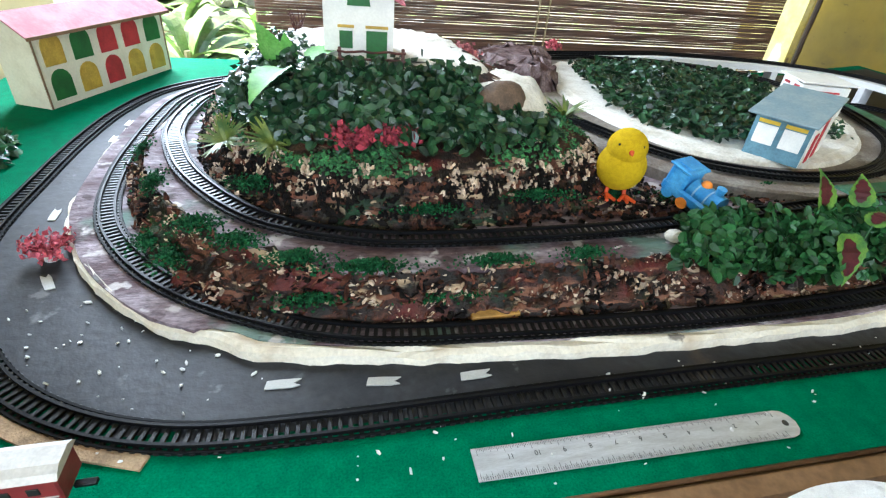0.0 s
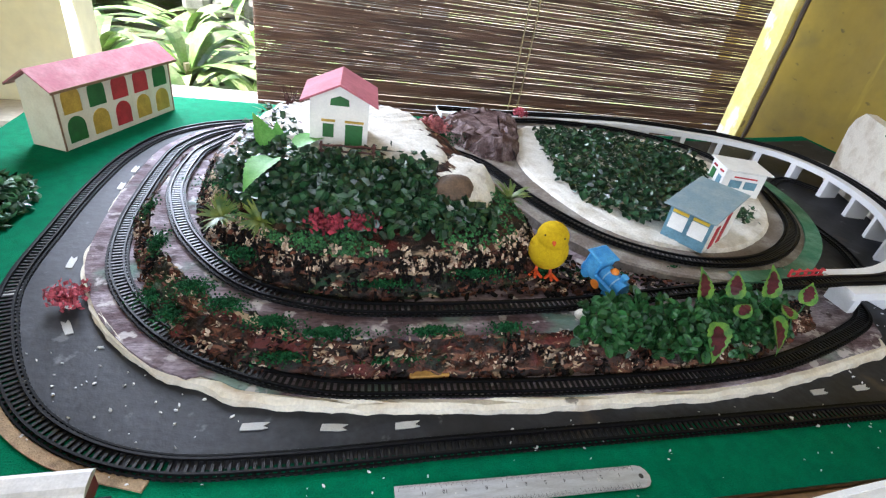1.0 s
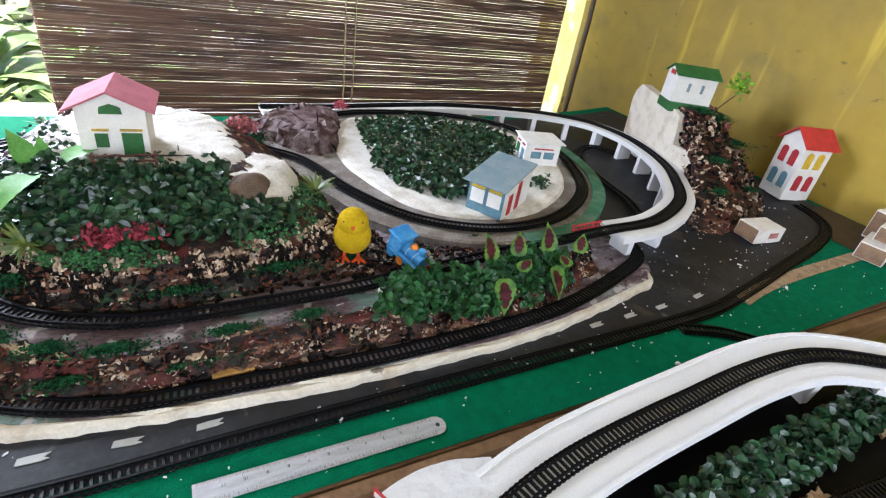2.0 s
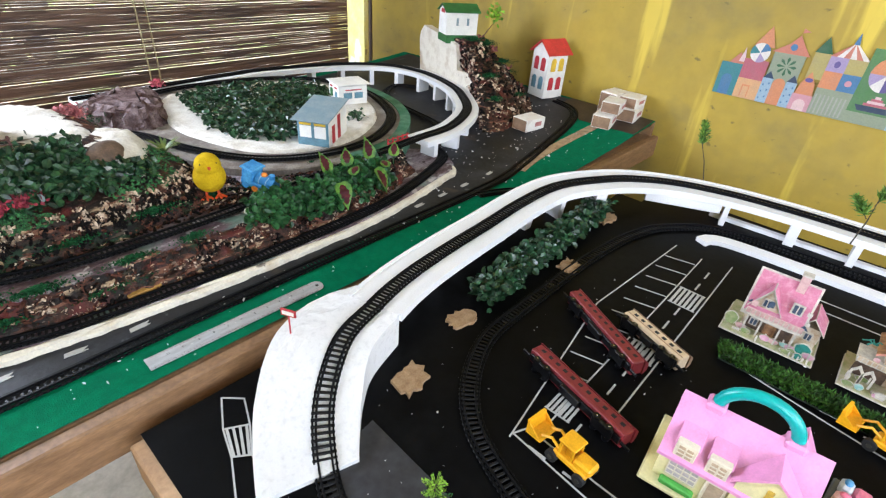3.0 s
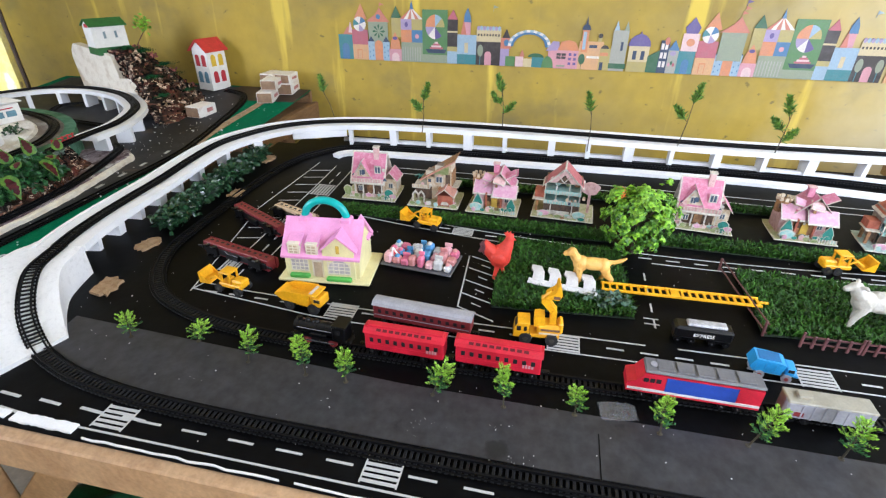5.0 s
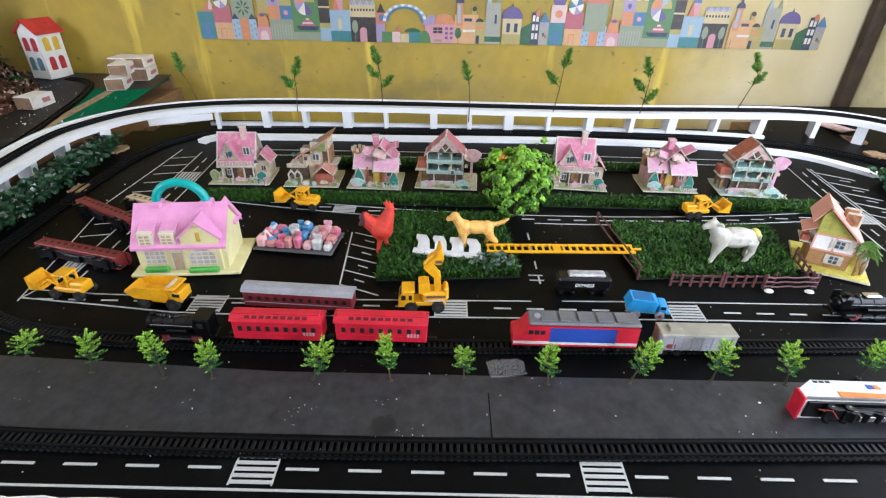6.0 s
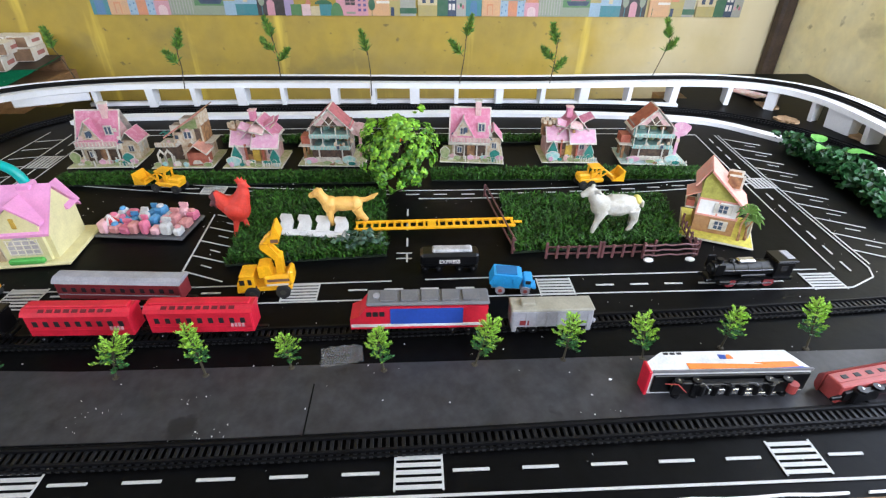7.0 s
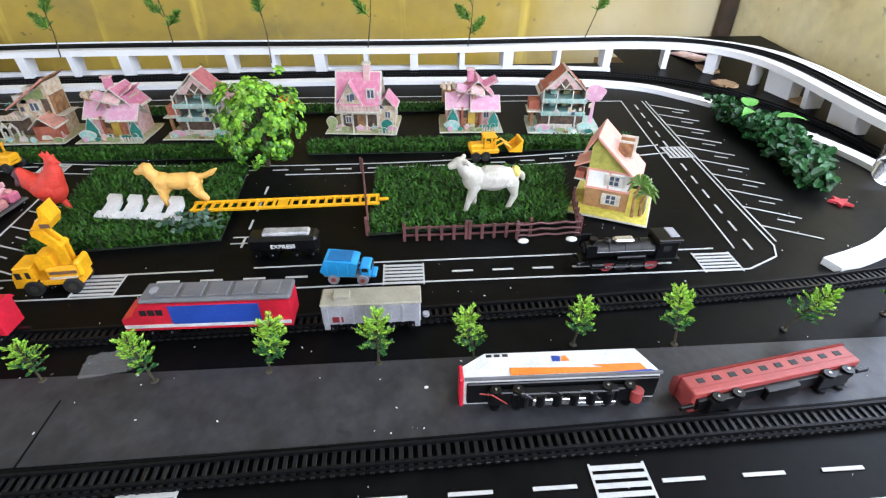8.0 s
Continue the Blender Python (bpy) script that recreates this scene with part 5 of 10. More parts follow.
whole("stone", st2, SAND, "small pale stone beside the railway", "stone", pose(0.292, 0.468, 0.84), smooth=60)

# blue-grey kiosk and white kiosk on the island
ki = thing("kiosk", pose(0.606, 0.672, 0.8545, 0, 0, -57), "blue-grey card kiosk with white windows and striped side", "model house")
part("wall", M().slab([(-0.062, 0), (0.062, 0), (0.062, 0.076), (-0.062, 0.06)], 0.076, "x"), BLUEP, ki)
rk = M()
rk.m = pose(0, 0, 0.068, 7.4, 0, 0)
rk.box((-0.002, -0.002, 0.004), (0.092, 0.148, 0.003), 0.0008)
part("roof", rk, SLATEB, ki, "slate blue card roof")
for x in (-0.018, 0.018):
    part("window", flat_on(rect(0.028, 0.028), 0.0024, "y", pose(x, -0.0625, 0.02)), WHITEPAPER, ki)
    part("lintel", flat_on(rect(0.028, 0.005), 0.003, "y", pose(x, -0.0625, 0.05)), YELP, ki)
part("side_panel", flat_on([(-0.0615, 0.001), (0.0615, 0.001), (0.0615, 0.074), (-0.0615, 0.059)], 0.002, "x", pose(0.0385, 0, 0)), WHITEPAPER, ki, "white card side")
for y, h in ((-0.034, 0.042), (0.004, 0.058)):
    part("stripe", flat_on(rect(0.017, h), 0.003, "x", pose(0.0395, y, 0.004)), REDP, ki)
wk = thing("kiosk", pose(0.848, 0.88, 0.8545, 0, 0, -15), "white card kiosk with blue windows and a flat roof", "model house")
part("wall", M().slab([(-0.035, 0), (0.035, 0), (0.035, 0.06), (-0.035, 0.053)], 0.09, "x"), WHITEPAPER, wk)
part("roof", M().box((0, -0.002, 0.0595), (0.104, 0.09, 0.003), 0.0008), WHITEPAPER, wk)
for x in (-0.016, 0.018):
    part("window", flat_on(rect(0.026, 0.017), 0.0024, "y", pose(x, -0.0355, 0.018)), BLUEP, wk)
part("lintel", flat_on(rect(0.05, 0.003), 0.003, "y", pose(0.002, -0.0355, 0.041)), REDP, wk)
part("door", flat_on(rect(0.016, 0.035), 0.0024, "x", pose(-0.0455, -0.018, 0.001)), BLUEP, wk)
part("window", flat_on(rect(0.018, 0.022), 0.0024, "x", pose(-0.0455, 0.016, 0.018)), GREENP, wk)
for y in (-0.018, 0.016):
    part("lintel", flat_on(rect(0.016, 0.004), 0.003, "x", pose(-0.0455, y, 0.045)), REDP, wk)

# tower house, green house, boxes by the wall
tw_ = gable_house("tower_house", pose(1.595, 0.655, z1(1.595) + 0.001, 0, 0, -16), (0.09, 0.085, 0.16), WHITEPAPER, mat("scarlet_card", (0.6, 0.04, 0.035), 0.6), "tall white card house with a scarlet roof and arched windows", 0.012, 0.035, "x")
for z, cl, cf_ in ((0.03, BLUEP, REDP), (0.095, REDP, YELP)):
    for k in (-0.018, 0.018):
        part("arched_window", flat_on(arch(0.022, 0.045), 0.0024, "x", pose(-0.0455, k, z)), cl, tw_)
        part("arched_window", flat_on(arch(0.022, 0.045), 0.0024, "y", pose(k, -0.043, z)), cf_, tw_)
gh = gable_house("green_house", pose(1.392, 0.935, 0.999, 0, 0, -27), (0.118, 0.076, 0.076), WHITEPAPER, GREENP, "small white card house with a green roof on the mountain", 0.007, 0.02, "x")
for k in (-0.015, 0.018):
    part("window", flat_on(rect(0.008, 0.024), 0.0024, "y", pose(k * 1.2, -0.0385, 0.032)), SLATEB, gh)
part("lintel", flat_on(rect(0.03, 0.012), 0.003, "x", pose(-0.0595, 0, 0.07)), REDP, gh)
part("plinth", M().box((0, -0.006, -0.012), (0.122, 0.09, 0.026), 0.002), GREENP, gh, "green painted plinth")
sp = thing("sprig", pose(1.45, 0.87, 0.985), "thin green sprig behind the green-roofed house", "artificial plant")
part("stem", M().tube([(0, 0, 0), (0.02, -0.01, 0.03), (0.045, -0.02, 0.06), (0.055, -0.03, 0.1)], 0.0016, 6), BROWNPL, sp)
sf = M()
for _ in range(60):
    leaf(sf, (0.045 + rng.gauss(0, 0.012), -0.022 + rng.gauss(0, 0.01), 0.085 + rng.gauss(0, 0.016)), tilt((0, -0.5, 0.5), 0.8), rng.uniform(0.008, 0.014), 1.8)
part("leaves", sf, LEAFTIP, sp, kind="stuff")
rail_fence(pose(0.742, 0.548, 0.85, 0, 0, 4), 0.07, 0.016, 5, 2, REDP, "tiny red rail fence beside the bridge")
BOXCARD = mat("printed_box_card", (0.8, 0.77, 0.72), 0.5, 0.08, 40, 0.1, col2=(0.62, 0.52, 0.45), patch=0.62)
for x, y, z, rz, w, h in ((1.495, 0.352, 0, 14, 0.105, 0.04), (1.6, 0.315, 0, 8, 0.1, 0.042), (1.53, 0.345, 0.0405, 12, 0.11, 0.036), (1.605, 0.385, 0, -4, 0.085, 0.075), (1.602, 0.318, 0.0425, 2, 0.085, 0.034)):
    bx = thing("small_box", pose(x, y, z1(x) + z, 0, 0, rz), "small pale printed carton stacked by the wall", "box", "stacked cartons")
    ct_ = part("carton", M().box((0, 0, h / 2), (w, 0.06, h), 0.001), BOXCARD, bx)
    part("printed_bar", M().box((0.006, -0.0303, h * 0.5), (w * 0.5, 0.0008, h * 0.3)), mat("pale_red_print", (0.5, 0.2, 0.18), 0.6), ct_)
    part("end_flap", M().box((-w / 2 - 0.001, 0, h / 2), (0.002, 0.055, h * 0.88)), KRAFT, bx, "open brown end")
bx = thing("small_box", pose(1.287, 0.512, z1(1.28) + 0.0015, 0, 0, -6), "single pale carton with a brown end on the road", "box")
part("carton", M().box((0, 0, 0.019), (0.09, 0.06, 0.038), 0.001), BOXCARD, bx)
part("end_flap", M().box((-0.0455, 0, 0.019), (0.002, 0.055, 0.034)), KRAFT, bx)
part("printed_bar", M().box((0.012, -0.0303, 0.02), (0.03, 0.0008, 0.014)), mat("pale_red_print", (0.5, 0.2, 0.18), 0.6), bx)

# ---- toys of the first table ----
CHICK = mat("yellow_plush", (0.75, 0.52, 0.01), 0.95, 0.1, 200, 1.0, col2=(0.65, 0.42, 0.01), spec=0.1)
ORANGE = mat("orange_plastic", (0.75, 0.1, 0.02), 0.5, 0.1, 50, 0.1)
BLACKP = mat("black_plastic", (0.003, 0.003, 0.0035), 0.32, 0.1, 60, 0.05, spec=0.35)
body = M().ball((0, 0, 0.038), (0.029, 0.027, 0.03), 24, 16).ball((0, -0.003, 0.062), (0.0235, 0.023, 0.023), 20, 14)
beak = M().rod((0, -0.021, 0.065), (0, -0.031, 0.063), 0.005, 0.0008, 8)
feet = M()
for s in (-1, 1):
    feet.rod((s * 0.01, -0.003, 0.012), (s * 0.011, -0.008, 0.002), 0.0025)
    for a in (-0.6, 0, 0.6):
        feet.rod((s * 0.011, -0.008, 0.003), (s * 0.012 + 0.017 * math.sin(a), -0.008 - 0.017 * math.cos(a), 0.0025), 0.003, 0.002)
eyes = M().ball((0.013, -0.018, 0.07), 0.0022, 8, 6).ball((-0.013, -0.018, 0.07), 0.0022, 8, 6)
joined("plush_chick", [(body, CHICK), (beak, ORANGE), (feet, ORANGE), (eyes, BLACKP)], "yellow plush toy chick with orange feet beside the railway", "toy figure", pose(0.272, 0.574, 0.838, 0, 0, -18) @ Matrix.Scale(1.03, 4))
BLUET = mat("blue_toy_plastic", (0.035, 0.22, 0.52), 0.35, 0.15, 40, 0.1, col2=(0.12, 0.42, 0.7), patch=0.55)
bt = thing("toy_engine", pose(0.352, 0.535, 0.842, 0, 12, -70) @ Matrix.Diagonal((0.98, 0.98, 0.86, 1)), "bright blue plastic toy engine tipped on the railway", "toy train")
part("body", M().box((0, 0, 0.014), (0.075, 0.034, 0.016), 0.003), BLUET, bt)
part("boiler", M().rod((-0.005, 0, 0.027), (0.036, 0, 0.027), 0.014, 0.014, 20), BLUET, bt, smooth=40)
part("cab", M().box((-0.022, 0, 0.032), (0.028, 0.034, 0.03), 0.003), BLUET, bt)
part("cab_roof", M().box((-0.022, 0, 0.049), (0.034, 0.04, 0.004), 0.0015), BLUET, bt)
part("chimney", M().rod((0.026, 0, 0.04), (0.026, 0, 0.05), 0.005, 0.006, 12), BLUET, bt)
part("dome", M().ball((0.008, 0, 0.04), 0.007, 12, 8), mat("orange_toy_plastic", (0.8, 0.25, 0.03), 0.4), bt, "orange dome", smooth=60)
for x in (-0.024, 0.0, 0.024):
    for s in (-1, 1):
        part("wheel", M().rod((x, s * 0.013, 0.007), (x, s * 0.018, 0.007), 0.008, 0.008, 16), BLUET if x else mat("orange_toy_plastic", (0.8, 0.25, 0.03)), bt)
for x in (0.004, 0.02):
    part("boiler_band", M().rod((x, 0, 0.027), (x + 0.002, 0, 0.027), 0.0146, 0.0146, 20), mat("pale_blue_plastic", (0.3, 0.5, 0.7), 0.4), bt)
part("roof_panel", M().box((-0.022, 0, 0.0515), (0.02, 0.022, 0.0012), 0.0004), BLUET, bt)
part("buffer_plate", M().box((0.039, 0, 0.014), (0.003, 0.034, 0.012), 0.001), REDP, bt)

STEEL = mat("brushed_steel", (0.55, 0.57, 0.6), 0.4, 0.1, 30, 0.05, metal=0.35, col2=(0.44, 0.45, 0.47), stretch=(1, 6, 1))
INK = mat("dark_print", (0.03, 0.03, 0.03), 0.6, 0.05, 50, 0)
ru = thing("steel_ruler", pose(0.16, 0.2675, z1(0) + 0.001, 0, 0, -0.3) @ Matrix.Diagonal((0.93, 1, 1, 1)), "worn steel ruler lying on the green felt", "ruler")
pts = [(-0.1545, -0.0135), (0.141, -0.0135)] + [(0.141 + 0.0135 * math.sin(a), -0.0135 * math.cos(a)) for a in (0.5, 1.0, 1.57, 2.1, 2.6)] + [(0.141, 0.0135), (-0.1545, 0.0135)]
part("blade", M().prism(pts, 0, 0.0011), STEEL, ru)
part("hanging_hole", M().rod((0.143, 0, 0.0002), (0.143, 0, 0.00145), 0.003, 0.003, 12), INK, ru, "dark hanging hole")
tick = M()
for i in range(301):
    L = 0.006 if i % 10 == 0 else 0.0045 if i % 5 == 0 else 0.003
    if i % 2 == 0 or i % 5 == 0:
        tick.box((0.136 - i * 0.00096, -0.0133 + L / 2, 0.0012), (0.0003, L, 0.0002))
for i in range(193):
    L = 0.006 if i % 16 == 0 else 0.004 if i % 4 == 0 else 0.0025
    tick.box((0.136 - i * 0.00149, 0.0133 - L / 2, 0.0012), (0.0003, L, 0.0002))
part("scale_print", tick, INK, ru, kind="stuff")
for i in range(1, 12):
    letters("numeral", str(i), 0.006, pose(0.136 - i * 0.0238 + 0.003, 0.0035, 0.0012, 0, 0, 180), INK, ru, 0.0001)

# red sign on the foam ramp
sg = thing("toy_sign", pose(0.174, 0.158, z_front(0.174, 0.158) - 0.003, 0, 0, -65), "small red and white toy road sign stuck in the foam", "toy sign")
part("pole", M().rod((0, 0, 0), (0, 0, 0.034), 0.0012), REDP, sg)
part("plate", M().box((0, 0, 0.04), (0.024, 0.002, 0.012), 0.0005), REDP, sg)
part("plate_face", M().box((0, -0.0013, 0.04), (0.018, 0.001, 0.006)), WHITEPAPER, sg)

# crumbs of foam on the felt and the roads
cr = M()
for _ in range(330):
    x, y = rng.uniform(-0.6, 1.4), rng.uniform(0.24, 0.48)
    if x > -0.38 and y > 0.35 and x < 0.84:
        if rng.random() < 0.6:
            x, y = rng.uniform(-0.42, -0.2), rng.uniform(0.36, 0.5)
    chip(cr, (x, y, z1(x) + 0.0025), (0, 0, 1), rng.uniform(0.0008, 0.0032) * (2 if rng.random() < 0.05 else 1))
for _ in range(70):
    x, y = rng.uniform(0.9, 1.5), rng.uniform(0.45, 0.62)
    chip(cr, (x, y, z1(x) + 0.0025), (0, 0, 1), rng.uniform(0.001, 0.004))
whole("foam_crumbs", cr, FOAM, "white crumbs of foam scattered over felt and road", "crumbs", kind="stuff")
tg = M().box((0, 0, 0), (0.05, 0.012, 0.006), 0.001)
whole("wood_scrap", tg, mat("yellow_ochre_wood", (0.45, 0.24, 0.05), 0.7, 0.2, 60, 0.3), "ochre wooden scrap by the lower railway", "wood scrap", pose(0.073, 0.415, 0.7935, 8, 0, 2))

# ---- blind and window ----
BAMBOO = overlay(mat("brown_bamboo", (0.2, 0.115, 0.082), 0.6, 0.4, 6, 0.3, col2=(0.06, 0.034, 0.026), stretch=(0.4, 1, 40), island=0.5, patch=0.5), ((3.0, (1.5, 1, 9), 0.52, 0.6, 0.75, (0.045, 0.028, 0.024)), (5.0, (1.2, 1, 30), 0.56, 0.62, 0.7, (0.34, 0.23, 0.17))))
bn, bk = BAMBOO.node_tree.nodes, BAMBOO.node_tree.links
glow, both = bn.new("ShaderNodeBsdfTranslucent"), bn.new("ShaderNodeMixShader")
glow.inputs["Color"].default_value, both.inputs["Fac"].default_value = (0.42, 0.27, 0.18, 1), 0.22
bk.new(bn["Principled BSDF"].outputs["BSDF"], both.inputs[1])
bk.new(glow.outputs["BSDF"], both.inputs[2])
bk.new(both.outputs["Shader"], bn["Material Output"].inputs["Surface"])
bb = thing("bamboo_blind", Matrix(), "brown split-bamboo roll blind hanging in the window", "blind")
z, row = 0.64, 0
while z < 2.08:
    h = rng.uniform(0.0052, 0.0092)
    sl, k, row = M(), 46, row + 1
    lo_, hi_ = [], []
    for i in range(k + 1):
        x = -0.275 + 1.805 * i / k
        wob = 0.0016 * noise.noise(Vector((x * 1.1, row * 0.37, 0)))
        lo_.append((x, z + wob + 0.0012 * noise.noise(Vector((x * 9, row * 3.1, 1)))))
        hi_.append((x, z + h + wob + 0.0016 * noise.noise(Vector((x * 8, row * 3.1, 7)))))
    sl.add([(x, 1.748, q) for x, q in lo_] + [(x, 1.748, q) for x, q in hi_] + [(x, 1.7515, q) for x, q in lo_] + [(x, 1.7515, q) for x, q in hi_], [f for i in range(k) for f in ((i, i + 1, k + 2 + i, k + 1 + i), (2 * k + 2 + i, 3 * k + 3 + i, 3 * k + 4 + i, 2 * k + 3 + i), (i, 2 * k + 2 + i, 2 * k + 3 + i, i + 1), (k + 1 + i, k + 2 + i, 3 * k + 4 + i, 3 * k + 3 + i))])
    part("slat", sl, BAMBOO, bb)
    z += h + (rng.uniform(0.0001, 0.001) if rng.random() < 0.62 else rng.uniform(0.001, 0.0026))
TWINE = mat("straw_twine", (0.5, 0.4, 0.24), 0.9, 0.15, 90, 0.5)
for x, dx in ((0.598, 0.0), (0.63, 0.012)):
    part("cord", M().tube([(x + dx * k / 8 + 0.004 * math.sin(k * 1.3), 1.738, 0.64 + 0.18 * k) for k in range(9)], 0.003, 6), TWINE, bb, smooth=60)
whole("ledge", M().box((-1.15, 1.66, 0.6), (0.9, 0.2, 0.06), 0.01), CONCRETE, "rough concrete ledge below the window pier", "ledge", kind="structure")
# chipped yellow paint, coloured brighter than the wall for daylight on it
REVEAL = overlay(mat("chipped_yellow_lit_reveal", (0.78, 0.66, 0.2), 0.7, 0.1, 12, 0.3, col2=(0.8, 0.72, 0.34), patch=0.55), ((9.0, (1, 1, 0.6), 0.6, 0.64, 0.9, (0.8, 0.78, 0.72)), (20.0, (1, 1, 0.7), 0.66, 0.7, 0.8, (0.3, 0.22, 0.12))))
rv, k = M(), 40
for i in range(k):
    za, zc = 0.64 + 1.8 * i / k, 0.64 + 1.8 * (i + 1) / k
    ja, jc = 0.012 * noise.noise(Vector((0, 0, za * 7))), 0.012 * noise.noise(Vector((0, 0, zc * 7)))
    rv.add([(1.652, 1.775 + ja, za), (1.652, 1.99, za), (1.69, 1.99, za), (1.69, 1.775 + ja, za), (1.652, 1.775 + jc, zc), (1.652, 1.99, zc), (1.69, 1.99, zc), (1.69, 1.775 + jc, zc)], [(0, 1, 5, 4), (0, 4, 7, 3)])
whole("window_reveal", rv, REVEAL, "yellow window reveal with chipped paint, coloured bright for daylight", "window reveal", kind="structure")

# ---- outside the window ----
SOIL = overlay(mat("dry_soil", (0.4, 0.33, 0.24), 0.95, 0.2, 3, 0.6, col2=(0.3, 0.3, 0.12)), ((7.0, (1, 1, 1), 0.52, 0.6, 0.8, (0.2, 0.3, 0.07)), (16.0, (1, 1, 1), 0.56, 0.62, 0.8, (0.5, 0.46, 0.36))))
gm = M()
for i in range(12):
    for j in range(12):
        xa, xb, ya, yb = -14 + 2.4 * i, -14 + 2.4 * (i + 1), 2.0 + 2.2 * j, 2.0 + 2.2 * (j + 1)
        q = [(xa, ya), (xb, ya), (xb, yb), (xa, yb)]
        gm.add([(x, y, -0.1 + 0.09 * max(0, y - 5)) for x, y in q], [(0, 1, 2, 3)])
whole("ground", gm, SOIL, "dry leaf-strewn garden soil outside the window", "ground", kind="structure")
OUTLEAF = mat("sunlit_leaf", (0.26, 0.45, 0.12), 0.4, 0.2, 8, 0.1, col2=(0.5, 0.55, 0.28), island=0.6)


def garden_plant(x, y, n, L, label, zb=-0.1):
    ob = thing("garden_plant", pose(x, y, zb), label, "plant", "garden plants")
    b = M()
    for i in range(n):
        a, e = i * 2.4, rng.uniform(0.5, 1.4)
        d, s = Vector((math.cos(a), math.sin(a), 0)), Vector((-math.sin(a), math.cos(a), 0))
        l = L * rng.uniform(0.6, 1.1)
        h0 = rng.uniform(0, 0.35) * L
        vs = []
        for k in range(8):
            t = k / 7
            c = d * l * t * math.cos(e) * (1 + 0.5 * t) + Vector((0, 0, h0 + l * (t * math.sin(e) - 0.65 * t * t)))
            w = 0.075 * l * math.sin(math.pi * min(1, t * 0.9 + 0.08)) + 0.002
            vs += [tuple(c + s * w), tuple(c + Vector((0, 0, -0.25 * w))), tuple(c - s * w)]
        b.add(vs, [q for k in range(7) for q in ((3 * k, 3 * k + 1, 3 * k + 4, 3 * k + 3), (3 * k + 1, 3 * k + 2, 3 * k + 5, 3 * k + 4))])
    part("leaves", b, OUTLEAF, ob, kind="stuff")
    part("stem", M().rod((0, 0, 0), (0, 0, 0.4 * L), 0.03, 0.02), SOIL, ob)
    return ob


garden_plant(-0.75, 2.9, 34, 0.75, "arching strap-leaved plant outside the window")
garden_plant(-0.95, 3.7, 36, 0.95, "tall strap-leaved plant outside the window")
garden_plant(-1.3, 3.2, 26, 0.6, "young strap-leaved plant in the garden soil")
garden_plant(-2.4, 6.2, 40, 1.3, "large leafy shrub at the back of the garden", 0.0)
garden_plant(-3.2, 7.5, 40, 1.6, "large leafy shrub at the back of the garden", 0.1)
garden_plant(-1.4, 6.8, 34, 1.2, "leafy shrub before the garden wall", 0.05)
for x, y, n_, l_ in ((-0.45, 3.3, 40, 0.7), (-1.6, 4.1, 44, 0.8), (-1.15, 4.6, 40, 0.9), (-0.55, 4.4, 44, 0.9), (-2.1, 4.9, 44, 1.0), (-1.75, 3.3, 36, 0.6), (-2.7, 5.4, 44, 1.1), (-3.6, 6.4, 44, 1.3), (-0.9, 6.1, 44, 1.2), (-1.9, 7.6, 44, 1.5), (-2.9, 8.6, 44, 1.7), (-4.2, 8.4, 44, 1.7), (-0.6, 8.2, 44, 1.6), (-5.2, 10.2, 44, 2.0), (-2.2, 10.4, 44, 2.1), (-3.6, 10.8, 44, 2.1)):
    garden_plant(x, y, n_, l_, "dense strap-leaved shrub in the sunlit garden", -0.1 + 0.09 * max(0, y - 5))
sw = thing("garden_wall", pose(-0.2, 5.4, -0.1), "low dry-stone garden wall", "garden wall", kind="structure")
STONE = mat("grey_stone", (0.42, 0.4, 0.35), 0.85, 0.2, 9, 0.7, col2=(0.3, 0.3, 0.24))
for i in range(9):
    for j in range(5):
        s = M().box((0, 0, 0), (rng.uniform(0.2, 0.27), 0.2, rng.uniform(0.16, 0.21)), 0.05)
        o = part("stone", s, STONE, sw)
        o.matrix_local = pose(-1.0 + 0.26 * i + (j % 2) * 0.12, rng.uniform(-0.02, 0.02), 0.1 + 0.19 * j, rng.uniform(-6, 6), rng.uniform(-6, 6), rng.uniform(-6, 6))


# ---- the toy town: ground and markings ----
def on2(x, y, dz=0.0, rz=0.0):
    """A pose on the second table's board; at rz 0 a thing faces the camera's side of the table."""
    return pose(x, y, z2(x) + dz, 0, 0, rz - 90)


whole("grey_sheet", M().between([(0.06 + 0.04 * max(0, 1 - i / 8) + 0.018 * max(0, i / 50 - 0.8), -0.01 - 0.02 * i) for i in range(116)], [(0.19 - 0.03 * min(1, i / 30), -0.0 - 0.02 * i) for i in range(116)], lambda x, y: z2(x) + 0.0002, lambda x, y: z2(x) + 0.0012), SLATE, "grey-black sheet between the two front tracks", "floor sheet", kind="structure")
marks = thing("lane_markings", Matrix(), "white printed road lines, dashes and crossings on the toy town", "road markings", kind="structure")


def line(p, q, w=0.0022, dz=0.0016, name="road_line"):
    (xa, ya), (xb, yb) = p, q
    L, h = math.hypot(xb - xa, yb - ya), math.atan2(yb - ya, xb - xa)
    n = max(2, int(L / 0.05))
    pts = [(xa + (xb - xa) * i / n, ya + (yb - ya) * i / n) for i in range(n + 1)]
    return part(name, M().strip(pts, w, lambda x, y: z2(x) + dz - 0.0008, lambda x, y: z2(x) + dz), WHITE, marks)


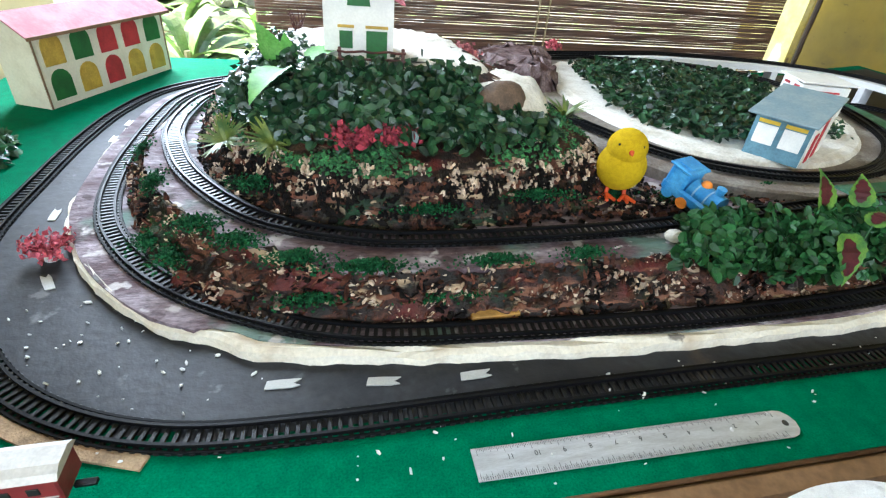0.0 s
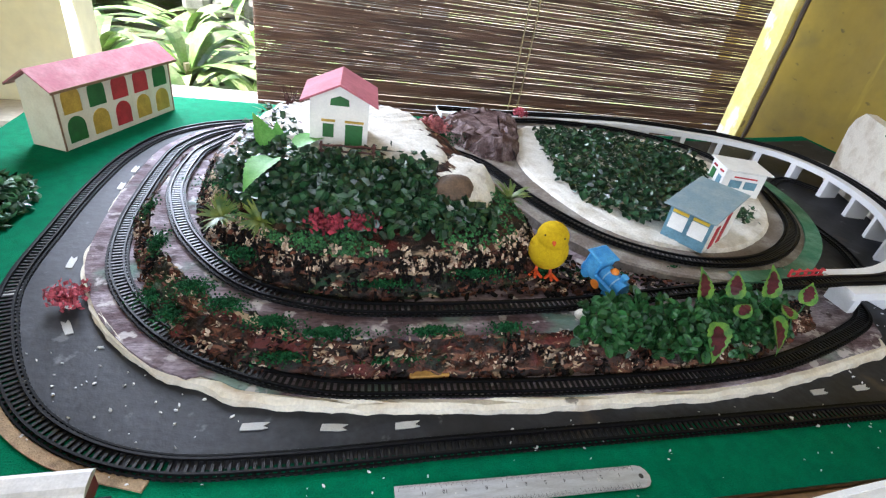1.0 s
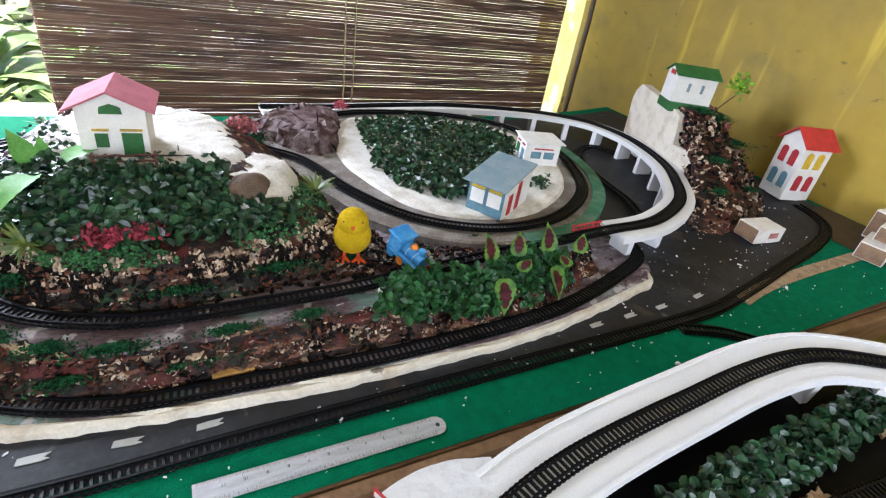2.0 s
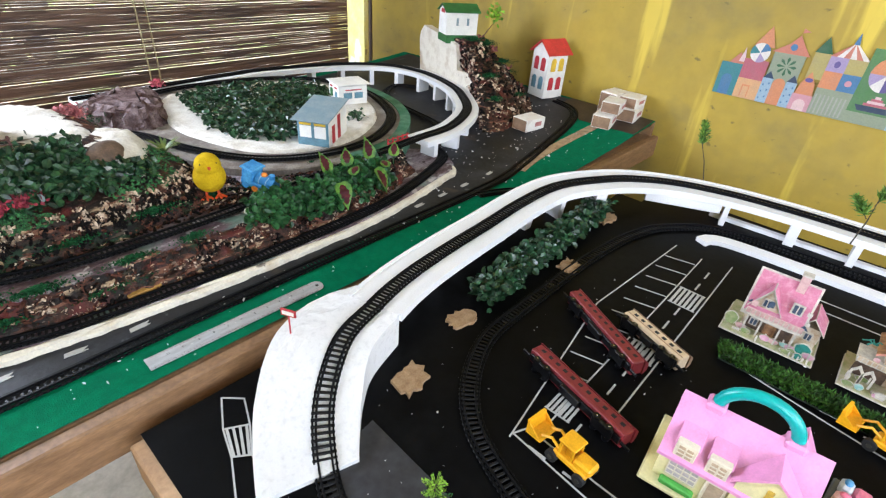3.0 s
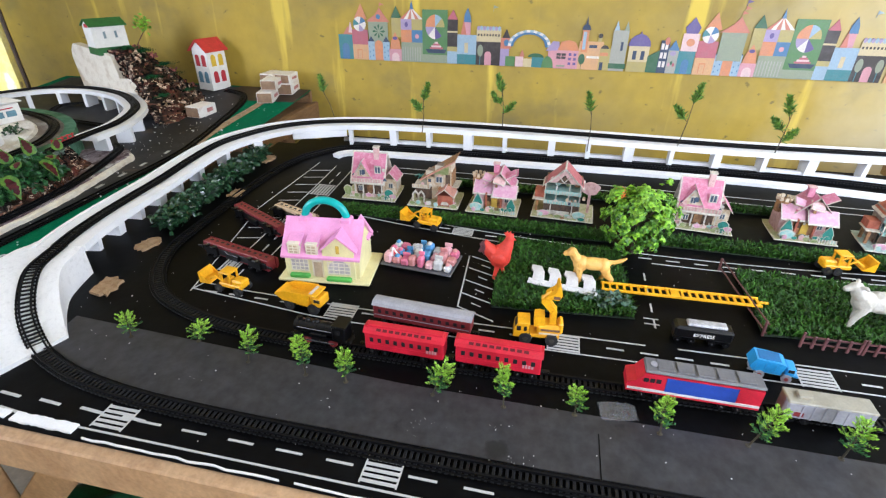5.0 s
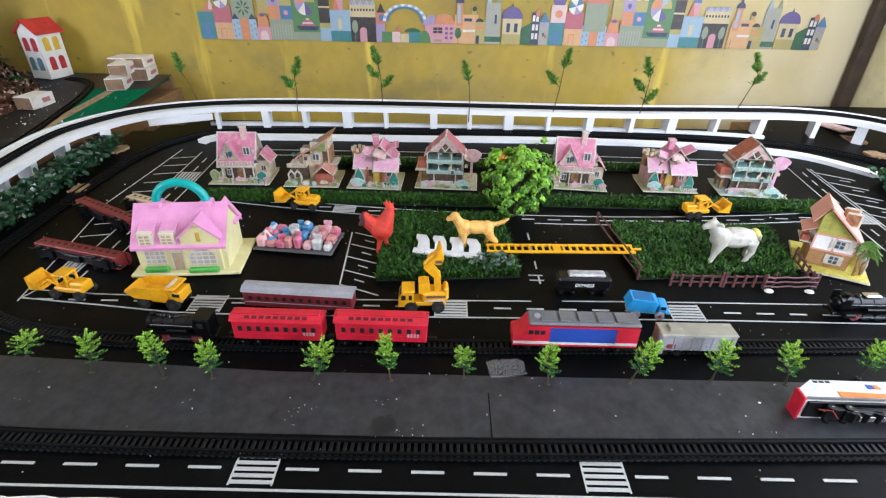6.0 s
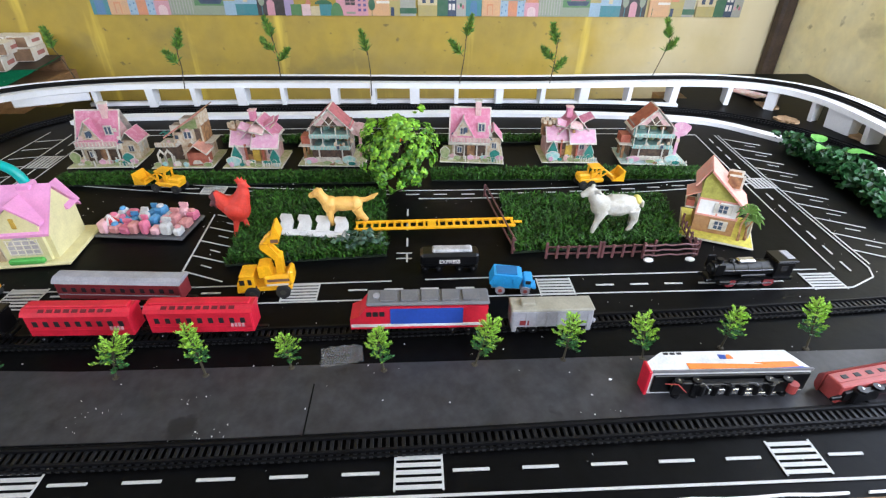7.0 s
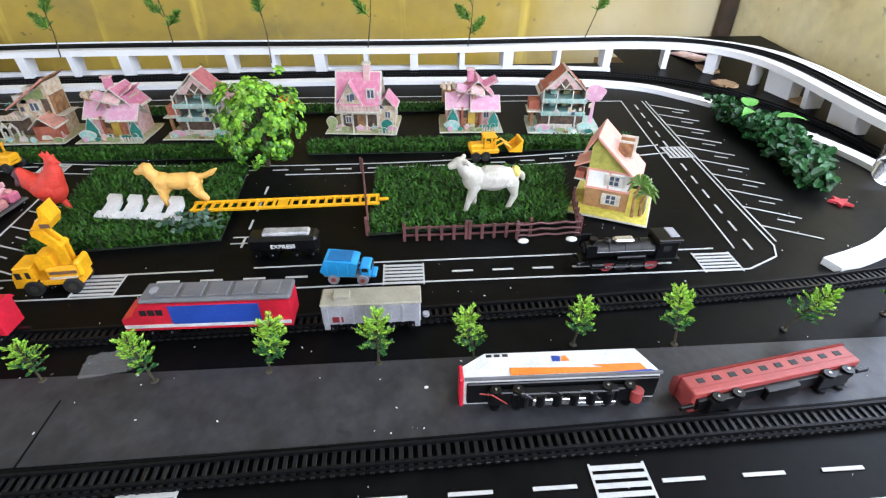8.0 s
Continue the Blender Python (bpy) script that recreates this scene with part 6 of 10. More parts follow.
def crossing(x0, x1, y0, y1, bars=5, along="y"):
    """A crossing of white bars between two edge lines."""
    if along == "y":
        for i in range(bars):
            x = x0 + (x1 - x0) * (i + 0.5) / bars
            line((x, y0), (x, y1), abs(x1 - x0) / bars * 0.55, name="crossing_bar")
        for y in (y0, y1):
            line((x0, y), (x1, y), 0.002)
    else:
        for i in range(bars):
            y = y0 + (y1 - y0) * (i + 0.5) / bars
            line((x0, y), (x1, y), abs(y1 - y0) / bars * 0.55, name="crossing_bar")
        for x in (x0, x1):
            line((x, y0), (x, y1), 0.002)


# front road
for k in range(-1, 6):
    yc = -0.974 - 0.38 * (k - 2)
    if yc > -0.1:
        continue
    if yc > -2.2:
        crossing(-0.006, 0.033, yc, yc - 0.046)
    for j in range(5):
        y = yc - 0.074 - 0.0683 * j
        if -2.25 < y < -0.02:
            line((0.0135 + 0.003 * abs(y + 0.9), y + 0.018), (0.0135 + 0.003 * abs(y + 0.9), y - 0.018), 0.0032, name="lane_dash")
for j in range(4):
    line((0.018, -0.04 - 0.0683 * j), (0.016, -0.076 - 0.0683 * j), 0.0045, name="lane_dash")
line((0.0, 0.0), (-0.011, -0.136), 0.004)
line((-0.011, -0.136), (-0.012, -2.25), 0.0028)
for p, q in (((0.0, 0.0), (0.033, 0.077)), ((0.033, 0.077), (0.045, 0.121)), ((0.045, 0.121), (0.068, 0.17)), ((0.041, -0.01), (0.052, 0.063)), ((0.052, 0.063), (0.073, 0.105)), ((0.073, 0.105), (0.089, 0.148)), ((0.033, 0.077), (0.052, 0.063)), ((0.045, 0.121), (0.073, 0.105)), ((0.068, 0.17), (0.089, 0.148))):
    line(p, q, 0.0022)
for k in range(4):
    f = (k + 0.5) / 4
    line((0.033 + 0.019 * f, 0.077 - 0.014 * f), (0.045 + 0.028 * f, 0.121 - 0.016 * f), 0.0034, name="crossing_bar")
# middle road
low = [(0.308, -0.145), (0.294, -0.278), (0.28, -0.398), (0.278, -0.481), (0.281, -0.8), (0.287, -1.25), (0.287, -1.645)]
upp = [(0.33, -0.155), (0.322, -0.258), (0.317, -0.469), (0.32, -0.64), (0.326, -0.96)]
for pts in (low, upp, [(0.328, -1.01), (0.331, -1.2), (0.334, -1.62)]):
    for p, q in zip(pts, pts[1:]):
        line(p, q)
line((0.308, -0.145), (0.33, -0.155))
for y0 in (-0.42, -0.805, -1.176, -1.585):
    crossing(0.283, 0.325, y0, y0 - 0.05, 6)
y = -0.17
while y > -1.6:
    if not any(a - 0.055 < y < a + 0.03 for a in (-0.42, -0.805, -1.176, -1.585)):
        line((0.306, y), (0.306, y - 0.027), 0.0032, name="lane_dash")
    y -= 0.052


# upper road
def up(y, k):
    return 0.585 + 0.13 * (y + 1.08) ** 2 + k


for k in (0.0, 0.034):
    for i in range(22):
        ya, yb = -0.32 - 0.062 * i, -0.32 - 0.062 * (i + 1)
        if k == 0 and -0.98 > yb > -1.02:
            continue
        line((up(ya, k), ya), (up(yb, k), yb))
for i in range(24):
    y = -0.33 - 0.054 * i
    line((up(y, 0.017), y), (up(y, 0.017), y - 0.026), 0.003, name="lane_dash")
crossing(up(-0.6, 0.002), up(-0.6, 0.032), -0.58, -0.625, 5)
# right road and its parking bays
line((0.895, -1.695), (0.333, -1.649))
line((0.892, -1.742), (0.335, -1.707))
line((0.892, -1.75), (0.345, -1.716))
line((0.335, -1.707), (0.311, -1.695))
line((0.311, -1.695), (0.287, -1.645))
line((0.895, -1.695), (0.9, -1.56))
for i in range(12):
    x = 0.87 - 0.047 * i
    y = -1.72 + 0.0465 * (0.9 - x) / 0.55
    if not 0.6 < x < 0.67:
        line((x, y), (x - 0.025, y + 0.002), 0.003, name="lane_dash")
crossing(0.612, 0.655, -1.683, -1.731, 6, "x")
for i in range(10):
    x = 0.868 - 0.0535 * i
    y = -1.752 + 0.036 * (0.87 - x) / 0.5
    line((x, y), (x - 0.04, y - 0.07))
    if i < 9:
        line((x - 0.04, y - 0.032), (x - 0.05, y - 0.052), 0.002, name="lane_dash")
# left road and its parking bays
line((0.64, -0.09), (0.94, -0.117))
line((0.3, -0.145), (0.64, -0.09))
line((0.36, -0.17), (0.925, -0.175))
line((0.4, -0.23), (0.94, -0.23))
for i in range(10):
    x = 0.45 + 0.048 * i
    line((x, -0.118 + 0.01 * (x - 0.6)), (x + 0.012, -0.172), 0.002)
for i in range(11):
    x = 0.36 + 0.05 * i
    if not 0.72 < x < 0.81:
        line((x, -0.203), (x + 0.026, -0.203), 0.003, name="lane_dash")
crossing(0.742, 0.8, -0.178, -0.226, 6, "x")
crossing(0.376, 0.416, -0.15, -0.19, 6, "x")
crossing(0.56, 0.6, -0.178, -0.226, 6, "x")
# bays beside the middle lawn
line((0.535, -0.635), (0.362, -0.643), 0.0026)
line((0.362, -0.643), (0.333, -0.711))
for i in range(4):
    x = 0.405 + 0.043 * i
    line((x, -0.641), (x - 0.022, -0.7))
    line((x - 0.028, -0.665), (x - 0.036, -0.683), 0.002, name="lane_dash")
for x in (0.375, 0.42, 0.47, 0.52):
    line((x, -0.982), (x + 0.025, -0.982), 0.003, name="lane_dash")
line((0.4, -0.965), (0.4, -0.99))
line((0.385, -0.965), (0.385, -0.99))
# road behind the houses
for k in (0.0, 0.034):
    line((0.915 + k, -0.3), (0.92 + k, -0.85))
    line((0.92 + k, -0.85), (0.905 + k, -1.56))

# worn plywood seam and dust on the board
whole("board_seam", M().box((0.08, -0.878, z2(0.08) + 0.0014), (0.1, 0.0016, 0.0006)), RAIL, "dark seam in the grey sheet", "seam", kind="structure")
du = M()
for _ in range(420):
    x, y = rng.uniform(-0.0, 0.75), rng.uniform(-2.1, 0.05)
    chip(du, (x, y, z2(x) + 0.0018), (0, 0, 1), rng.uniform(0.0004, 0.0016) * (2.5 if rng.random() < 0.05 else 1))
for cx, cy, n in ((0.068, -0.775, 12), (0.095, -0.645, 9), (0.115, -0.745, 6), (0.07, -1.2, 4), (0.09, -0.3, 4)):
    for _ in range(n):
        x, y = cx + rng.gauss(0, 0.006), cy + rng.gauss(0, 0.012)
        chip(du, (x, y, z2(x) + 0.0016), (0, 0, 1), rng.uniform(0.0003, 0.0014), 0.1)
whole("dust_specks", du, FOAM, "white dust and foam specks on the black board", "dust", kind="stuff")
CORK = mat("tan_chipboard", (0.42, 0.28, 0.16), 0.9, 0.2, 70, 0.8, col2=(0.3, 0.18, 0.09))
for x, y, rz, sx, sy in ((0.275, 0.015, 20, 0.06, 0.045), (0.43, 0.05, -10, 0.06, 0.04), (0.565, 0.07, 5, 0.05, 0.04), (0.7, 0.005, 15, 0.05, 0.04), (0.93, 0.045, 0, 0.06, 0.04), (0.99, -1.99, 30, 0.06, 0.05), (0.87, -2.1, 10, 0.07, 0.04), (1.1, -2.0, 0, 0.07, 0.05)):
    ps = [(sx / 2 * math.cos(a) * q, sy / 2 * math.sin(a) * q) for a, q in ((0.26 * k, rng.uniform(0.78, 1.12) * (1.22 if k % 6 == 2 else 1)) for k in range(24))]
    whole("chipboard_scrap", M().prism(ps, 0, 0.005), CORK, "torn tan chipboard scrap on the black board", "chipboard scrap", pose(x, y, z2(x) + 0.0005, 0, 0, rz), "chipboard scraps")


# ---- lawns and hedges ----
def blades(poly, f, n, h, lean=0.5):
    m = M()
    xs, ys = [p[0] for p in poly], [p[1] for p in poly]
    while len(m.f) < 2 * n:
        x, y = rng.uniform(min(xs), max(xs)), rng.uniform(min(ys), max(ys))
        if not inside(x, y, poly):
            continue
        a, L = rng.uniform(0, 6.28), h * rng.uniform(0.6, 1.2)
        d = Vector((math.cos(a), math.sin(a), 0))
        s = Vector((-d.y, d.x, 0)) * 0.0015
        p = Vector((x, y, f(x, y)))
        q = p + d * L * lean * 0.4 + Vector((0, 0, L * 0.6))
        t = p + d * L * lean * rng.uniform(0.7, 1.6) + Vector((0, 0, L * rng.uniform(0.7, 1)))
        m.add([tuple(v) for v in (p + s, p - s, q - s, q + s, t)], [(0, 1, 2, 3), (3, 2, 4)])
    return m


def lawn(poly, n, h, label, base=0.004):
    ob = thing("artificial_lawn", Matrix(), label, "artificial grass")
    part("mat", M().prism(poly, lambda x, y: z2(x) + 0.001, lambda x, y: z2(x) + base), mat("dark_turf_backing", (0.006, 0.016, 0.004), 0.9, 0.2, 60, 0.2), ob)
    part("grass_blades", blades(poly, lambda x, y: z2(x) + base - 0.001, n, h), GRASS, ob, kind="stuff")
    return ob


lawn([(0.372, -0.703), (0.61, -0.69), (0.61, -0.937), (0.392, -0.95)], 11000, 0.014, "square of dark artificial grass under the toy dog")
lawn([(0.393, -1.153), (0.585, -1.158), (0.575, -1.475), (0.412, -1.44)], 9000, 0.014, "square of dark artificial grass under the toy sheep")
lawn([(0.655, -0.295), (0.695, -0.285), (0.69, -0.93), (0.652, -0.93)], 8500, 0.0135, "long strip of artificial grass as a hedge", 0.004)
lawn([(0.66, -1.03), (0.70, -1.03), (0.695, -1.635), (0.65, -1.635)], 8500, 0.0135, "long strip of artificial grass as a hedge", 0.004)
lawn([(0.86, -0.55), (0.89, -0.55), (0.885, -1.4), (0.855, -1.4)], 4000, 0.013, "strip of artificial grass behind the card houses", 0.004)


def hedge(poly, n, h, label, material, size):
    m = M()
    xs, ys = [p[0] for p in poly], [p[1] for p in poly]
    while len(m.v) < 9 * n:
        x, y = rng.uniform(min(xs), max(xs)), rng.uniform(min(ys), max(ys))
        if inside(x, y, poly):
            round_leaf(m, (x, y, z2(x) + 0.002 + h * rng.random() ** 0.6), tilt((-0.3, 0, 1), 0.6), rng.uniform(0.8, 1.35) * size)
    return whole("leaf_hedge", m, material, label, "artificial hedge", kind="stuff")


hedge([(0.48, 0.03), (0.48, 0.085), (0.95, 0.09), (0.95, 0.045), (0.7, 0.035)], 1500, 0.038, "dark artificial leaf hedge under the viaduct", LEAF, 0.013)
hedge([(0.85, -1.862), (0.774, -1.866), (0.639, -1.862), (0.518, -1.852), (0.478, -1.84), (0.468, -1.878), (0.54, -1.925), (0.68, -1.945), (0.79, -1.905)], 1500, 0.032, "glossy artificial leaf hedge beside the parking bays", LEAFMID, 0.014)
for x, y, rz in ((0.72, -1.895, 30), (0.69, -1.92, 150), (0.75, -1.9, 250)):
    big_leaf(pose(x, y, z2(x) + 0.042, 10, 0, rz), "bright broad leaf on the hedge", 0.05, POTHOS, LEAFMID, heart=False)
gl = M()
for _ in range(70):
    leaf(gl, (0.42 + rng.gauss(0, 0.012), -0.9 + rng.gauss(0, 0.022), z2(0.42) + 0.012 + rng.uniform(0, 0.012)), tilt((0, 0, 1), 0.6), 0.012, 1.1)
whole("grey_leaf_spray", gl, mat("grey_green_leaf", (0.06, 0.12, 0.08), 0.35, 0.2, 60, 0.1, island=0.4), "grey-green leaf spray lying on the lawn", "artificial plant", kind="stuff")


# ---- trees ----
TRUNK = mat("olive_stem", (0.05, 0.04, 0.02), 0.7, 0.2, 60, 0.3)
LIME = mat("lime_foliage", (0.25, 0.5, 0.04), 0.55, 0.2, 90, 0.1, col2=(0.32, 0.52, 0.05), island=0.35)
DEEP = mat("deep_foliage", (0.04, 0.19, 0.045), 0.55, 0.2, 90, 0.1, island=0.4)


def small_tree(seed, h, wide):
    """A small feathery plastic tree: stem, upswept plumes of fine needles, deep below and lime above."""
    r = random.Random(seed)
    st_, lo, hi = M(), M(), M()
    bend = Vector((r.uniform(-0.006, 0.006), r.uniform(-0.004, 0.004), 0))
    spine = [tuple(bend * t * t + Vector((0, 0, h * 0.86 * t))) for t in (0, 0.35, 0.7, 1)]
    st_.tube(spine, [0.0013, 0.0011, 0.0008, 0.0004], 6)
    st_.rod((0, 0, 0), (0, 0, 0.0015), 0.004, 0.003, 8)
    for i in range(30):
        t = 0.3 + 0.68 * i / 29
        a = i * 2.4 + r.uniform(-0.4, 0.4)
        L = wide * (1.1 - 0.75 * abs(t - 0.5)) * r.uniform(0.65, 1.1)
        d = Vector((math.cos(a), math.sin(a), 0.5 + 0.6 * t)).normalized()
        p0 = bend * t * t + Vector((0, 0, h * 0.8 * t))
        st_.rod(tuple(p0), tuple(p0 + d * L * 0.85), 0.0005, 0.0003, 4, False)
        side = d.cross(Vector((0, 0, 1))).normalized()
        for k in range(15):
            f = 0.22 + 0.78 * k / 14
            q = p0 + d * L * f + Vector((0, 0, -0.12 * L * f * f))
            for sd in (-1, 1):
                e = (d * 0.75 + side * sd * 0.8 + Vector((r.gauss(0, 0.25), r.gauss(0, 0.25), r.gauss(0.25, 0.3)))).normalized()
                n_ = h * r.uniform(0.055, 0.085) * (1.15 - 0.5 * f)
                w = e.cross(Vector((r.gauss(0, 1), r.gauss(0, 1), r.gauss(0, 1)))).normalized() * 0.0007
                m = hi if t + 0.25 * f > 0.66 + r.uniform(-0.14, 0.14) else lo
                m.add([tuple(q + w * 0.5), tuple(q - w * 0.5), tuple(q + e * n_ * 0.6 - w), tuple(q + e * n_), tuple(q + e * n_ * 0.6 + w)], [(0, 1, 2, 3, 4)])
    return st_, lo, hi


TREES = [(0.162, -0.134, 0.056, 0.022, 14, 6), (0.177, -0.249, 0.05, 0.024, 18, 8), (0.151, -0.354, 0.064, 0.021, 8, -8), (0.145, -0.453, 0.088, 0.016, 0, 0), (0.145, -0.517, 0.07, 0.019, 2, 4), (0.148, -0.648, 0.076, 0.024, 14, 6), (0.148, -0.75, 0.09, 0.016, -2, 0), (0.156, -0.847, 0.056, 0.02, 0, 4), (0.148, -0.957, 0.076, 0.018, -4, 3), (0.153, -1.066, 0.088, 0.02, 12, 5), (0.157, -1.175, 0.08, 0.022, 2, 4), (0.155, -1.273, 0.074, 0.021, -8, 0), (0.17, -1.38, 0.074, 0.019, 4, 4), (0.164, -1.488, 0.086, 0.02, -6, 0), (0.178, -1.619, 0.076, 0.021, 16, 6), (0.195, -1.75, 0.076, 0.021, 4, 0)]
for i, (x, y, h, w, lean, back) in enumerate(TREES):
    ob = thing("small_tree", pose(x, y, z2(x) + 0.0012, 0, 0, -90) @ pose(0, 0, 0, back, lean, 0), "small feathery lime-topped plastic tree standing on the grey sheet", "toy tree", "row of toy trees")
    a, b, c = small_tree(i + 1, h, w)
    part("trunk", a, TRUNK, ob)
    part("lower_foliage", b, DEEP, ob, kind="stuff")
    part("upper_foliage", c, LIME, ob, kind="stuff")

big = thing("leafy_tree", on2(0.622, -0.966) @ Matrix.Scale(1.36, 4), "bushy bright green plastic tree on the lawn's corner", "toy tree")
part("trunk", M().tube([(0, 0, 0), (0.002, 0, 0.03), (0, 0, 0.07)], [0.004, 0.003, 0.002], 8), TRUNK, big)
bl_, br_ = M(), M()
for i in range(135):
    u = Vector((rng.gauss(0, 1), rng.gauss(0, 1), rng.gauss(0.15, 1))).normalized()
    rr = rng.uniform(0.55, 1.0) * (1 + 0.3 * noise.noise(u * 2.1))
    c = Vector((u.x * 0.05 * rr, u.y * 0.046 * rr, 0.063 + u.z * 0.055 * rr))
    for k in range(20):
        e = tilt(u, 0.75).normalized()
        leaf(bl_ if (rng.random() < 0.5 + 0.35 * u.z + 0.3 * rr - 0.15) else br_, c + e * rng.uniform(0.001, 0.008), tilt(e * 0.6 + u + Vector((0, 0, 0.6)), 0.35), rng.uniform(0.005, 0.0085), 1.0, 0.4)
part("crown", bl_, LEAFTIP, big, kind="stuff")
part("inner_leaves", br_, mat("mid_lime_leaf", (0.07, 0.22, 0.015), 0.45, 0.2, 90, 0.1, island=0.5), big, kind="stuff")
for i in range(12):
    a = i * 2.4
    part("branch", M().rod((0, 0, 0.03 + 0.002 * i), (0.035 * math.cos(a), 0.035 * math.sin(a), 0.05 + 0.004 * i), 0.0014, 0.0007, 5), TRUNK, big)

# wiry trees along the back of the viaduct
for i, (x, y, zb, hgt, heads, lean) in enumerate(((1.18, -0.07, 0.84, 0.105, 1, -0.035), (1.112, -0.385, 0.835, 0.122, 2, 0.004), (1.19, -0.622, 0.845, 0.135, 3, -0.008), (1.108, -0.88, 0.815, 0.15, 1, -0.005), (1.108, -1.118, 0.838, 0.168, 2, 0.018), (1.108, -1.365, 0.832, 0.15, 3, 0.012), (1.195, -1.69, 0.845, 0.135, 2, 0.035))):
    ob = thing("wire_tree", pose(x, y, zb, 0, 0, -90), "thin wiry tree with needle tufts beside the viaduct", "toy tree", "wiry trees on the viaduct")
    top = Vector((lean, 0, hgt * 0.88))
    part("trunk", M().tube([(0, 0, 0), tuple(top * 0.5 + Vector((0.003, 0.002, 0))), tuple(top)], [0.0015, 0.0012, 0.0007], 6), TRUNK, ob)
    for k in range(heads):
        t = 0.8 - 0.22 * k
        sd = (-1, 1, -1)[(k + i) % 3]
        d = Vector((0.25 * sd if k == 0 else 0.9 * sd, 0.15, 1.0)).normalized()
        p0 = top * (t if k == 0 else t - 0.04)
        L = 0.06 if k == 0 else 0.048
        part("branch", M().rod(tuple(p0), tuple(p0 + d * L * 0.9), 0.0009, 0.0005, 5), TRUNK, ob)
        f_ = M()
        for j in range(240):
            f = rng.uniform(0.15, 1.0)
            q = p0 + d * L * f
            e = (d * 0.8 + Vector((rng.gauss(0, 0.55), rng.gauss(0, 0.55), rng.gauss(0, 0.3)))).normalized()
            n_ = 0.026 * (1.1 - 0.6 * f) * rng.uniform(0.6, 1.1)
            w = e.cross(Vector((rng.gauss(0, 1), rng.gauss(0, 1), rng.gauss(0, 1)))).normalized() * 0.0014
            f_.add([tuple(q + w * 0.5), tuple(q - w * 0.5), tuple(q + e * n_ * 0.6 - w), tuple(q + e * n_), tuple(q + e * n_ * 0.6 + w)], [(0, 1, 2, 3, 4)])
        part("needles", f_, mat("needle_green", (0.15, 0.28, 0.03), 0.6, 0.2, 90, 0.1, col2=(0.06, 0.16, 0.025), island=0.5), ob, kind="stuff")


# ---- toy trains ----
def paint(name, c, rough=0.35, **k):
    return mat(name, c, rough, 0.1, 40, 0.06, **k)


SCARLET = paint("scarlet_plastic", (0.55, 0.015, 0.035))
MAROON = paint("maroon_plastic", (0.2, 0.022, 0.026), 0.45)
RUST = paint("rust_red_plastic", (0.3, 0.045, 0.04), 0.45)
SILVER = paint("silver_grey_plastic", (0.32, 0.32, 0.35), 0.4)
PALEROOF = paint("off_white_plastic", (0.6, 0.58, 0.56), 0.4)
GREYP = paint("mid_grey_plastic", (0.14, 0.14, 0.15), 0.5)
NAVY = paint("royal_blue_plastic", (0.02, 0.06, 0.33), 0.4)
WHITEP = paint("white_gloss_plastic", (0.62, 0.62, 0.62), 0.35)
ORANGEP = paint("orange_print", (0.85, 0.2, 0.02), 0.5)
CHROME = mat("bright_chrome", (0.7, 0.7, 0.72), 0.2, 0.05, 40, 0.02, metal=0.9)
DARKRED = paint("dark_red_print", (0.1, 0.0, 0.005), 0.6)
CREAMP = paint("cream_wood", (0.62, 0.47, 0.3), 0.7)
VOID = mat("dark_opening", (0.006, 0.006, 0.007), 0.6, 0.1, 40, 0)


def bogie(ob, x, w=0.024):
    b = part("bogie", M().box((x, 0, 0.0065), (0.034, w * 0.72, 0.006), 0.001), BLACKP, ob)
    for dx in (-0.0105, 0.0105):
        for s in (-1, 1):
            part("wheel", M().rod((x + dx, s * (w / 2 - 0.003), 0.0052), (x + dx, s * w / 2, 0.0052), 0.0052, 0.0052, 14), BLACKP, b)
        part("axle", M().rod((x + dx, -w / 2 - 0.001, 0.0052), (x + dx, w / 2 + 0.001, 0.0052), 0.0012, 0.0012, 6), CHROME, b)


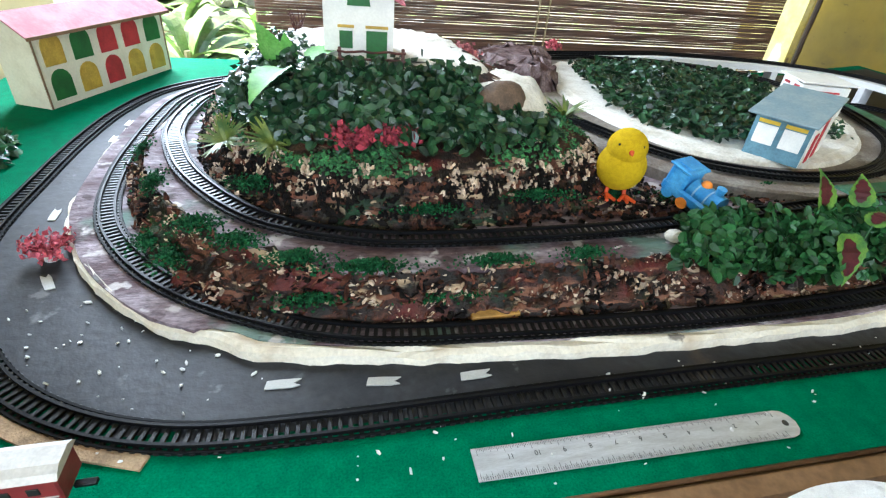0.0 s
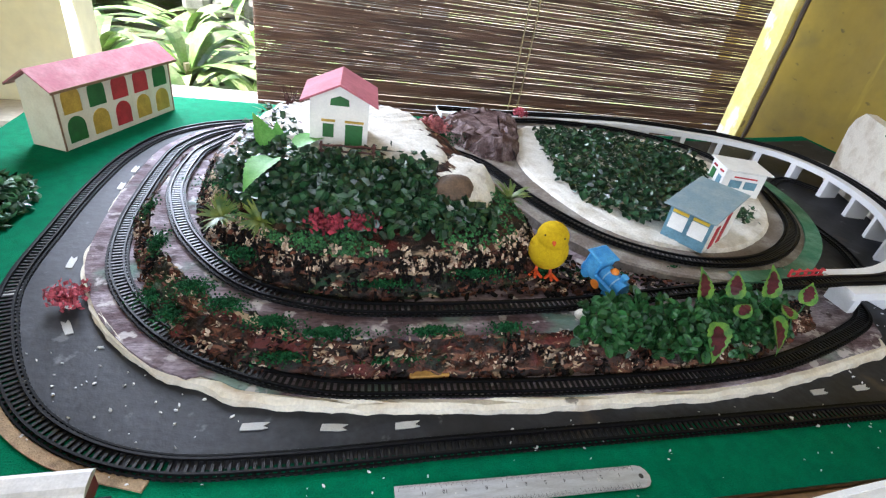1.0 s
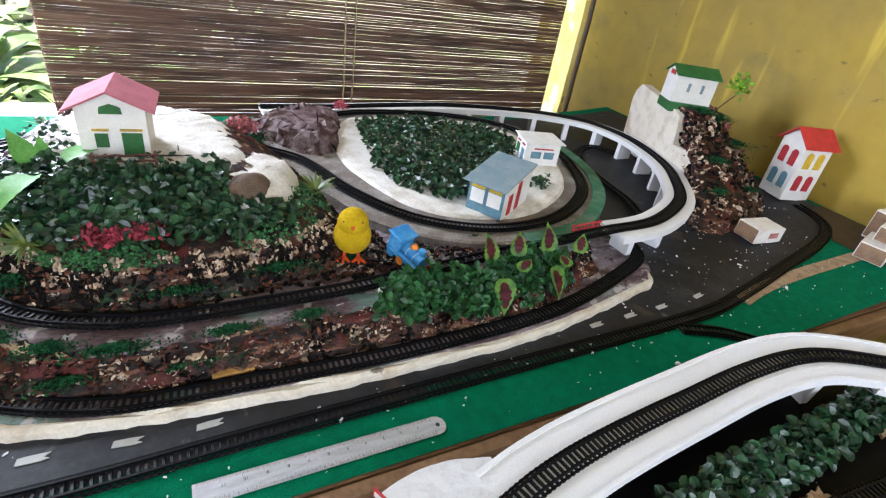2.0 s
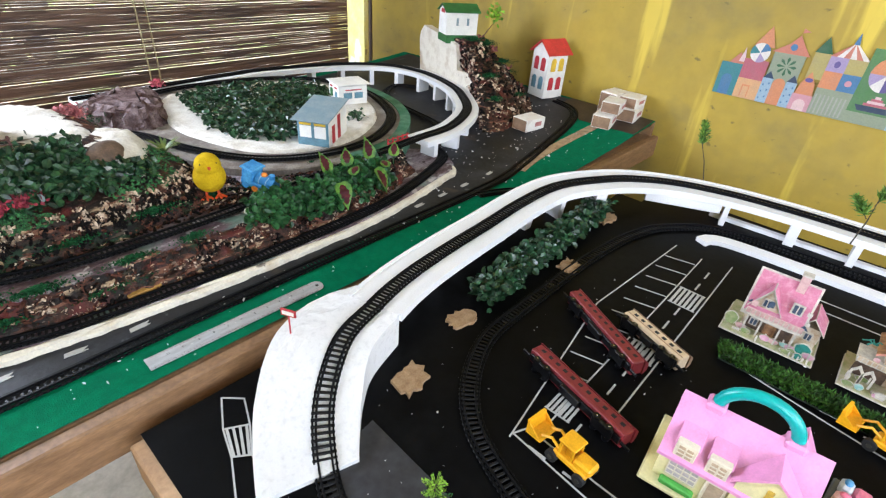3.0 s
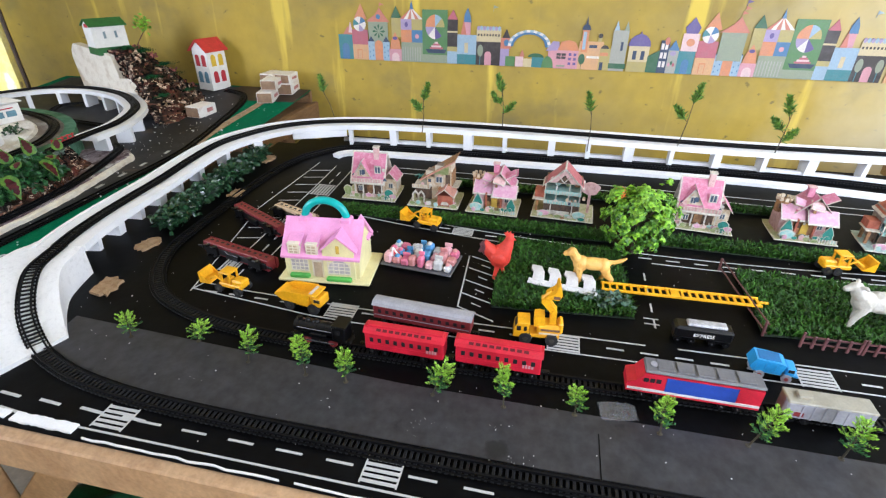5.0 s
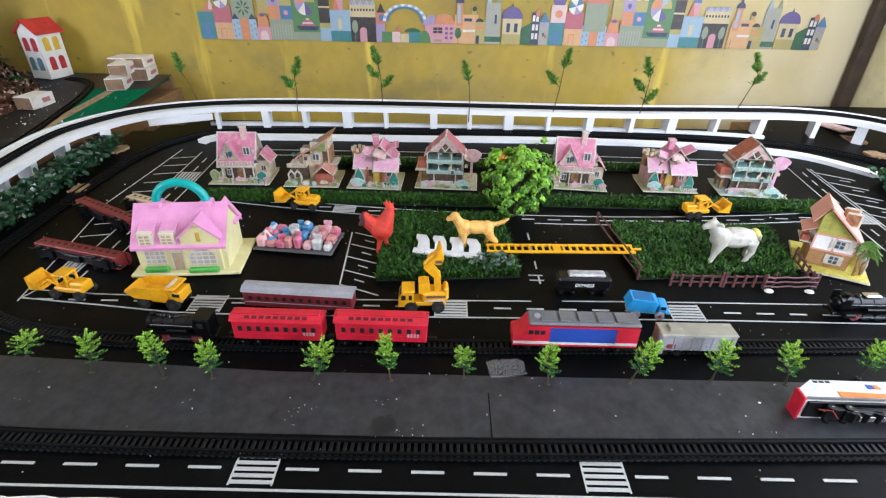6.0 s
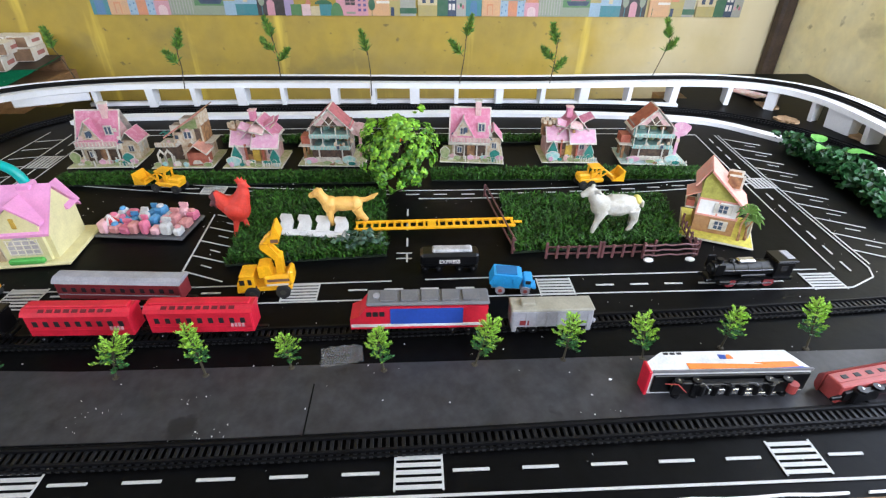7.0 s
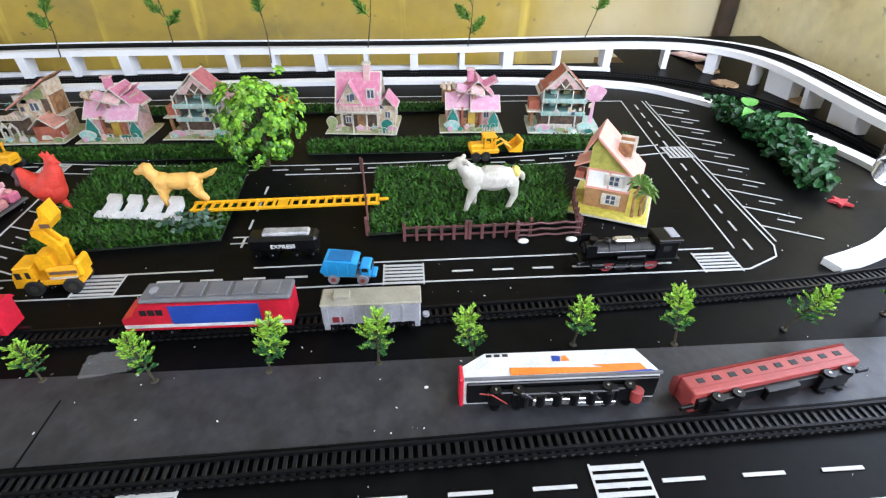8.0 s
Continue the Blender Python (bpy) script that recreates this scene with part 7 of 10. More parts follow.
def coach(name, m, L, body, roof, label, n=8, H=0.031, W=0.028, clerestory=False, bars=False):
    """A passenger coach along x, its wheels at z = 0."""
    ob = thing(name, m, label, "toy train")
    part("body", M().box((0, 0, 0.011 + H / 2), (L, W, H), 0.0012), body, ob)
    rp = [(-W / 2 - 0.001, 0), (W / 2 + 0.001, 0), (W / 2 - 0.002, 0.004), (W / 4, 0.0068), (-W / 4, 0.0068), (-W / 2 + 0.002, 0.004)]
    part("roof", flat_on(rp, L + 0.004, "x", pose(0, 0, 0.011 + H)), roof, ob)
    if clerestory:
        part("clerestory", M().box((0, 0, 0.0185 + H), (L * 0.96, W * 0.45, 0.004), 0.001), roof, ob)
    for s in (-1, 1):
        for i in range(n):
            x = -L / 2 + L * (i + 0.9) / (n + 0.8)
            part("window", M().box((x, s * W / 2, 0.011 + H * 0.62), (L / n * 0.42, 0.0012, H * 0.26), 0.0003), VOID, ob)
        part("waist_rail", M().box((0, s * W / 2, 0.011 + H * 0.33), (L * 0.98, 0.001, 0.0012)), roof if roof != body else body, ob)
    for x in (-L * 0.33, L * 0.33):
        bogie(ob, x)
    part("underframe", M().box((0, 0, 0.0095), (L * 0.96, W * 0.5, 0.004), 0.0006), BLACKP, ob)
    part("tank", M().box((0, 0, 0.006), (L * 0.2, W * 0.55, 0.007), 0.001), BLACKP, ob)
    for s in (-1, 1):
        part("coupling", M().box((s * (L / 2 + 0.006), 0, 0.009), (0.014, 0.005, 0.003), 0.0006), BLACKP, ob)
    if bars:
        for k in range(9):
            part("lettering_bar", M().box((-L * 0.32 + L * 0.08 * k, -W * 0.36, 0.0162 + H), (L * 0.055, 0.0045, 0.0008), 0, Matrix.Rotation(radians(24), 3, "X")), DARKRED, ob)
        for k in range(4):
            part("lettering_bar", M().box((L * 0.3 + L * 0.035 * k, -W / 2, 0.011 + H * 0.4), (L * 0.024, 0.0012, 0.006)), mat("pale_pink_print", (0.6, 0.3, 0.33), 0.6), ob)
    return ob


def lying(x, y, rz, w):
    """The pose of a train lying on its side, its wheels towards the camera's side."""
    return on2(x, y, w / 2 + 0.0015, rz) @ pose(0, 0, 0, -90, 0, 0)


coach("passenger_coach", on2(0.2155, -0.59, 0.008, -1), 0.124, SCARLET, SCARLET, "glossy scarlet toy coach standing on the inner track", 9, bars=True, clerestory=True)
coach("passenger_coach", on2(0.2165, -0.733, 0.008, -1), 0.126, SCARLET, SCARLET, "glossy scarlet toy coach at the end of the train", 9, bars=True, clerestory=True)
coach("passenger_coach", on2(0.293, -0.597, 0.002, -3.7), 0.168, MAROON, SILVER, "maroon toy coach with a silver-grey roof on the road", 12, H=0.026)
coach("passenger_coach", lying(0.55, -0.125, -28.5, 0.025), 0.182, MAROON, MAROON, "maroon toy coach lying on its side by the bays", 11, H=0.021, W=0.025)
coach("passenger_coach", lying(0.4, -0.168, -15, 0.025), 0.18, MAROON, MAROON, "maroon toy coach toppled on its side", 11, H=0.021, W=0.025)
coach("passenger_coach", lying(0.588, -0.197, -22, 0.026), 0.12, CREAMP, KRAFT, "cream wooden toy coach lying on its side", 7, H=0.022, W=0.024)
coach("passenger_coach", lying(0.081, -1.552, 9.4, 0.026), 0.182, RUST, RUST, "rust-red toy coach toppled beside the front track", 10, H=0.021, W=0.026)
coach("passenger_coach", pose(-0.352, 0.288, z1(0) + 0.001, 0, 0, 1), 0.2, MAROON, PALEROOF, "maroon toy coach with a pale roof on the green felt", 12, H=0.024)


def steam_loco(m, L, label, flip=1, plain=False):
    """A black steam locomotive, its chimney towards -x (flip 1)."""
    ob = thing("steam_locomotive", m, label, "toy train")
    f = -flip
    part("frame", M().box((0, 0, 0.011), (L, 0.02, 0.006), 0.001), BLACKP, ob)
    part("boiler", M().rod((f * L * 0.46, 0, 0.026), (-f * L * 0.22, 0, 0.026), 0.0105, 0.0115, 20), BLACKP, ob, smooth=40)
    part("smokebox_door", M().rod((f * L * 0.465, 0, 0.026), (f * L * 0.48, 0, 0.026), 0.008, 0.005, 16), BLACKP, ob)
    part("cab", M().box((-f * L * 0.33, 0, 0.027), (L * 0.22, 0.027, 0.028), 0.0012), BLACKP, ob)
    part("cab_roof", M().box((-f * L * 0.34, 0, 0.0425), (L * 0.25, 0.029, 0.003), 0.001), BLACKP, ob)
    part("chimney", M().rod((f * L * 0.38, 0, 0.034), (f * L * 0.38, 0, 0.042), 0.0035, 0.0045, 12), BLACKP, ob)
    if plain:
        part("roof_plate", M().box((-f * L * 0.4, 0.002, 0.0445), (L * 0.09, 0.02, 0.0015), 0.0005), SILVER, ob, "worn silver plate")
        part("boiler_cover", M().box((f * L * 0.08, 0, 0.0385), (L * 0.2, 0.011, 0.005), 0.0018), CHROME, ob, "bright chrome boiler cover")
        for s in (-1, 1):
            part("smoke_deflector", M().box((f * L * 0.42, s * 0.0125, 0.031), (L * 0.1, 0.0012, 0.018), 0.0004), BLACKP, ob)
    else:
        part("dome", M().ball((f * L * 0.1, 0, 0.037), (L * 0.06, 0.005, 0.004), 14, 8), BLACKP, ob, smooth=60)
    for s in (-1, 1):
        part("handrail", M().rod((f * L * 0.4, s * 0.0112, 0.029), (-f * L * 0.2, s * 0.0118, 0.029), 0.0005, 0.0005, 5), SILVER, ob)
        part("air_tank", M().rod((f * L * 0.16, s * 0.0125, 0.021), (-f * L * 0.12, s * 0.0125, 0.021), 0.0026, 0.0026, 10), BLACKP, ob)
        part("cab_window", M().box((-f * L * 0.32, s * 0.0137, 0.032), (L * 0.08, 0.0006, 0.008)), VOID, ob)
        part("buffer", M().rod((f * L * 0.5, s * 0.008, 0.011), (f * L * 0.53, s * 0.008, 0.011), 0.0025, 0.003, 10), BLACKP, ob)
    for k in range(4):
        part("boiler_band", M().rod((f * L * (0.4 - 0.16 * k), 0, 0.026), (f * L * (0.4 - 0.16 * k) + 0.0012, 0, 0.026), 0.0118, 0.0118, 20), BLACKP, ob)
    part("sand_dome", M().ball((f * L * 0.24, 0, 0.037), 0.0045, 10, 6), BLACKP, ob, smooth=60)
    for s in (-1, 1):
        part("running_board", M().box((0, s * 0.0125, 0.0165), (L * 0.9, 0.006, 0.0015)), BLACKP, ob)
        for k in range(4):
            part("driving_wheel", M().rod((L * (-0.24 + 0.15 * k), s * 0.0085, 0.0075), (L * (-0.24 + 0.15 * k), s * 0.0115, 0.0075), 0.0075, 0.0075, 18), MAROON if k % 3 == 0 else BLACKP, ob)
        part("side_rod", M().box((-L * 0.01, s * 0.0125, 0.007), (L * 0.5, 0.0012, 0.002)), CHROME, ob)
        part("cylinder", M().rod((f * L * 0.4, s * 0.0115, 0.011), (f * L * 0.28, s * 0.0115, 0.011), 0.005, 0.005, 12), BLACKP, ob)
    return ob


steam_loco(on2(0.217, -0.452, 0.008, -2), 0.1, "black toy steam locomotive heading the scarlet coaches")
steam_loco(on2(0.305, -1.487, 0.002, 1) @ Matrix.Diagonal((1.12, 1.1, 1.02, 1)), 0.115, "black toy steam locomotive with a chrome dome on the road", plain=True)
te = thing("coal_tender", on2(0.357, -1.047, 0.002, 0), "black toy tender with white lettering standing by the road", "toy train")
part("body", M().box((0, 0, 0.021), (0.088, 0.028, 0.022), 0.004), BLACKP, te)
part("silver_load", M().box((0.004, 0.0, 0.0335), (0.06, 0.016, 0.006), 0.002), mat("silver_foil", (0.6, 0.6, 0.62), 0.4, 0.2, 80, 0.8, metal=0.5), te, "silver foil load")
for x in (-0.026, 0.026):
    bogie(te, x)
letters("lettering", "EXPRESS", 0.0085, pose(0, -0.0142, 0.0195, 90, 0, 0), WHITEPAPER, te)

am = thing("diesel_locomotive", on2(0.216, -1.0, 0.008, -0.5) @ Matrix.Diagonal((0.95, 1.1, 1.1, 1)), "red and blue toy diesel locomotive with a grey roof", "toy train")
prof = [(-0.09, 0.0), (0.09, 0.0), (0.09, 0.03), (-0.068, 0.03), (-0.078, 0.018), (-0.09, 0.014)]
part("body", flat_on(prof, 0.03, "y", pose(0, 0, 0.011)), SCARLET, am)
for s in (-1, 1):
    part("blue_panel", M().box((0.01, s * 0.0152, 0.0285), (0.095, 0.001, 0.0225)), NAVY, am, "royal blue side panel")
    part("white_stripe", M().box((0.0, s * 0.0156, 0.0165), (0.178, 0.001, 0.0035)), WHITEP, am)
    for k in range(3):
        part("window", M().box((-0.065 + 0.0085 * k, s * 0.0153, 0.0325), (0.0065, 0.0012, 0.006)), VOID, am)
part("roof", M().box((0.012, 0, 0.0435), (0.16, 0.028, 0.005), 0.002), GREYP, am, "mid-grey roof")
for k in range(5):
    part("roof_hatch", M().box((-0.04 + 0.027 * k, 0, 0.0468), (0.022, 0.02, 0.0022), 0.0006), GREYP, am)
part("roof_fan", M().rod((-0.055, 0, 0.0455), (-0.055, 0, 0.0475), 0.005, 0.005, 16), SILVER, am)
for x in (-0.055, 0.055):
    bogie(am, x)
wg = thing("goods_wagon", on2(0.212, -1.168, 0.006, 0) @ Matrix.Scale(0.96, 4), "grey toy goods wagon with a tan roof coupled behind", "toy train")
part("body", M().box((0, 0, 0.025), (0.108, 0.028, 0.026), 0.001), SILVER, wg)
part("roof", M().box((0, 0, 0.0395), (0.11, 0.03, 0.004), 0.0015), paint("tan_grey_plastic", (0.3, 0.28, 0.22), 0.5), wg)
part("roof_box", M().box((-0.032, 0, 0.0435), (0.018, 0.014, 0.006), 0.001), paint("tan_grey_plastic", (0.3, 0.28, 0.22)), wg)
for k in range(8):
    part("rib", M().box((-0.048 + 0.0137 * k, -0.0145, 0.025), (0.002, 0.0015, 0.024)), SILVER, wg)
for k in (0.05, -0.05):
    part("end_post", M().box((k, 0, 0.022), (0.006, 0.03, 0.034), 0.001), SILVER, wg)
part("window", M().box((-0.037, -0.0145, 0.02), (0.012, 0.001, 0.007)), MAROON, wg)
part("coupling", M().rod((0.06, 0, 0.0085), (0.06, 0, 0.012), 0.004, 0.004, 12), SILVER, wg)
for x in (-0.034, 0.034):
    bogie(wg, x)

kl = thing("diesel_locomotive", lying(0.086, -1.347, -0.8, 0.034) @ Matrix.Diagonal((0.97, 1, 0.95, 1)), "white and orange toy diesel locomotive lying on its side", "toy train")
kp = [(-0.095, 0.0), (0.092, 0.0), (0.078, 0.032), (-0.072, 0.032), (-0.095, 0.016)]
part("body", flat_on(kp, 0.034, "y", pose(0, 0, 0.014)), WHITEP, kl)
part("orange_stripe", flat_on([(-0.05, 0.003), (0.08, 0.003), (0.076, 0.012), (0.03, 0.012), (0.045, 0.008), (-0.05, 0.012)], 0.001, "y", pose(0, -0.0174, 0.014)), ORANGEP, kl, "orange side stripe")
part("blue_stripe", flat_on([(0.045, 0.001), (0.088, 0.001), (0.082, 0.0035)], 0.001, "y", pose(0, -0.0176, 0.014)), NAVY, kl)
part("emblem", flat_on([(-0.007, 0), (0.0, 0), (0.001, 0.006), (-0.007, 0.007)], 0.001, "y", pose(0, -0.0174, 0.0325)), NAVY, kl, "plain blue emblem shape")
part("emblem", flat_on([(0.001, 0), (0.009, 0), (0.007, 0.0065), (0.003, 0.0065)], 0.001, "y", pose(0, -0.0174, 0.0325)), ORANGEP, kl, "plain orange emblem shape")
for k in range(3):
    part("window", M().box((-0.068 + 0.008 * k, -0.0172, 0.0425), (0.0055, 0.0012, 0.003)), VOID, kl)
part("cab_front", M().box((-0.0965, 0, 0.022), (0.004, 0.036, 0.02), 0.001), SCARLET, kl, "scarlet cab front")
part("chassis", M().box((0, 0, 0.0125), (0.183, 0.026, 0.003), 0.001), BLACKP, kl)
part("sole_bar", M().box((0, -0.0165, 0.0145), (0.188, 0.003, 0.0022)), GREYP, kl)
part("gear_case", M().box((0.0, 0, 0.0055), (0.1, 0.018, 0.009), 0.001), BLACKP, kl)
part("motor_plate", M().box((-0.006, 0.002, 0.0005), (0.05, 0.008, 0.002), 0.0006), CHROME, kl, "bright metal motor plate")
for x in (-0.055, 0.05):
    bogie(kl, x)
for k in range(6):
    part("gear_wheel", M().rod((-0.04 + 0.016 * k, -0.008, 0.003), (-0.04 + 0.016 * k, 0.006, 0.003), 0.0058, 0.0058, 14), BLACKP, kl)
for k in range(4):
    part("wire", M().tube([(-0.08 + 0.03 * k, -0.006, 0.006), (-0.07 + 0.03 * k, -0.012, -0.001), (-0.055 + 0.03 * k, 0.004, 0.002)], 0.0008, 5), (RUST, CHROME, BLACKP, GREYP)[k], kl)
part("pickup_plate", M().box((0.03, 0.006, -0.0002), (0.036, 0.005, 0.0015), 0.0004), CHROME, kl, "bright metal pickup plate")
for k in range(2):
    part("lamp_contact", M().ball((-0.072 + 0.005 * k, -0.004, 0.0065), 0.0016, 8, 6), mat("brass_contact", (0.8, 0.5, 0.2), 0.25, metal=0.9), kl)
part("gear", M().rod((0.068, -0.006, 0.003), (0.068, 0.006, 0.003), 0.006, 0.006, 14), RUST, kl)

# ---- yellow works vehicles and the blue truck ----
YELT = paint("yellow_toy_plastic", (0.82, 0.4, 0.005), 0.4)
TYRE = mat("black_rubber", (0.01, 0.01, 0.01), 0.7, 0.1, 60, 0.2)


def wheels(ob, xs, w, r):
    for x in xs:
        for s in (-1, 1):
            wv = part("wheel", M().rod((x, s * (w / 2 - 0.008), r), (x, s * w / 2, r), r, r, 18), TYRE, ob)
            part("hub", M().rod((x, s * w / 2 - s * 0.001, r), (x, s * (w / 2 + 0.0008), r), r * 0.45, r * 0.4, 10), mat("dull_black_hub", (0.03, 0.027, 0.02), 0.5, 0.1, 60, 0.1), wv)


def loader(m, label, f=1):
    """A toy wheel loader; its bucket towards -x when f is 1."""
    ob = thing("wheel_loader", m, label, "toy vehicle", "yellow works vehicles")
    part("chassis", M().box((f * 0.012, 0, 0.015), (0.05, 0.026, 0.009), 0.002), YELT, ob)
    part("bonnet", M().box((f * 0.027, 0, 0.0225), (0.026, 0.022, 0.013), 0.003), YELT, ob)
    for dx in (-0.009, 0.009):
        for s in (-1, 1):
            part("cab_post", M().box((f * 0.004 + dx, s * 0.01, 0.03), (0.003, 0.003, 0.022)), YELT, ob)
    part("cab_roof", M().box((f * 0.004, 0, 0.0415), (0.025, 0.026, 0.003), 0.001), YELT, ob)
    for s in (-1, 1):
        part("lift_arm", M().tube([(-f * 0.005, s * 0.009, 0.022), (-f * 0.02, s * 0.009, 0.03), (-f * 0.034, s * 0.009, 0.02)], 0.002, 6), YELT, ob)
    bk = [(-0.012, -0.008), (0.01, -0.01), (0.013, 0.012), (0.009, 0.012), (0.006, -0.004), (-0.01, -0.004)]
    part("bucket", flat_on([(-f * a, b) for a, b in bk], 0.032, "y", pose(-f * 0.042, 0, 0.022)), YELT, ob)
    for s in (-1, 1):
        part("bucket_side", flat_on([(-f * -0.012, -0.008), (-f * 0.012, -0.01), (-f * 0.012, 0.011)], 0.002, "y", pose(-f * 0.042, s * 0.0155, 0.022)), YELT, ob)
    part("seat", M().box((f * 0.006, 0, 0.024), (0.01, 0.012, 0.009), 0.001), YELT, ob)
    wheels(ob, (-0.012, f * 0.03), 0.034, 0.0082)
    return ob


loader(on2(0.322, -0.215, 0.001, -8), "yellow toy wheel loader at the end of the road")
loader(on2(0.636, -0.512, 0.002, -12), "yellow toy wheel loader before the grass hedge")
loader(on2(0.632, -1.358, 0.002, 6), "yellow toy wheel loader behind the sheep", -1)
dt = thing("dump_truck", on2(0.303, -0.378, 0.001, -8), "yellow toy dump truck on the road", "toy vehicle", "yellow works vehicles")
part("chassis", M().box((0, 0, 0.013), (0.07, 0.026, 0.007), 0.001), YELT, dt)
part("cab", M().box((0.03, 0, 0.024), (0.022, 0.03, 0.018), 0.002), YELT, dt)
part("cab_window", M().box((0.034, 0, 0.028), (0.012, 0.031, 0.007), 0.001), VOID, dt)
part("dump_body", flat_on([(-0.05, 0.024), (-0.035, 0.014), (0.018, 0.014), (0.022, 0.035), (0.018, 0.035), (0.014, 0.019), (-0.033, 0.019), (-0.048, 0.028)], 0.036, "y", pose(0, 0, 0.003)), YELT, dt)
for s in (-1, 1):
    part("body_side", flat_on([(-0.048, 0.026), (-0.035, 0.015), (0.018, 0.015), (0.02, 0.038), (-0.03, 0.034)], 0.002, "y", pose(0, s * 0.0175, 0.003)), YELT, dt)
part("canopy", M().box((0.026, 0, 0.0385), (0.018, 0.036, 0.003), 0.001), YELT, dt)
part("printed_bar", M().box((0.022, 0, 0.0403), (0.006, 0.026, 0.0006)), mat("pale_print", (0.6, 0.5, 0.4), 0.6), dt)
wheels(dt, (-0.022, 0.026), 0.036, 0.0105)
cn = thing("digger_truck", on2(0.306, -0.785, 0.001, 4), "yellow toy digger with its arm raised on the road", "toy vehicle", "yellow works vehicles")
part("chassis", M().box((0, 0, 0.014), (0.072, 0.024, 0.007), 0.001), YELT, cn)
part("cab", flat_on([(-0.038, 0.011), (-0.013, 0.011), (-0.013, 0.037), (-0.031, 0.037), (-0.036, 0.027)], 0.028, "y", pose(0, 0, 0)), YELT, cn)
part("cab_roof", M().box((-0.022, 0, 0.038), (0.02, 0.03, 0.003), 0.001), YELT, cn)
for x, w in ((-0.0295, 0.007), (-0.019, 0.005)):
    part("cab_window", M().box((x, 0, 0.028), (w, 0.0288, 0.009), 0.0005), VOID, cn)
part("windscreen", M().box((-0.0335, 0, 0.032), (0.001, 0.02, 0.008), 0, Matrix.Rotation(radians(27), 3, "Y")), VOID, cn)
part("housing", M().box((0.018, 0, 0.027), (0.038, 0.028, 0.018), 0.004), YELT, cn)
part("counterweight", M().box((0.036, 0, 0.031), (0.008, 0.026, 0.022), 0.003), YELT, cn)
part("hopper", flat_on([(-0.006, 0.032), (0.012, 0.034), (0.01, 0.05), (0.002, 0.052), (-0.006, 0.05)], 0.022, "y", pose(0, 0, 0)), YELT, cn)
part("printed_bar", M().box((0.02, -0.0143, 0.029), (0.03, 0.0006, 0.004)), mat("brown_print", (0.16, 0.08, 0.05), 0.6), cn)
part("printed_bar", M().box((0.018, -0.0143, 0.022), (0.03, 0.0006, 0.003)), mat("pale_print", (0.6, 0.5, 0.4)), cn)
for y_ in (-0.005, 0.005):
    part("boom", flat_on([(0.018, 0.034), (0.028, 0.034), (0.028, 0.06), (0.012, 0.084), (0.002, 0.082), (0.002, 0.076), (0.018, 0.058)], 0.004, "y", pose(0, y_, 0)), YELT, cn)
part("boom_pin", M().rod((0.024, -0.009, 0.06), (0.024, 0.009, 0.06), 0.004, 0.004, 10), YELT, cn)
part("arm", M().tube([(0.005, 0, 0.079), (0.012, 0, 0.09), (0.018, 0, 0.096)], [0.0045, 0.004, 0.003], 8), YELT, cn, smooth=50)
part("bucket", flat_on([(0.008, 0.088), (0.028, 0.086), (0.032, 0.096), (0.027, 0.114), (0.024, 0.112), (0.022, 0.1)], 0.024, "y", pose(0.0, 0, 0)), YELT, cn)
part("bucket_print", M().box((0.024, -0.0123, 0.091), (0.01, 0.0006, 0.005)), mat("brown_print", (0.16, 0.08, 0.05)), cn)
wheels(cn, (-0.018, 0.024), 0.034, 0.01)
bt2 = thing("toy_truck", on2(0.301, -1.133, 0.001, -6) @ Matrix.Scale(1.05, 4), "small bright blue toy truck on the road", "toy vehicle")
SKY = paint("sky_blue_plastic", (0.03, 0.3, 0.62))
part("tipper_body", flat_on([(-0.026, 0.006), (-0.02, 0), (0.014, 0), (0.018, 0.017), (0.013, 0.019), (-0.02, 0.021)], 0.026, "y", pose(-0.004, 0, 0.011)), SKY, bt2)
part("load_floor", M().box((-0.007, 0, 0.0315), (0.028, 0.02, 0.002), 0.0005), paint("deep_blue_plastic", (0.01, 0.14, 0.36)), bt2)
for k in range(3):
    part("body_rib", M().box((-0.022 + 0.012 * k, -0.0134, 0.02), (0.0022, 0.0014, 0.014)), SKY, bt2)
part("cab", M().box((0.022, 0, 0.017), (0.013, 0.023, 0.014), 0.002), SKY, bt2)
part("windscreen", M().box((0.0288, 0, 0.02), (0.0008, 0.017, 0.005)), VOID, bt2)
part("side_window", M().box((0.022, -0.0117, 0.02), (0.007, 0.0008, 0.005)), VOID, bt2)
part("bumper", M().box((0.031, 0, 0.0095), (0.006, 0.018, 0.004), 0.001), SKY, bt2)
part("chassis", M().box((0, 0, 0.0085), (0.054, 0.016, 0.004)), SILVER, bt2)
for x in (-0.015, 0.019):
    for s in (-1, 1):
        wv = part("wheel", M().rod((x, s * 0.0095, 0.0065), (x, s * 0.0138, 0.0065), 0.0065, 0.0065, 16), SILVER, bt2)
        part("hub", M().rod((x, s * 0.0136, 0.0065), (x, s * 0.0144, 0.0065), 0.003, 0.0028, 10), RUST, wv)
ot = M().ball((0, 0, 0.02), (0.018, 0.016, 0.02), 14, 10)
whole("orange_toy", ot, ORANGEP, "small rounded orange toy behind the leafy tree", "toy", on2(0.865, -0.957), smooth=60)

# ---- toy figures ----
def limb(m, pts, r, n=12):
    m.tube(pts, r, n)
    m.ball(pts[-1], r[-1], n, 6)
    return m


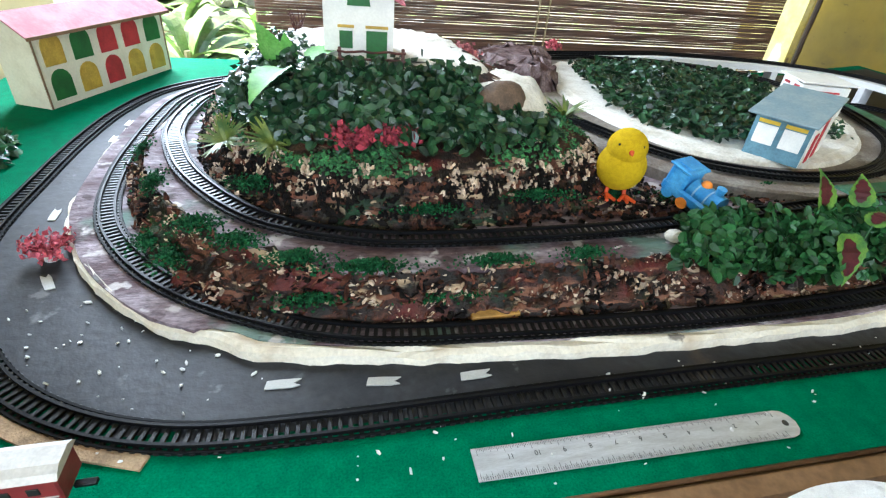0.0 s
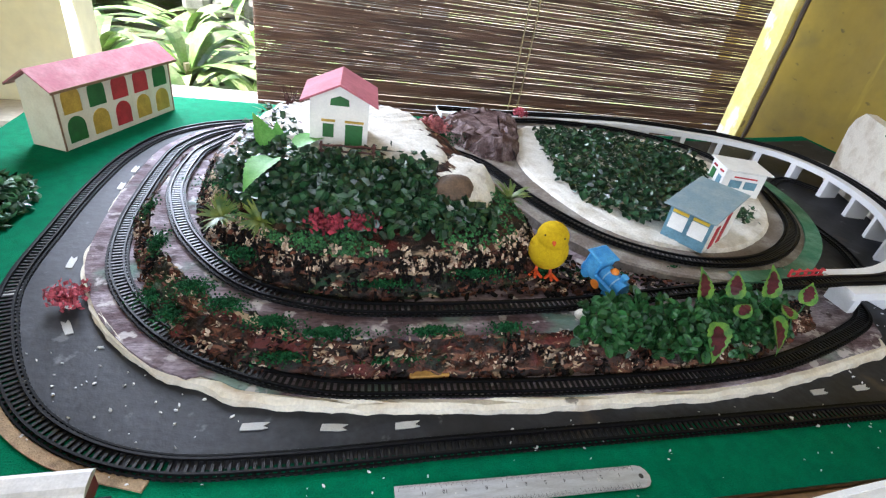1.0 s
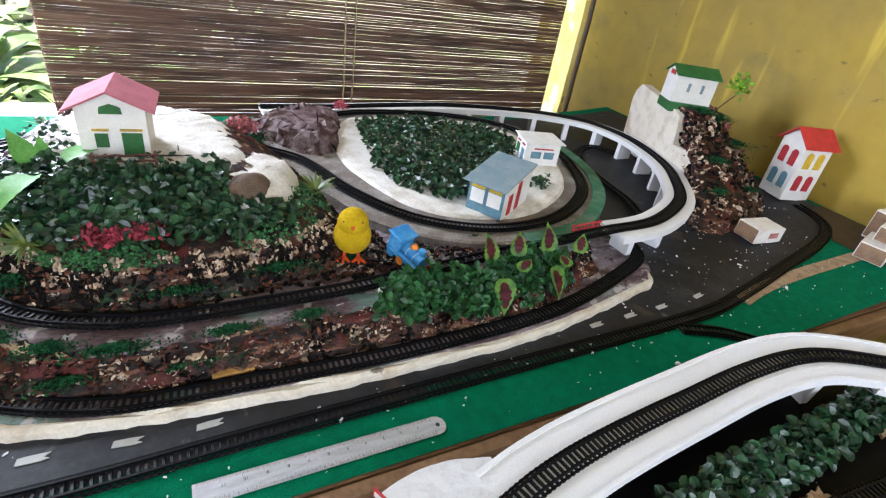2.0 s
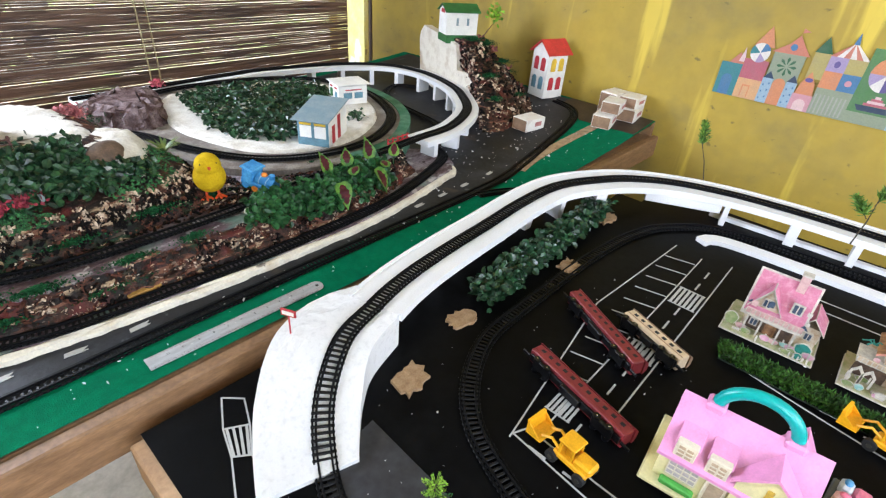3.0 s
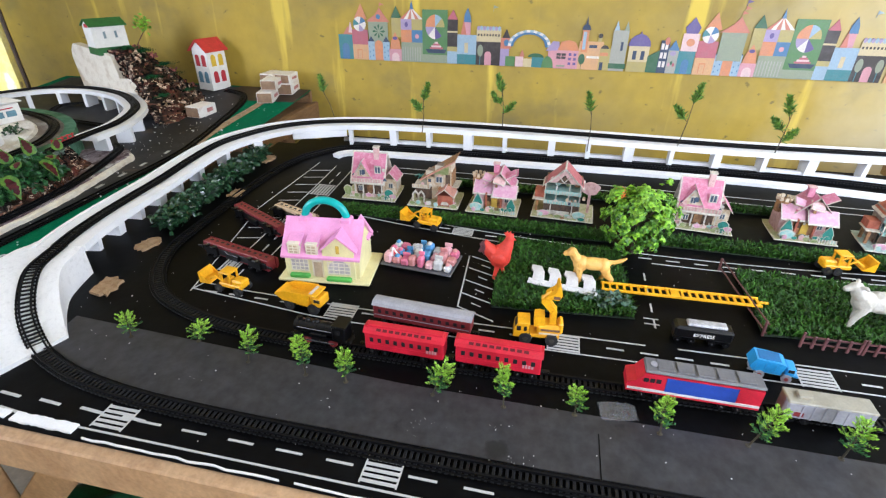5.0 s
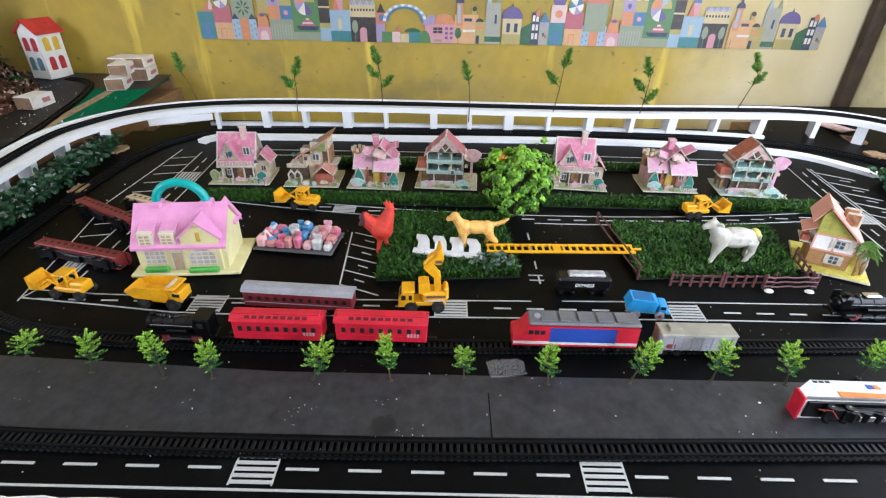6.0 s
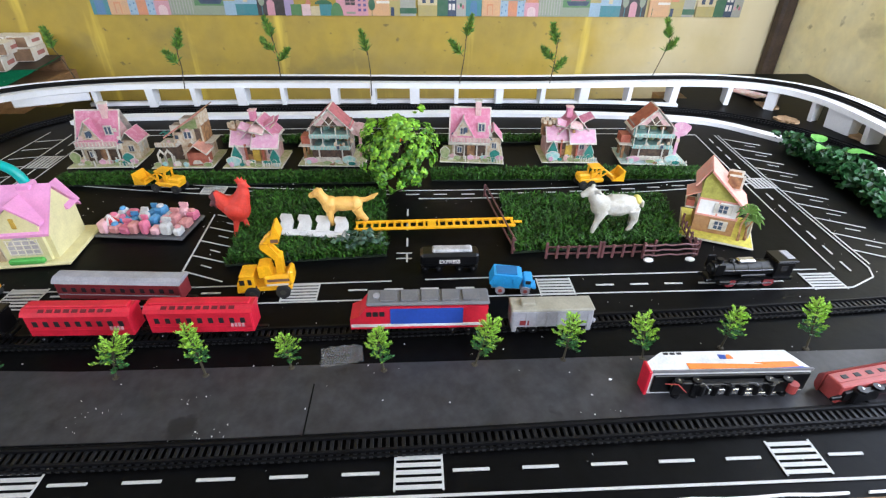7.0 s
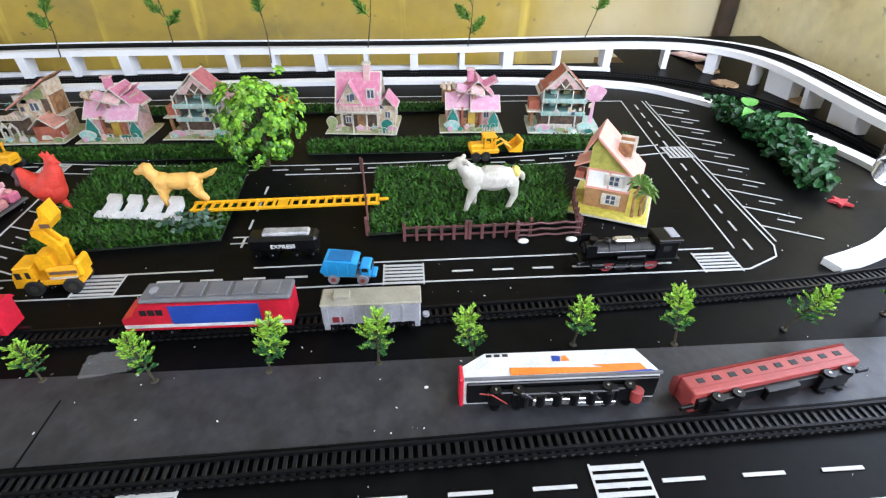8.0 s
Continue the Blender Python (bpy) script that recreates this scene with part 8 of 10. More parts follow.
def fused(m, voxel=0.0013):
    """Overlapping shapes melted into one moulded skin."""
    me = bpy.data.meshes.new("skin")
    me.from_pydata([tuple(p) for p in m.v], [], [tuple(f) for f in m.f])
    ob = bpy.data.objects.new("skin", me)
    scene.collection.objects.link(ob)
    r = ob.modifiers.new("remesh", "REMESH")
    r.mode, r.voxel_size = "VOXEL", voxel
    q = ob.modifiers.new("smooth", "SMOOTH")
    q.factor, q.iterations = 0.5, 5
    e = ob.evaluated_get(bpy.context.evaluated_depsgraph_get()).to_mesh()
    out = M().add([tuple(v.co) for v in e.vertices], [tuple(p.vertices) for p in e.polygons])
    bpy.data.objects.remove(ob)
    bpy.data.meshes.remove(me)
    return out


REDFLOCK = mat("red_rooster_rubber", (0.62, 0.04, 0.02), 0.6, 0.12, 60, 0.4)
ro = M().ball((0.004, 0, 0.052), (0.028, 0.022, 0.026), 22, 14).tube([(0.006, 0, 0.056), (0.016, 0, 0.068), (0.022, 0, 0.082), (0.024, 0, 0.094)], [0.023, 0.019, 0.014, 0.009], 14).ball((0.025, 0, 0.095), (0.0105, 0.009, 0.0105), 14, 10)
ro.tube([(-0.008, 0, 0.056), (-0.026, 0, 0.068), (-0.036, 0, 0.086)], [0.02, 0.015, 0.006], 12)
for s in (-1, 1):
    ro.ball((0.0, s * 0.017, 0.054), (0.019, 0.008, 0.013), 14, 8)
ro.slab([(0.014, 0.1), (0.034, 0.098), (0.034, 0.107), (0.029, 0.104), (0.026, 0.112), (0.022, 0.106), (0.018, 0.113), (0.015, 0.107), (0.01, 0.109)], 0.005, "y").rod((0.034, 0, 0.094), (0.042, 0, 0.091), 0.003, 0.0006, 8).ball((0.033, 0, 0.084), (0.003, 0.003, 0.007), 8, 6)
for s in (-1, 1):
    ro.tube([(0.002, s * 0.008, 0.04), (0.004 + 0.008 * s, s * 0.01, 0.02), (0.004 + 0.012 * s, s * 0.01, 0.004)], [0.009, 0.0055, 0.0045], 8)
    for a in (-0.6, 0, 0.6):
        ro.rod((0.003 + 0.012 * s, s * 0.01, 0.004), (0.003 + 0.012 * s + 0.014 * math.cos(a), s * 0.01 + 0.013 * math.sin(a), 0.0025), 0.0042, 0.002, 6)
tail = M().tube([(-0.03, 0, 0.07), (-0.04, 0, 0.08), (-0.047, 0, 0.076)], [0.011, 0.009, 0.003], 10).tube([(-0.032, 0, 0.062), (-0.042, 0, 0.068), (-0.048, 0, 0.06)], [0.01, 0.008, 0.003], 10)
joined("toy_rooster", [(fused(ro), REDFLOCK), (tail, mat("dark_tail_rubber", (0.09, 0.02, 0.025), 0.6))], "red rubber toy rooster standing beside the lawn", "toy figure", on2(0.47, -0.7, 0.001, 6) @ Matrix.Diagonal((0.76, 0.85, 0.92, 1)), 60)
GOLD = mat("golden_toy_plastic", (0.72, 0.42, 0.1), 0.5, 0.12, 60, 0.3, col2=(0.6, 0.32, 0.07))
dg = M().ball((0.006, 0, 0.049), (0.04, 0.015, 0.0145), 20, 12).ball((0.03, 0, 0.049), (0.017, 0.0145, 0.0155), 16, 10).ball((-0.024, 0, 0.047), (0.019, 0.0165, 0.019), 16, 10).tube([(-0.03, 0, 0.052), (-0.042, 0, 0.066), (-0.046, 0, 0.072)], [0.013, 0.011, 0.01], 12).ball((-0.048, 0, 0.073), (0.013, 0.011, 0.011), 14, 10).ball((-0.061, 0, 0.069), (0.009, 0.0065, 0.006), 12, 8)
for s in (-1, 1):
    dg.ball((-0.044, s * 0.01, 0.071), (0.006, 0.003, 0.009), 10, 8)
    limb(dg, [(-0.026, s * 0.009, 0.042), (-0.028 - 0.004 * s, s * 0.01, 0.02), (-0.027 - 0.006 * s, s * 0.01, 0.003)], [0.0095, 0.006, 0.005])
    dg.ball((-0.031 - 0.006 * s, s * 0.01, 0.003), (0.007, 0.005, 0.003), 8, 6)
    limb(dg, [(0.034, s * 0.009, 0.044), (0.036 - 0.004 * s, s * 0.01, 0.03), (0.045 - 0.008 * s, s * 0.01, 0.018), (0.038 - 0.01 * s, s * 0.01, 0.003)], [0.0125, 0.0095, 0.0055, 0.0048])
    dg.ball((0.034 - 0.01 * s, s * 0.01, 0.003), (0.007, 0.005, 0.003), 8, 6)
dg.tube([(0.042, 0, 0.056), (0.056, 0, 0.058), (0.07, 0, 0.063), (0.082, 0, 0.07)], [0.006, 0.0045, 0.005, 0.0018], 10)
dg.v = [tuple(Vector(p) + 0.0012 * noise.noise_vector(Vector(p) * 150)) for p in dg.v]
joined("toy_dog", [(fused(dg), GOLD), (M().ball((-0.067, 0, 0.07), 0.0026, 8, 6), BLACKP)], "golden plastic toy dog standing on the lawn", "toy figure", on2(0.482, -0.872, 0.006, 2) @ Matrix.Diagonal((0.76, 0.86, 0.86, 1)), 60)
WOOLW = mat("white_toy_plastic", (0.5, 0.48, 0.43), 0.6, 0.1, 60, 0.5, col2=(0.4, 0.37, 0.3))
sh = M().ball((0.008, 0, 0.053), (0.042, 0.0195, 0.02), 28, 18).ball((-0.022, 0, 0.054), (0.02, 0.0185, 0.02), 20, 14).tube([(-0.022, 0, 0.056), (-0.036, 0, 0.07), (-0.043, 0, 0.08)], [0.0165, 0.0135, 0.0105], 14).ball((-0.046, 0, 0.082), (0.012, 0.009, 0.0095), 14, 10).tube([(-0.05, 0, 0.081), (-0.06, 0, 0.077), (-0.064, 0, 0.0755)], [0.0075, 0.0058, 0.0045], 10)
sh.v = [tuple(Vector(p) + 0.0022 * noise.noise_vector(Vector(p) * 110)) if p[0] > -0.04 else p for p in sh.v]
for s in (-1, 1):
    sh.tube([(-0.042, s * 0.007, 0.086), (-0.037, s * 0.014, 0.087), (-0.034, s * 0.018, 0.084)], [0.003, 0.004, 0.0015], 8)
    limb(sh, [(-0.022, s * 0.01, 0.046), (-0.025 + 0.006 * s, s * 0.011, 0.024), (-0.028 + 0.009 * s, s * 0.011, 0.003)], [0.0095, 0.0055, 0.0042])
    limb(sh, [(0.036, s * 0.01, 0.048), (0.045 + 0.003 * s, s * 0.011, 0.026), (0.039 + 0.007 * s, s * 0.011, 0.003)], [0.0125, 0.006, 0.0045])
sh.tube([(0.048, 0, 0.062), (0.055, 0, 0.056), (0.057, 0, 0.046)], [0.004, 0.0045, 0.003], 8)
yl = M().ball((0.044, 0, 0.062), (0.0075, 0.012, 0.009), 10, 8).ball((-0.03, 0.004, 0.073), (0.006, 0.0115, 0.005), 10, 8)
joined("toy_sheep", [(fused(sh), WOOLW), (yl, mat("faded_yellow_paint", (0.7, 0.6, 0.15), 0.6))], "white plastic toy sheep with yellow patches on the lawn", "toy figure", on2(0.45, -1.326, 0.007, 4) @ Matrix.Scale(0.92, 4), 60)
gs = M().ball((0, 0, 0.028), (0.035, 0.02, 0.02), 16, 10).tube([(0.022, 0, 0.035), (0.032, 0, 0.055), (0.036, 0, 0.068)], [0.01, 0.008, 0.008], 10)
gf = M().box((0.012, 0, 0.004), (0.03, 0.03, 0.008), 0.003)
joined("toy_goose", [(gs, WOOLW), (gf, REDP)], "white toy goose with red feet on the green felt", "toy figure", pose(-0.535, 0.655, z1(0), 0, 0, -10), 60)

# ---- ladder, signs, fences ----
ld = thing("toy_ladder", on2(0.464, -1.03, 0.017, 1.5) @ Matrix.Diagonal((0.9, 1.08, 1, 1)), "yellow plastic toy ladder lying across lawn and road", "toy ladder")
for s in (-1, 1):
    part("ladder_rail", M().box((0, s * 0.0108, 0), (0.302, 0.0042, 0.0045), 0.0006), YELT, ld)
for k in range(22):
    part("rung", M().box((-0.147 + 0.014 * k, 0, 0), (0.0042 if k != 10 else 0.016, 0.02, 0.003)), YELT, ld)
part("hook", M().box((0.158, 0, 0), (0.016, 0.005, 0.003), 0.0006), YELT, ld)
fs_ = thing("white_picket_sign", on2(0.459, -0.826, 0.018, -8) @ pose(0, 0, 0, 14, 0, 0), "white plastic strip of four house shapes lying on the lawn", "toy fence")
part("base_strip", M().box((0, -0.016, 0), (0.128, 0.014, 0.0035), 0.0006), WHITEP, fs_)
for k in range(4):
    hs = M()
    hs.m = pose(-0.046 + 0.0315 * k, 0, 0)
    hs.slab([(-0.011, -0.013), (0.012, -0.013), (0.008, 0.012), (0.0, 0.026), (-0.018, 0.026), (-0.018, 0.016), (-0.012, 0.008)], 0.0045, "z")
    part("house_shape", hs, WHITEP, fs_)


def picket(m, w, n, label):
    ob = thing("toy_fence", m, label, "toy fence", "toy fences")
    for k in range(n):
        h = 0.03 if k in (0, n - 1) else 0.024
        part("picket", M().box((-w / 2 + w * k / (n - 1), 0, h / 2), (0.0042, 0.003, h), 0.0006), FENCE, ob)
    for z_ in (0.008, 0.02):
        part("bar", M().box((0, 0.002, z_), (w, 0.002, 0.0025)), FENCE, ob)
    return ob


FENCE = mat("mauve_brown_plastic", (0.12, 0.045, 0.045), 0.5, 0.15, 50, 0.15)
picket(on2(0.377, -1.245, 0.001), 0.085, 6, "mauve-brown plastic picket fence before the lawn")
picket(on2(0.378, -1.335, 0.001, 2), 0.085, 6, "mauve-brown plastic picket fence before the lawn")
rail_fence(on2(0.374, -1.4, 0.001, 2), 0.085, 0.03, 2, 3, FENCE, "mauve-brown rail fence with wavy bars", 0.0012)
for dy in (-0.034, 0.034):
    whole("fence_foot", M().ball((0, 0, 0.001), (0.008, 0.006, 0.003), 10, 6), WHITEPAPER, "white blob of glue under the rail fence", "glue", on2(0.368, -1.4 + dy), smooth=60)
picket(on2(0.42, -1.455, 0.001, 80), 0.09, 6, "mauve-brown plastic picket fence beside the lawn")
rail_fence(on2(0.49, -1.14, 0.001, 96), 0.2, 0.03, 2, 2, FENCE, "mauve-brown plastic gate rail across the road", 0.0006)
GLASS = mat("clear_plastic", (0.95, 0.96, 0.97), 0.05, 0.02, 40, 0.05, trans=0.95)
cp, nx, ny = M(), 14, 10
top_ = [(0.05 * (i / (nx - 1) - 0.5) + 0.003 * noise.noise(Vector((i * 0.6, j * 0.6, 7))), 0.032 * (j / (ny - 1) - 0.5) + 0.003 * noise.noise(Vector((i * 0.7, j * 0.5, 3))), 0.003 + 0.004 * noise.noise(Vector((i * 0.45, j * 0.5, 1))) + 0.0015 * noise.noise(Vector((i * 1.3, j * 1.4, 5)))) for j in range(ny) for i in range(nx)]
top_ = [(x, y, max(0.0008, z)) for x, y, z in top_]
cells = [(j * nx + i, j * nx + i + 1, (j + 1) * nx + i + 1, (j + 1) * nx + i) for j in range(ny - 1) for i in range(nx - 1)]
cp.add(top_, cells)
FILM = mat("clear_film", (0.6, 0.6, 0.6), 0.2, 0.05, 40, 0.05, spec=0.6)
FILM.node_tree.nodes["Principled BSDF"].inputs["Alpha"].default_value = 0.16
whole("plastic_scrap", cp, FILM, "crumpled scrap of clear plastic on the grey sheet", "plastic scrap", on2(0.172, -0.905, 0.0015, 8)).visible_shadow = False
cup = M()
cup.rod((0, 0, 0.002), (0, 0, 0.05), 0.026, 0.036, 28, False)
cup.rod((0, 0, 0.002), (0, 0, 0.004), 0.026, 0.026, 28)
whole("clear_cup", cup, GLASS, "clear plastic cup beside the leaf hedge", "cup", pose(0.475, -1.975, z2(0.475) + 0.03, 70, 0, 30), smooth=50)
for x, y, rz in ((1.2, -2.0, 20), (1.26, -2.07, -35)):
    pp = M().box((0, 0, 0.004), (0.1, 0.06, 0.003), 0.0005)
    pp.v = [(a, b, c + 0.006 * abs(noise.noise(Vector((a, b, x)) * 40))) for a, b, c in pp.v]
    whole("paper_scrap", pp, mat("pink_printed_paper", (0.7, 0.4, 0.42), 0.7, 0.2, 60, 0.2, col2=(0.78, 0.74, 0.72), patch=0.5), "crumpled pink printed paper on the board's corner", "paper scrap", pose(x, y, z2(x), 0, 0, rz), "paper scraps")
star = M()
star.slab([((0.018 if k % 2 == 0 else 0.008) * math.cos(k * math.pi / 5), (0.018 if k % 2 == 0 else 0.008) * math.sin(k * math.pi / 5)) for k in range(10)], 0.004, "z")
whole("red_star", star, REDP, "small red star shape on the black board", "toy part", on2(0.44, -1.88, 0.003, 20))


# ---- the pink-roofed carry house ----
LEMON = mat("pale_lemon_plastic", (0.76, 0.7, 0.38), 0.45, 0.06, 40, 0.05)
BABYPINK = mat("candy_pink_plastic", (0.74, 0.31, 0.55), 0.4, 0.06, 40, 0.05)
TEAL = mat("teal_plastic", (0.0, 0.38, 0.36), 0.35, 0.06, 40, 0.05)
TRIMW = mat("ivory_plastic", (0.72, 0.66, 0.52), 0.5, 0.06, 40, 0.05)
LAWNG = mat("toy_green_plastic", (0.09, 0.42, 0.07), 0.5, 0.1, 40, 0.05)
ch = thing("carry_house", on2(0.433, -0.37, 0.001, 5.7) @ Matrix.Scale(0.97, 4), "lemon plastic toy house with pink roof and teal handle", "toy house")
part("base_plate", M().box((0.004, 0, 0.003), (0.185, 0.125, 0.006), 0.002), LEMON, ch)
part("wall", M().slab([(-0.046, 0.005), (0.046, 0.005), (0.046, 0.058), (0, 0.108), (-0.046, 0.058)], 0.15, "x"), LEMON, ch)
for s in (-1, 1):
    part("roof", flat_on([(0, 0.11), (s * 0.055, 0.05), (s * 0.055, 0.0545), (0, 0.1145)], 0.158, "x", Matrix()), BABYPINK, ch, "candy pink roof")


def cross_gable(x, w, zt, dep, zb, wallm, roofm, yf):
    part("gable_wall", flat_on([(-w / 2, zb), (w / 2, zb), (w / 2, zt - w * 0.42), (0, zt), (-w / 2, zt - w * 0.42)], dep, "y", pose(x, yf + dep / 2, 0)), wallm, ch)
    for s in (-1, 1):
        part("gable_roof", flat_on([(0, zt + 0.001), (s * (w / 2 + 0.006), zt - (w / 2 + 0.006) * 0.84), (s * (w / 2 + 0.006), zt - (w / 2 + 0.006) * 0.84 + 0.004), (0, zt + 0.005)], dep + 0.006, "y", pose(x, yf + dep / 2, 0)), roofm, ch)


cross_gable(0.036, 0.062, 0.098, 0.05, 0.006, LEMON, BABYPINK, -0.052)
for x in (-0.052, -0.016):
    part("dormer", M().box((x, -0.041, 0.07), (0.024, 0.022, 0.024), 0.001), TRIMW, ch)
    part("dormer_roof", M().box((x, -0.035, 0.0835), (0.028, 0.034, 0.003), 0.001, Matrix.Rotation(radians(22), 3, "X")), BABYPINK, ch)
    part("dormer_pane", M().box((x, -0.0522, 0.069), (0.016, 0.001, 0.016)), mat("beige_pane", (0.5, 0.38, 0.26), 0.4), ch)
    part("glazing_bar", M().box((x, -0.0528, 0.069), (0.002, 0.001, 0.018)), TRIMW, ch)
    for dz in (-0.003, 0.003):
        part("glazing_bar", M().box((x, -0.0528, 0.069 + dz), (0.018, 0.001, 0.0016)), TRIMW, ch)
PANE = mat("pale_lilac_pane", (0.5, 0.46, 0.46), 0.35)
for x, w, yy in ((-0.045, 0.034, -0.0465), (0.036, 0.044, -0.0525)):
    part("window", flat_on(arch(w, 0.032) if x > 0 else arch(w, 0.036), 0.002, "y", pose(x, yy, 0.018)), PANE, ch)
    for k in range(5):
        part("glazing_bar", M().box((x - w / 2 + w * k / 4, yy - 0.0012, 0.032), (0.0016, 0.001, 0.027)), TRIMW, ch)
    for k in range(4):
        part("glazing_bar", M().box((x, yy - 0.0012, 0.02 + 0.008 * k), (w, 0.001, 0.0016)), TRIMW, ch)
    part("planter", M().box((x, yy - 0.006, 0.0105), (w + 0.006, 0.01, 0.009), 0.002), LAWNG, ch, "green planter")
part("door_frame", M().box((-0.008, -0.047, 0.027), (0.024, 0.003, 0.042), 0.001), TRIMW, ch)
part("door", M().box((-0.008, -0.0488, 0.024), (0.016, 0.001, 0.034)), mat("beige_pane", (0.5, 0.38, 0.26)), ch)
part("attic_vent", M().box((0.036, -0.0525, 0.073), (0.007, 0.002, 0.018), 0.001), OCHRE, ch)
part("handle", M().tube([(0.042 * math.cos(a), 0.004, 0.112 + 0.038 * math.sin(a)) for a in [math.pi * k / 16 for k in range(17)]], 0.0075, 14), TEAL, ch, "teal carrying handle", smooth=60)
for s in (-1, 1):
    part("handle_socket", M().box((s * 0.042, 0.004, 0.111), (0.022, 0.024, 0.012), 0.003), BABYPINK, ch)
part("rear_gable", M().slab([(-0.024, 0.06), (0.024, 0.06), (0, 0.1)], 0.04, "y"), BABYPINK, ch).matrix_local = pose(0.056, 0.036, 0)

# ---- tray of small toys ----
tr = thing("toy_tray", on2(0.493, -0.543, 0.0015, -6), "clear blister tray filled with pink, white and blue toy furniture", "toy tray")
part("tray", M().box((0, 0, 0.003), (0.15, 0.085, 0.005), 0.002), mat("smoky_tray_plastic", (0.1, 0.1, 0.11), 0.2, 0.05, 40, 0.05), tr, "smoky tray bottom")
cols = [paint("toy_blue", (0.1, 0.32, 0.6)), paint("toy_pink", (0.75, 0.2, 0.32)), WHITEP, paint("toy_coral", (0.68, 0.3, 0.3)), paint("toy_pale_grey", (0.6, 0.62, 0.66)), paint("toy_pale_pink", (0.78, 0.45, 0.5))]
rt_ = random.Random(5)
for i in range(8):
    for j in range(3):
        w, d, h = rt_.uniform(0.013, 0.019), rt_.uniform(0.016, 0.024), rt_.uniform(0.012, 0.024)
        x, y = -0.062 + 0.0178 * i + rt_.uniform(-0.002, 0.002), -0.027 + 0.027 * j
        c = cols[rt_.randrange(6)]
        tp = part("toy_piece", M().box((x, y, 0.005 + h / 2), (w, d, h), 0.0035), c, tr)
        k = rt_.randrange(3)
        if k == 0:
            part("knob", M().ball((x, y, 0.006 + h), (w * 0.35, d * 0.3, 0.004), 10, 6), cols[rt_.randrange(6)], tp)
        elif k == 1:
            part("back_rest", M().box((x, y + d * 0.35, 0.009 + h), (w * 0.9, 0.004, 0.008), 0.001), c, tp)
um = part("parasol", M().rod((-0.055, -0.02, 0.02), (-0.055, -0.02, 0.034), 0.014, 0.001, 12), WHITEP, tr, "red and white parasol")
for k in range(0, 6):
    a = k * math.pi / 3
    part("parasol_stripe", M().add([(-0.055, -0.02, 0.0346), (-0.055 + 0.0145 * math.cos(a), -0.02 + 0.0145 * math.sin(a), 0.0203), (-0.055 + 0.0145 * math.cos(a + 0.52), -0.02 + 0.0145 * math.sin(a + 0.52), 0.0203)], [(0, 1, 2)]), REDP, um)

# ---- card cottages ----
def card(name, c, **k):
    return mat(name, c, 0.6, 0.16, 110, 0.08, **k)


PK = card("rose_pink_card", (0.5, 0.16, 0.25), col2=(0.6, 0.3, 0.38), patch=0.58)
PKL = card("light_pink_card", (0.6, 0.4, 0.38), col2=(0.46, 0.24, 0.24), patch=0.56)
IV = card("ivory_card", (0.56, 0.48, 0.36), col2=(0.4, 0.26, 0.15), patch=0.54)
LAV = card("lilac_pink_card", (0.55, 0.27, 0.38), col2=(0.6, 0.4, 0.46), patch=0.55)
BRK = card("brick_red_card", (0.4, 0.12, 0.07), col2=(0.28, 0.07, 0.04))
TAN = card("honey_card", (0.36, 0.19, 0.08), col2=(0.16, 0.075, 0.035))
SAGE = card("sage_card", (0.17, 0.24, 0.08), col2=(0.3, 0.32, 0.16))
AQUA = card("aqua_card", (0.22, 0.46, 0.43), col2=(0.45, 0.55, 0.5))
GREY = card("grey_card", (0.3, 0.24, 0.2), col2=(0.16, 0.12, 0.1))
# near-black for shade inside porches and openings, also for small turret windows
DIM = card("dark_shaded_inside", (0.05, 0.03, 0.022), col2=(0.12, 0.075, 0.045))
PINETREE = card("dark_teal_card", (0.02, 0.2, 0.16))
LAWNC = card("printed_lawn_card", (0.28, 0.32, 0.13), col2=(0.45, 0.4, 0.27), patch=0.48)
GLZ = card("printed_window", (0.05, 0.08, 0.13))
EDGE = card("white_cut_edge", (0.6, 0.56, 0.48))
CT = 0.0018


def wall_card(ob, name, pts, axis, m, material, label=""):
    """A printed card with its white cut edge showing behind it."""
    o = part(name, flat_on(pts, CT, axis, m), EDGE, ob, label)
    cx, cy = sum(p[0] for p in pts) / len(pts), sum(p[1] for p in pts) / len(pts)
    part("printed_face", flat_on([(cx + (a - cx) * 0.86, cy + (b - cy) * 0.86) for a, b in pts], CT + 0.0012, axis, m), material, o)
    return o


def cutout(ob, x, y, w, h, material, kind="bush"):
    """A small printed cut-out standing on the base: a bush or a pointed tree with a white rim."""
    if kind == "bush":
        p = [(w / 2 * math.cos(a) * (1 + 0.1 * math.sin(5 * a)), h / 2 + h / 2 * math.sin(a)) for a in [2 * math.pi * k / 14 for k in range(14)]]
    else:
        p = [(-w / 2, 0), (w / 2, 0), (w * 0.42, h * 0.35), (w * 0.5, h * 0.36), (w * 0.26, h * 0.7), (0, h), (-w * 0.26, h * 0.7), (-w * 0.5, h * 0.36), (-w * 0.42, h * 0.35)]
    b = part("cutout", flat_on([(a * 1.16, c * 1.1) for a, c in p], CT, "y", pose(x, y, 0.002)), EDGE, ob)
    part("printed_face", flat_on(p, 0.0008, "y", pose(x, y - CT * 0.75, 0.003)), material, b)


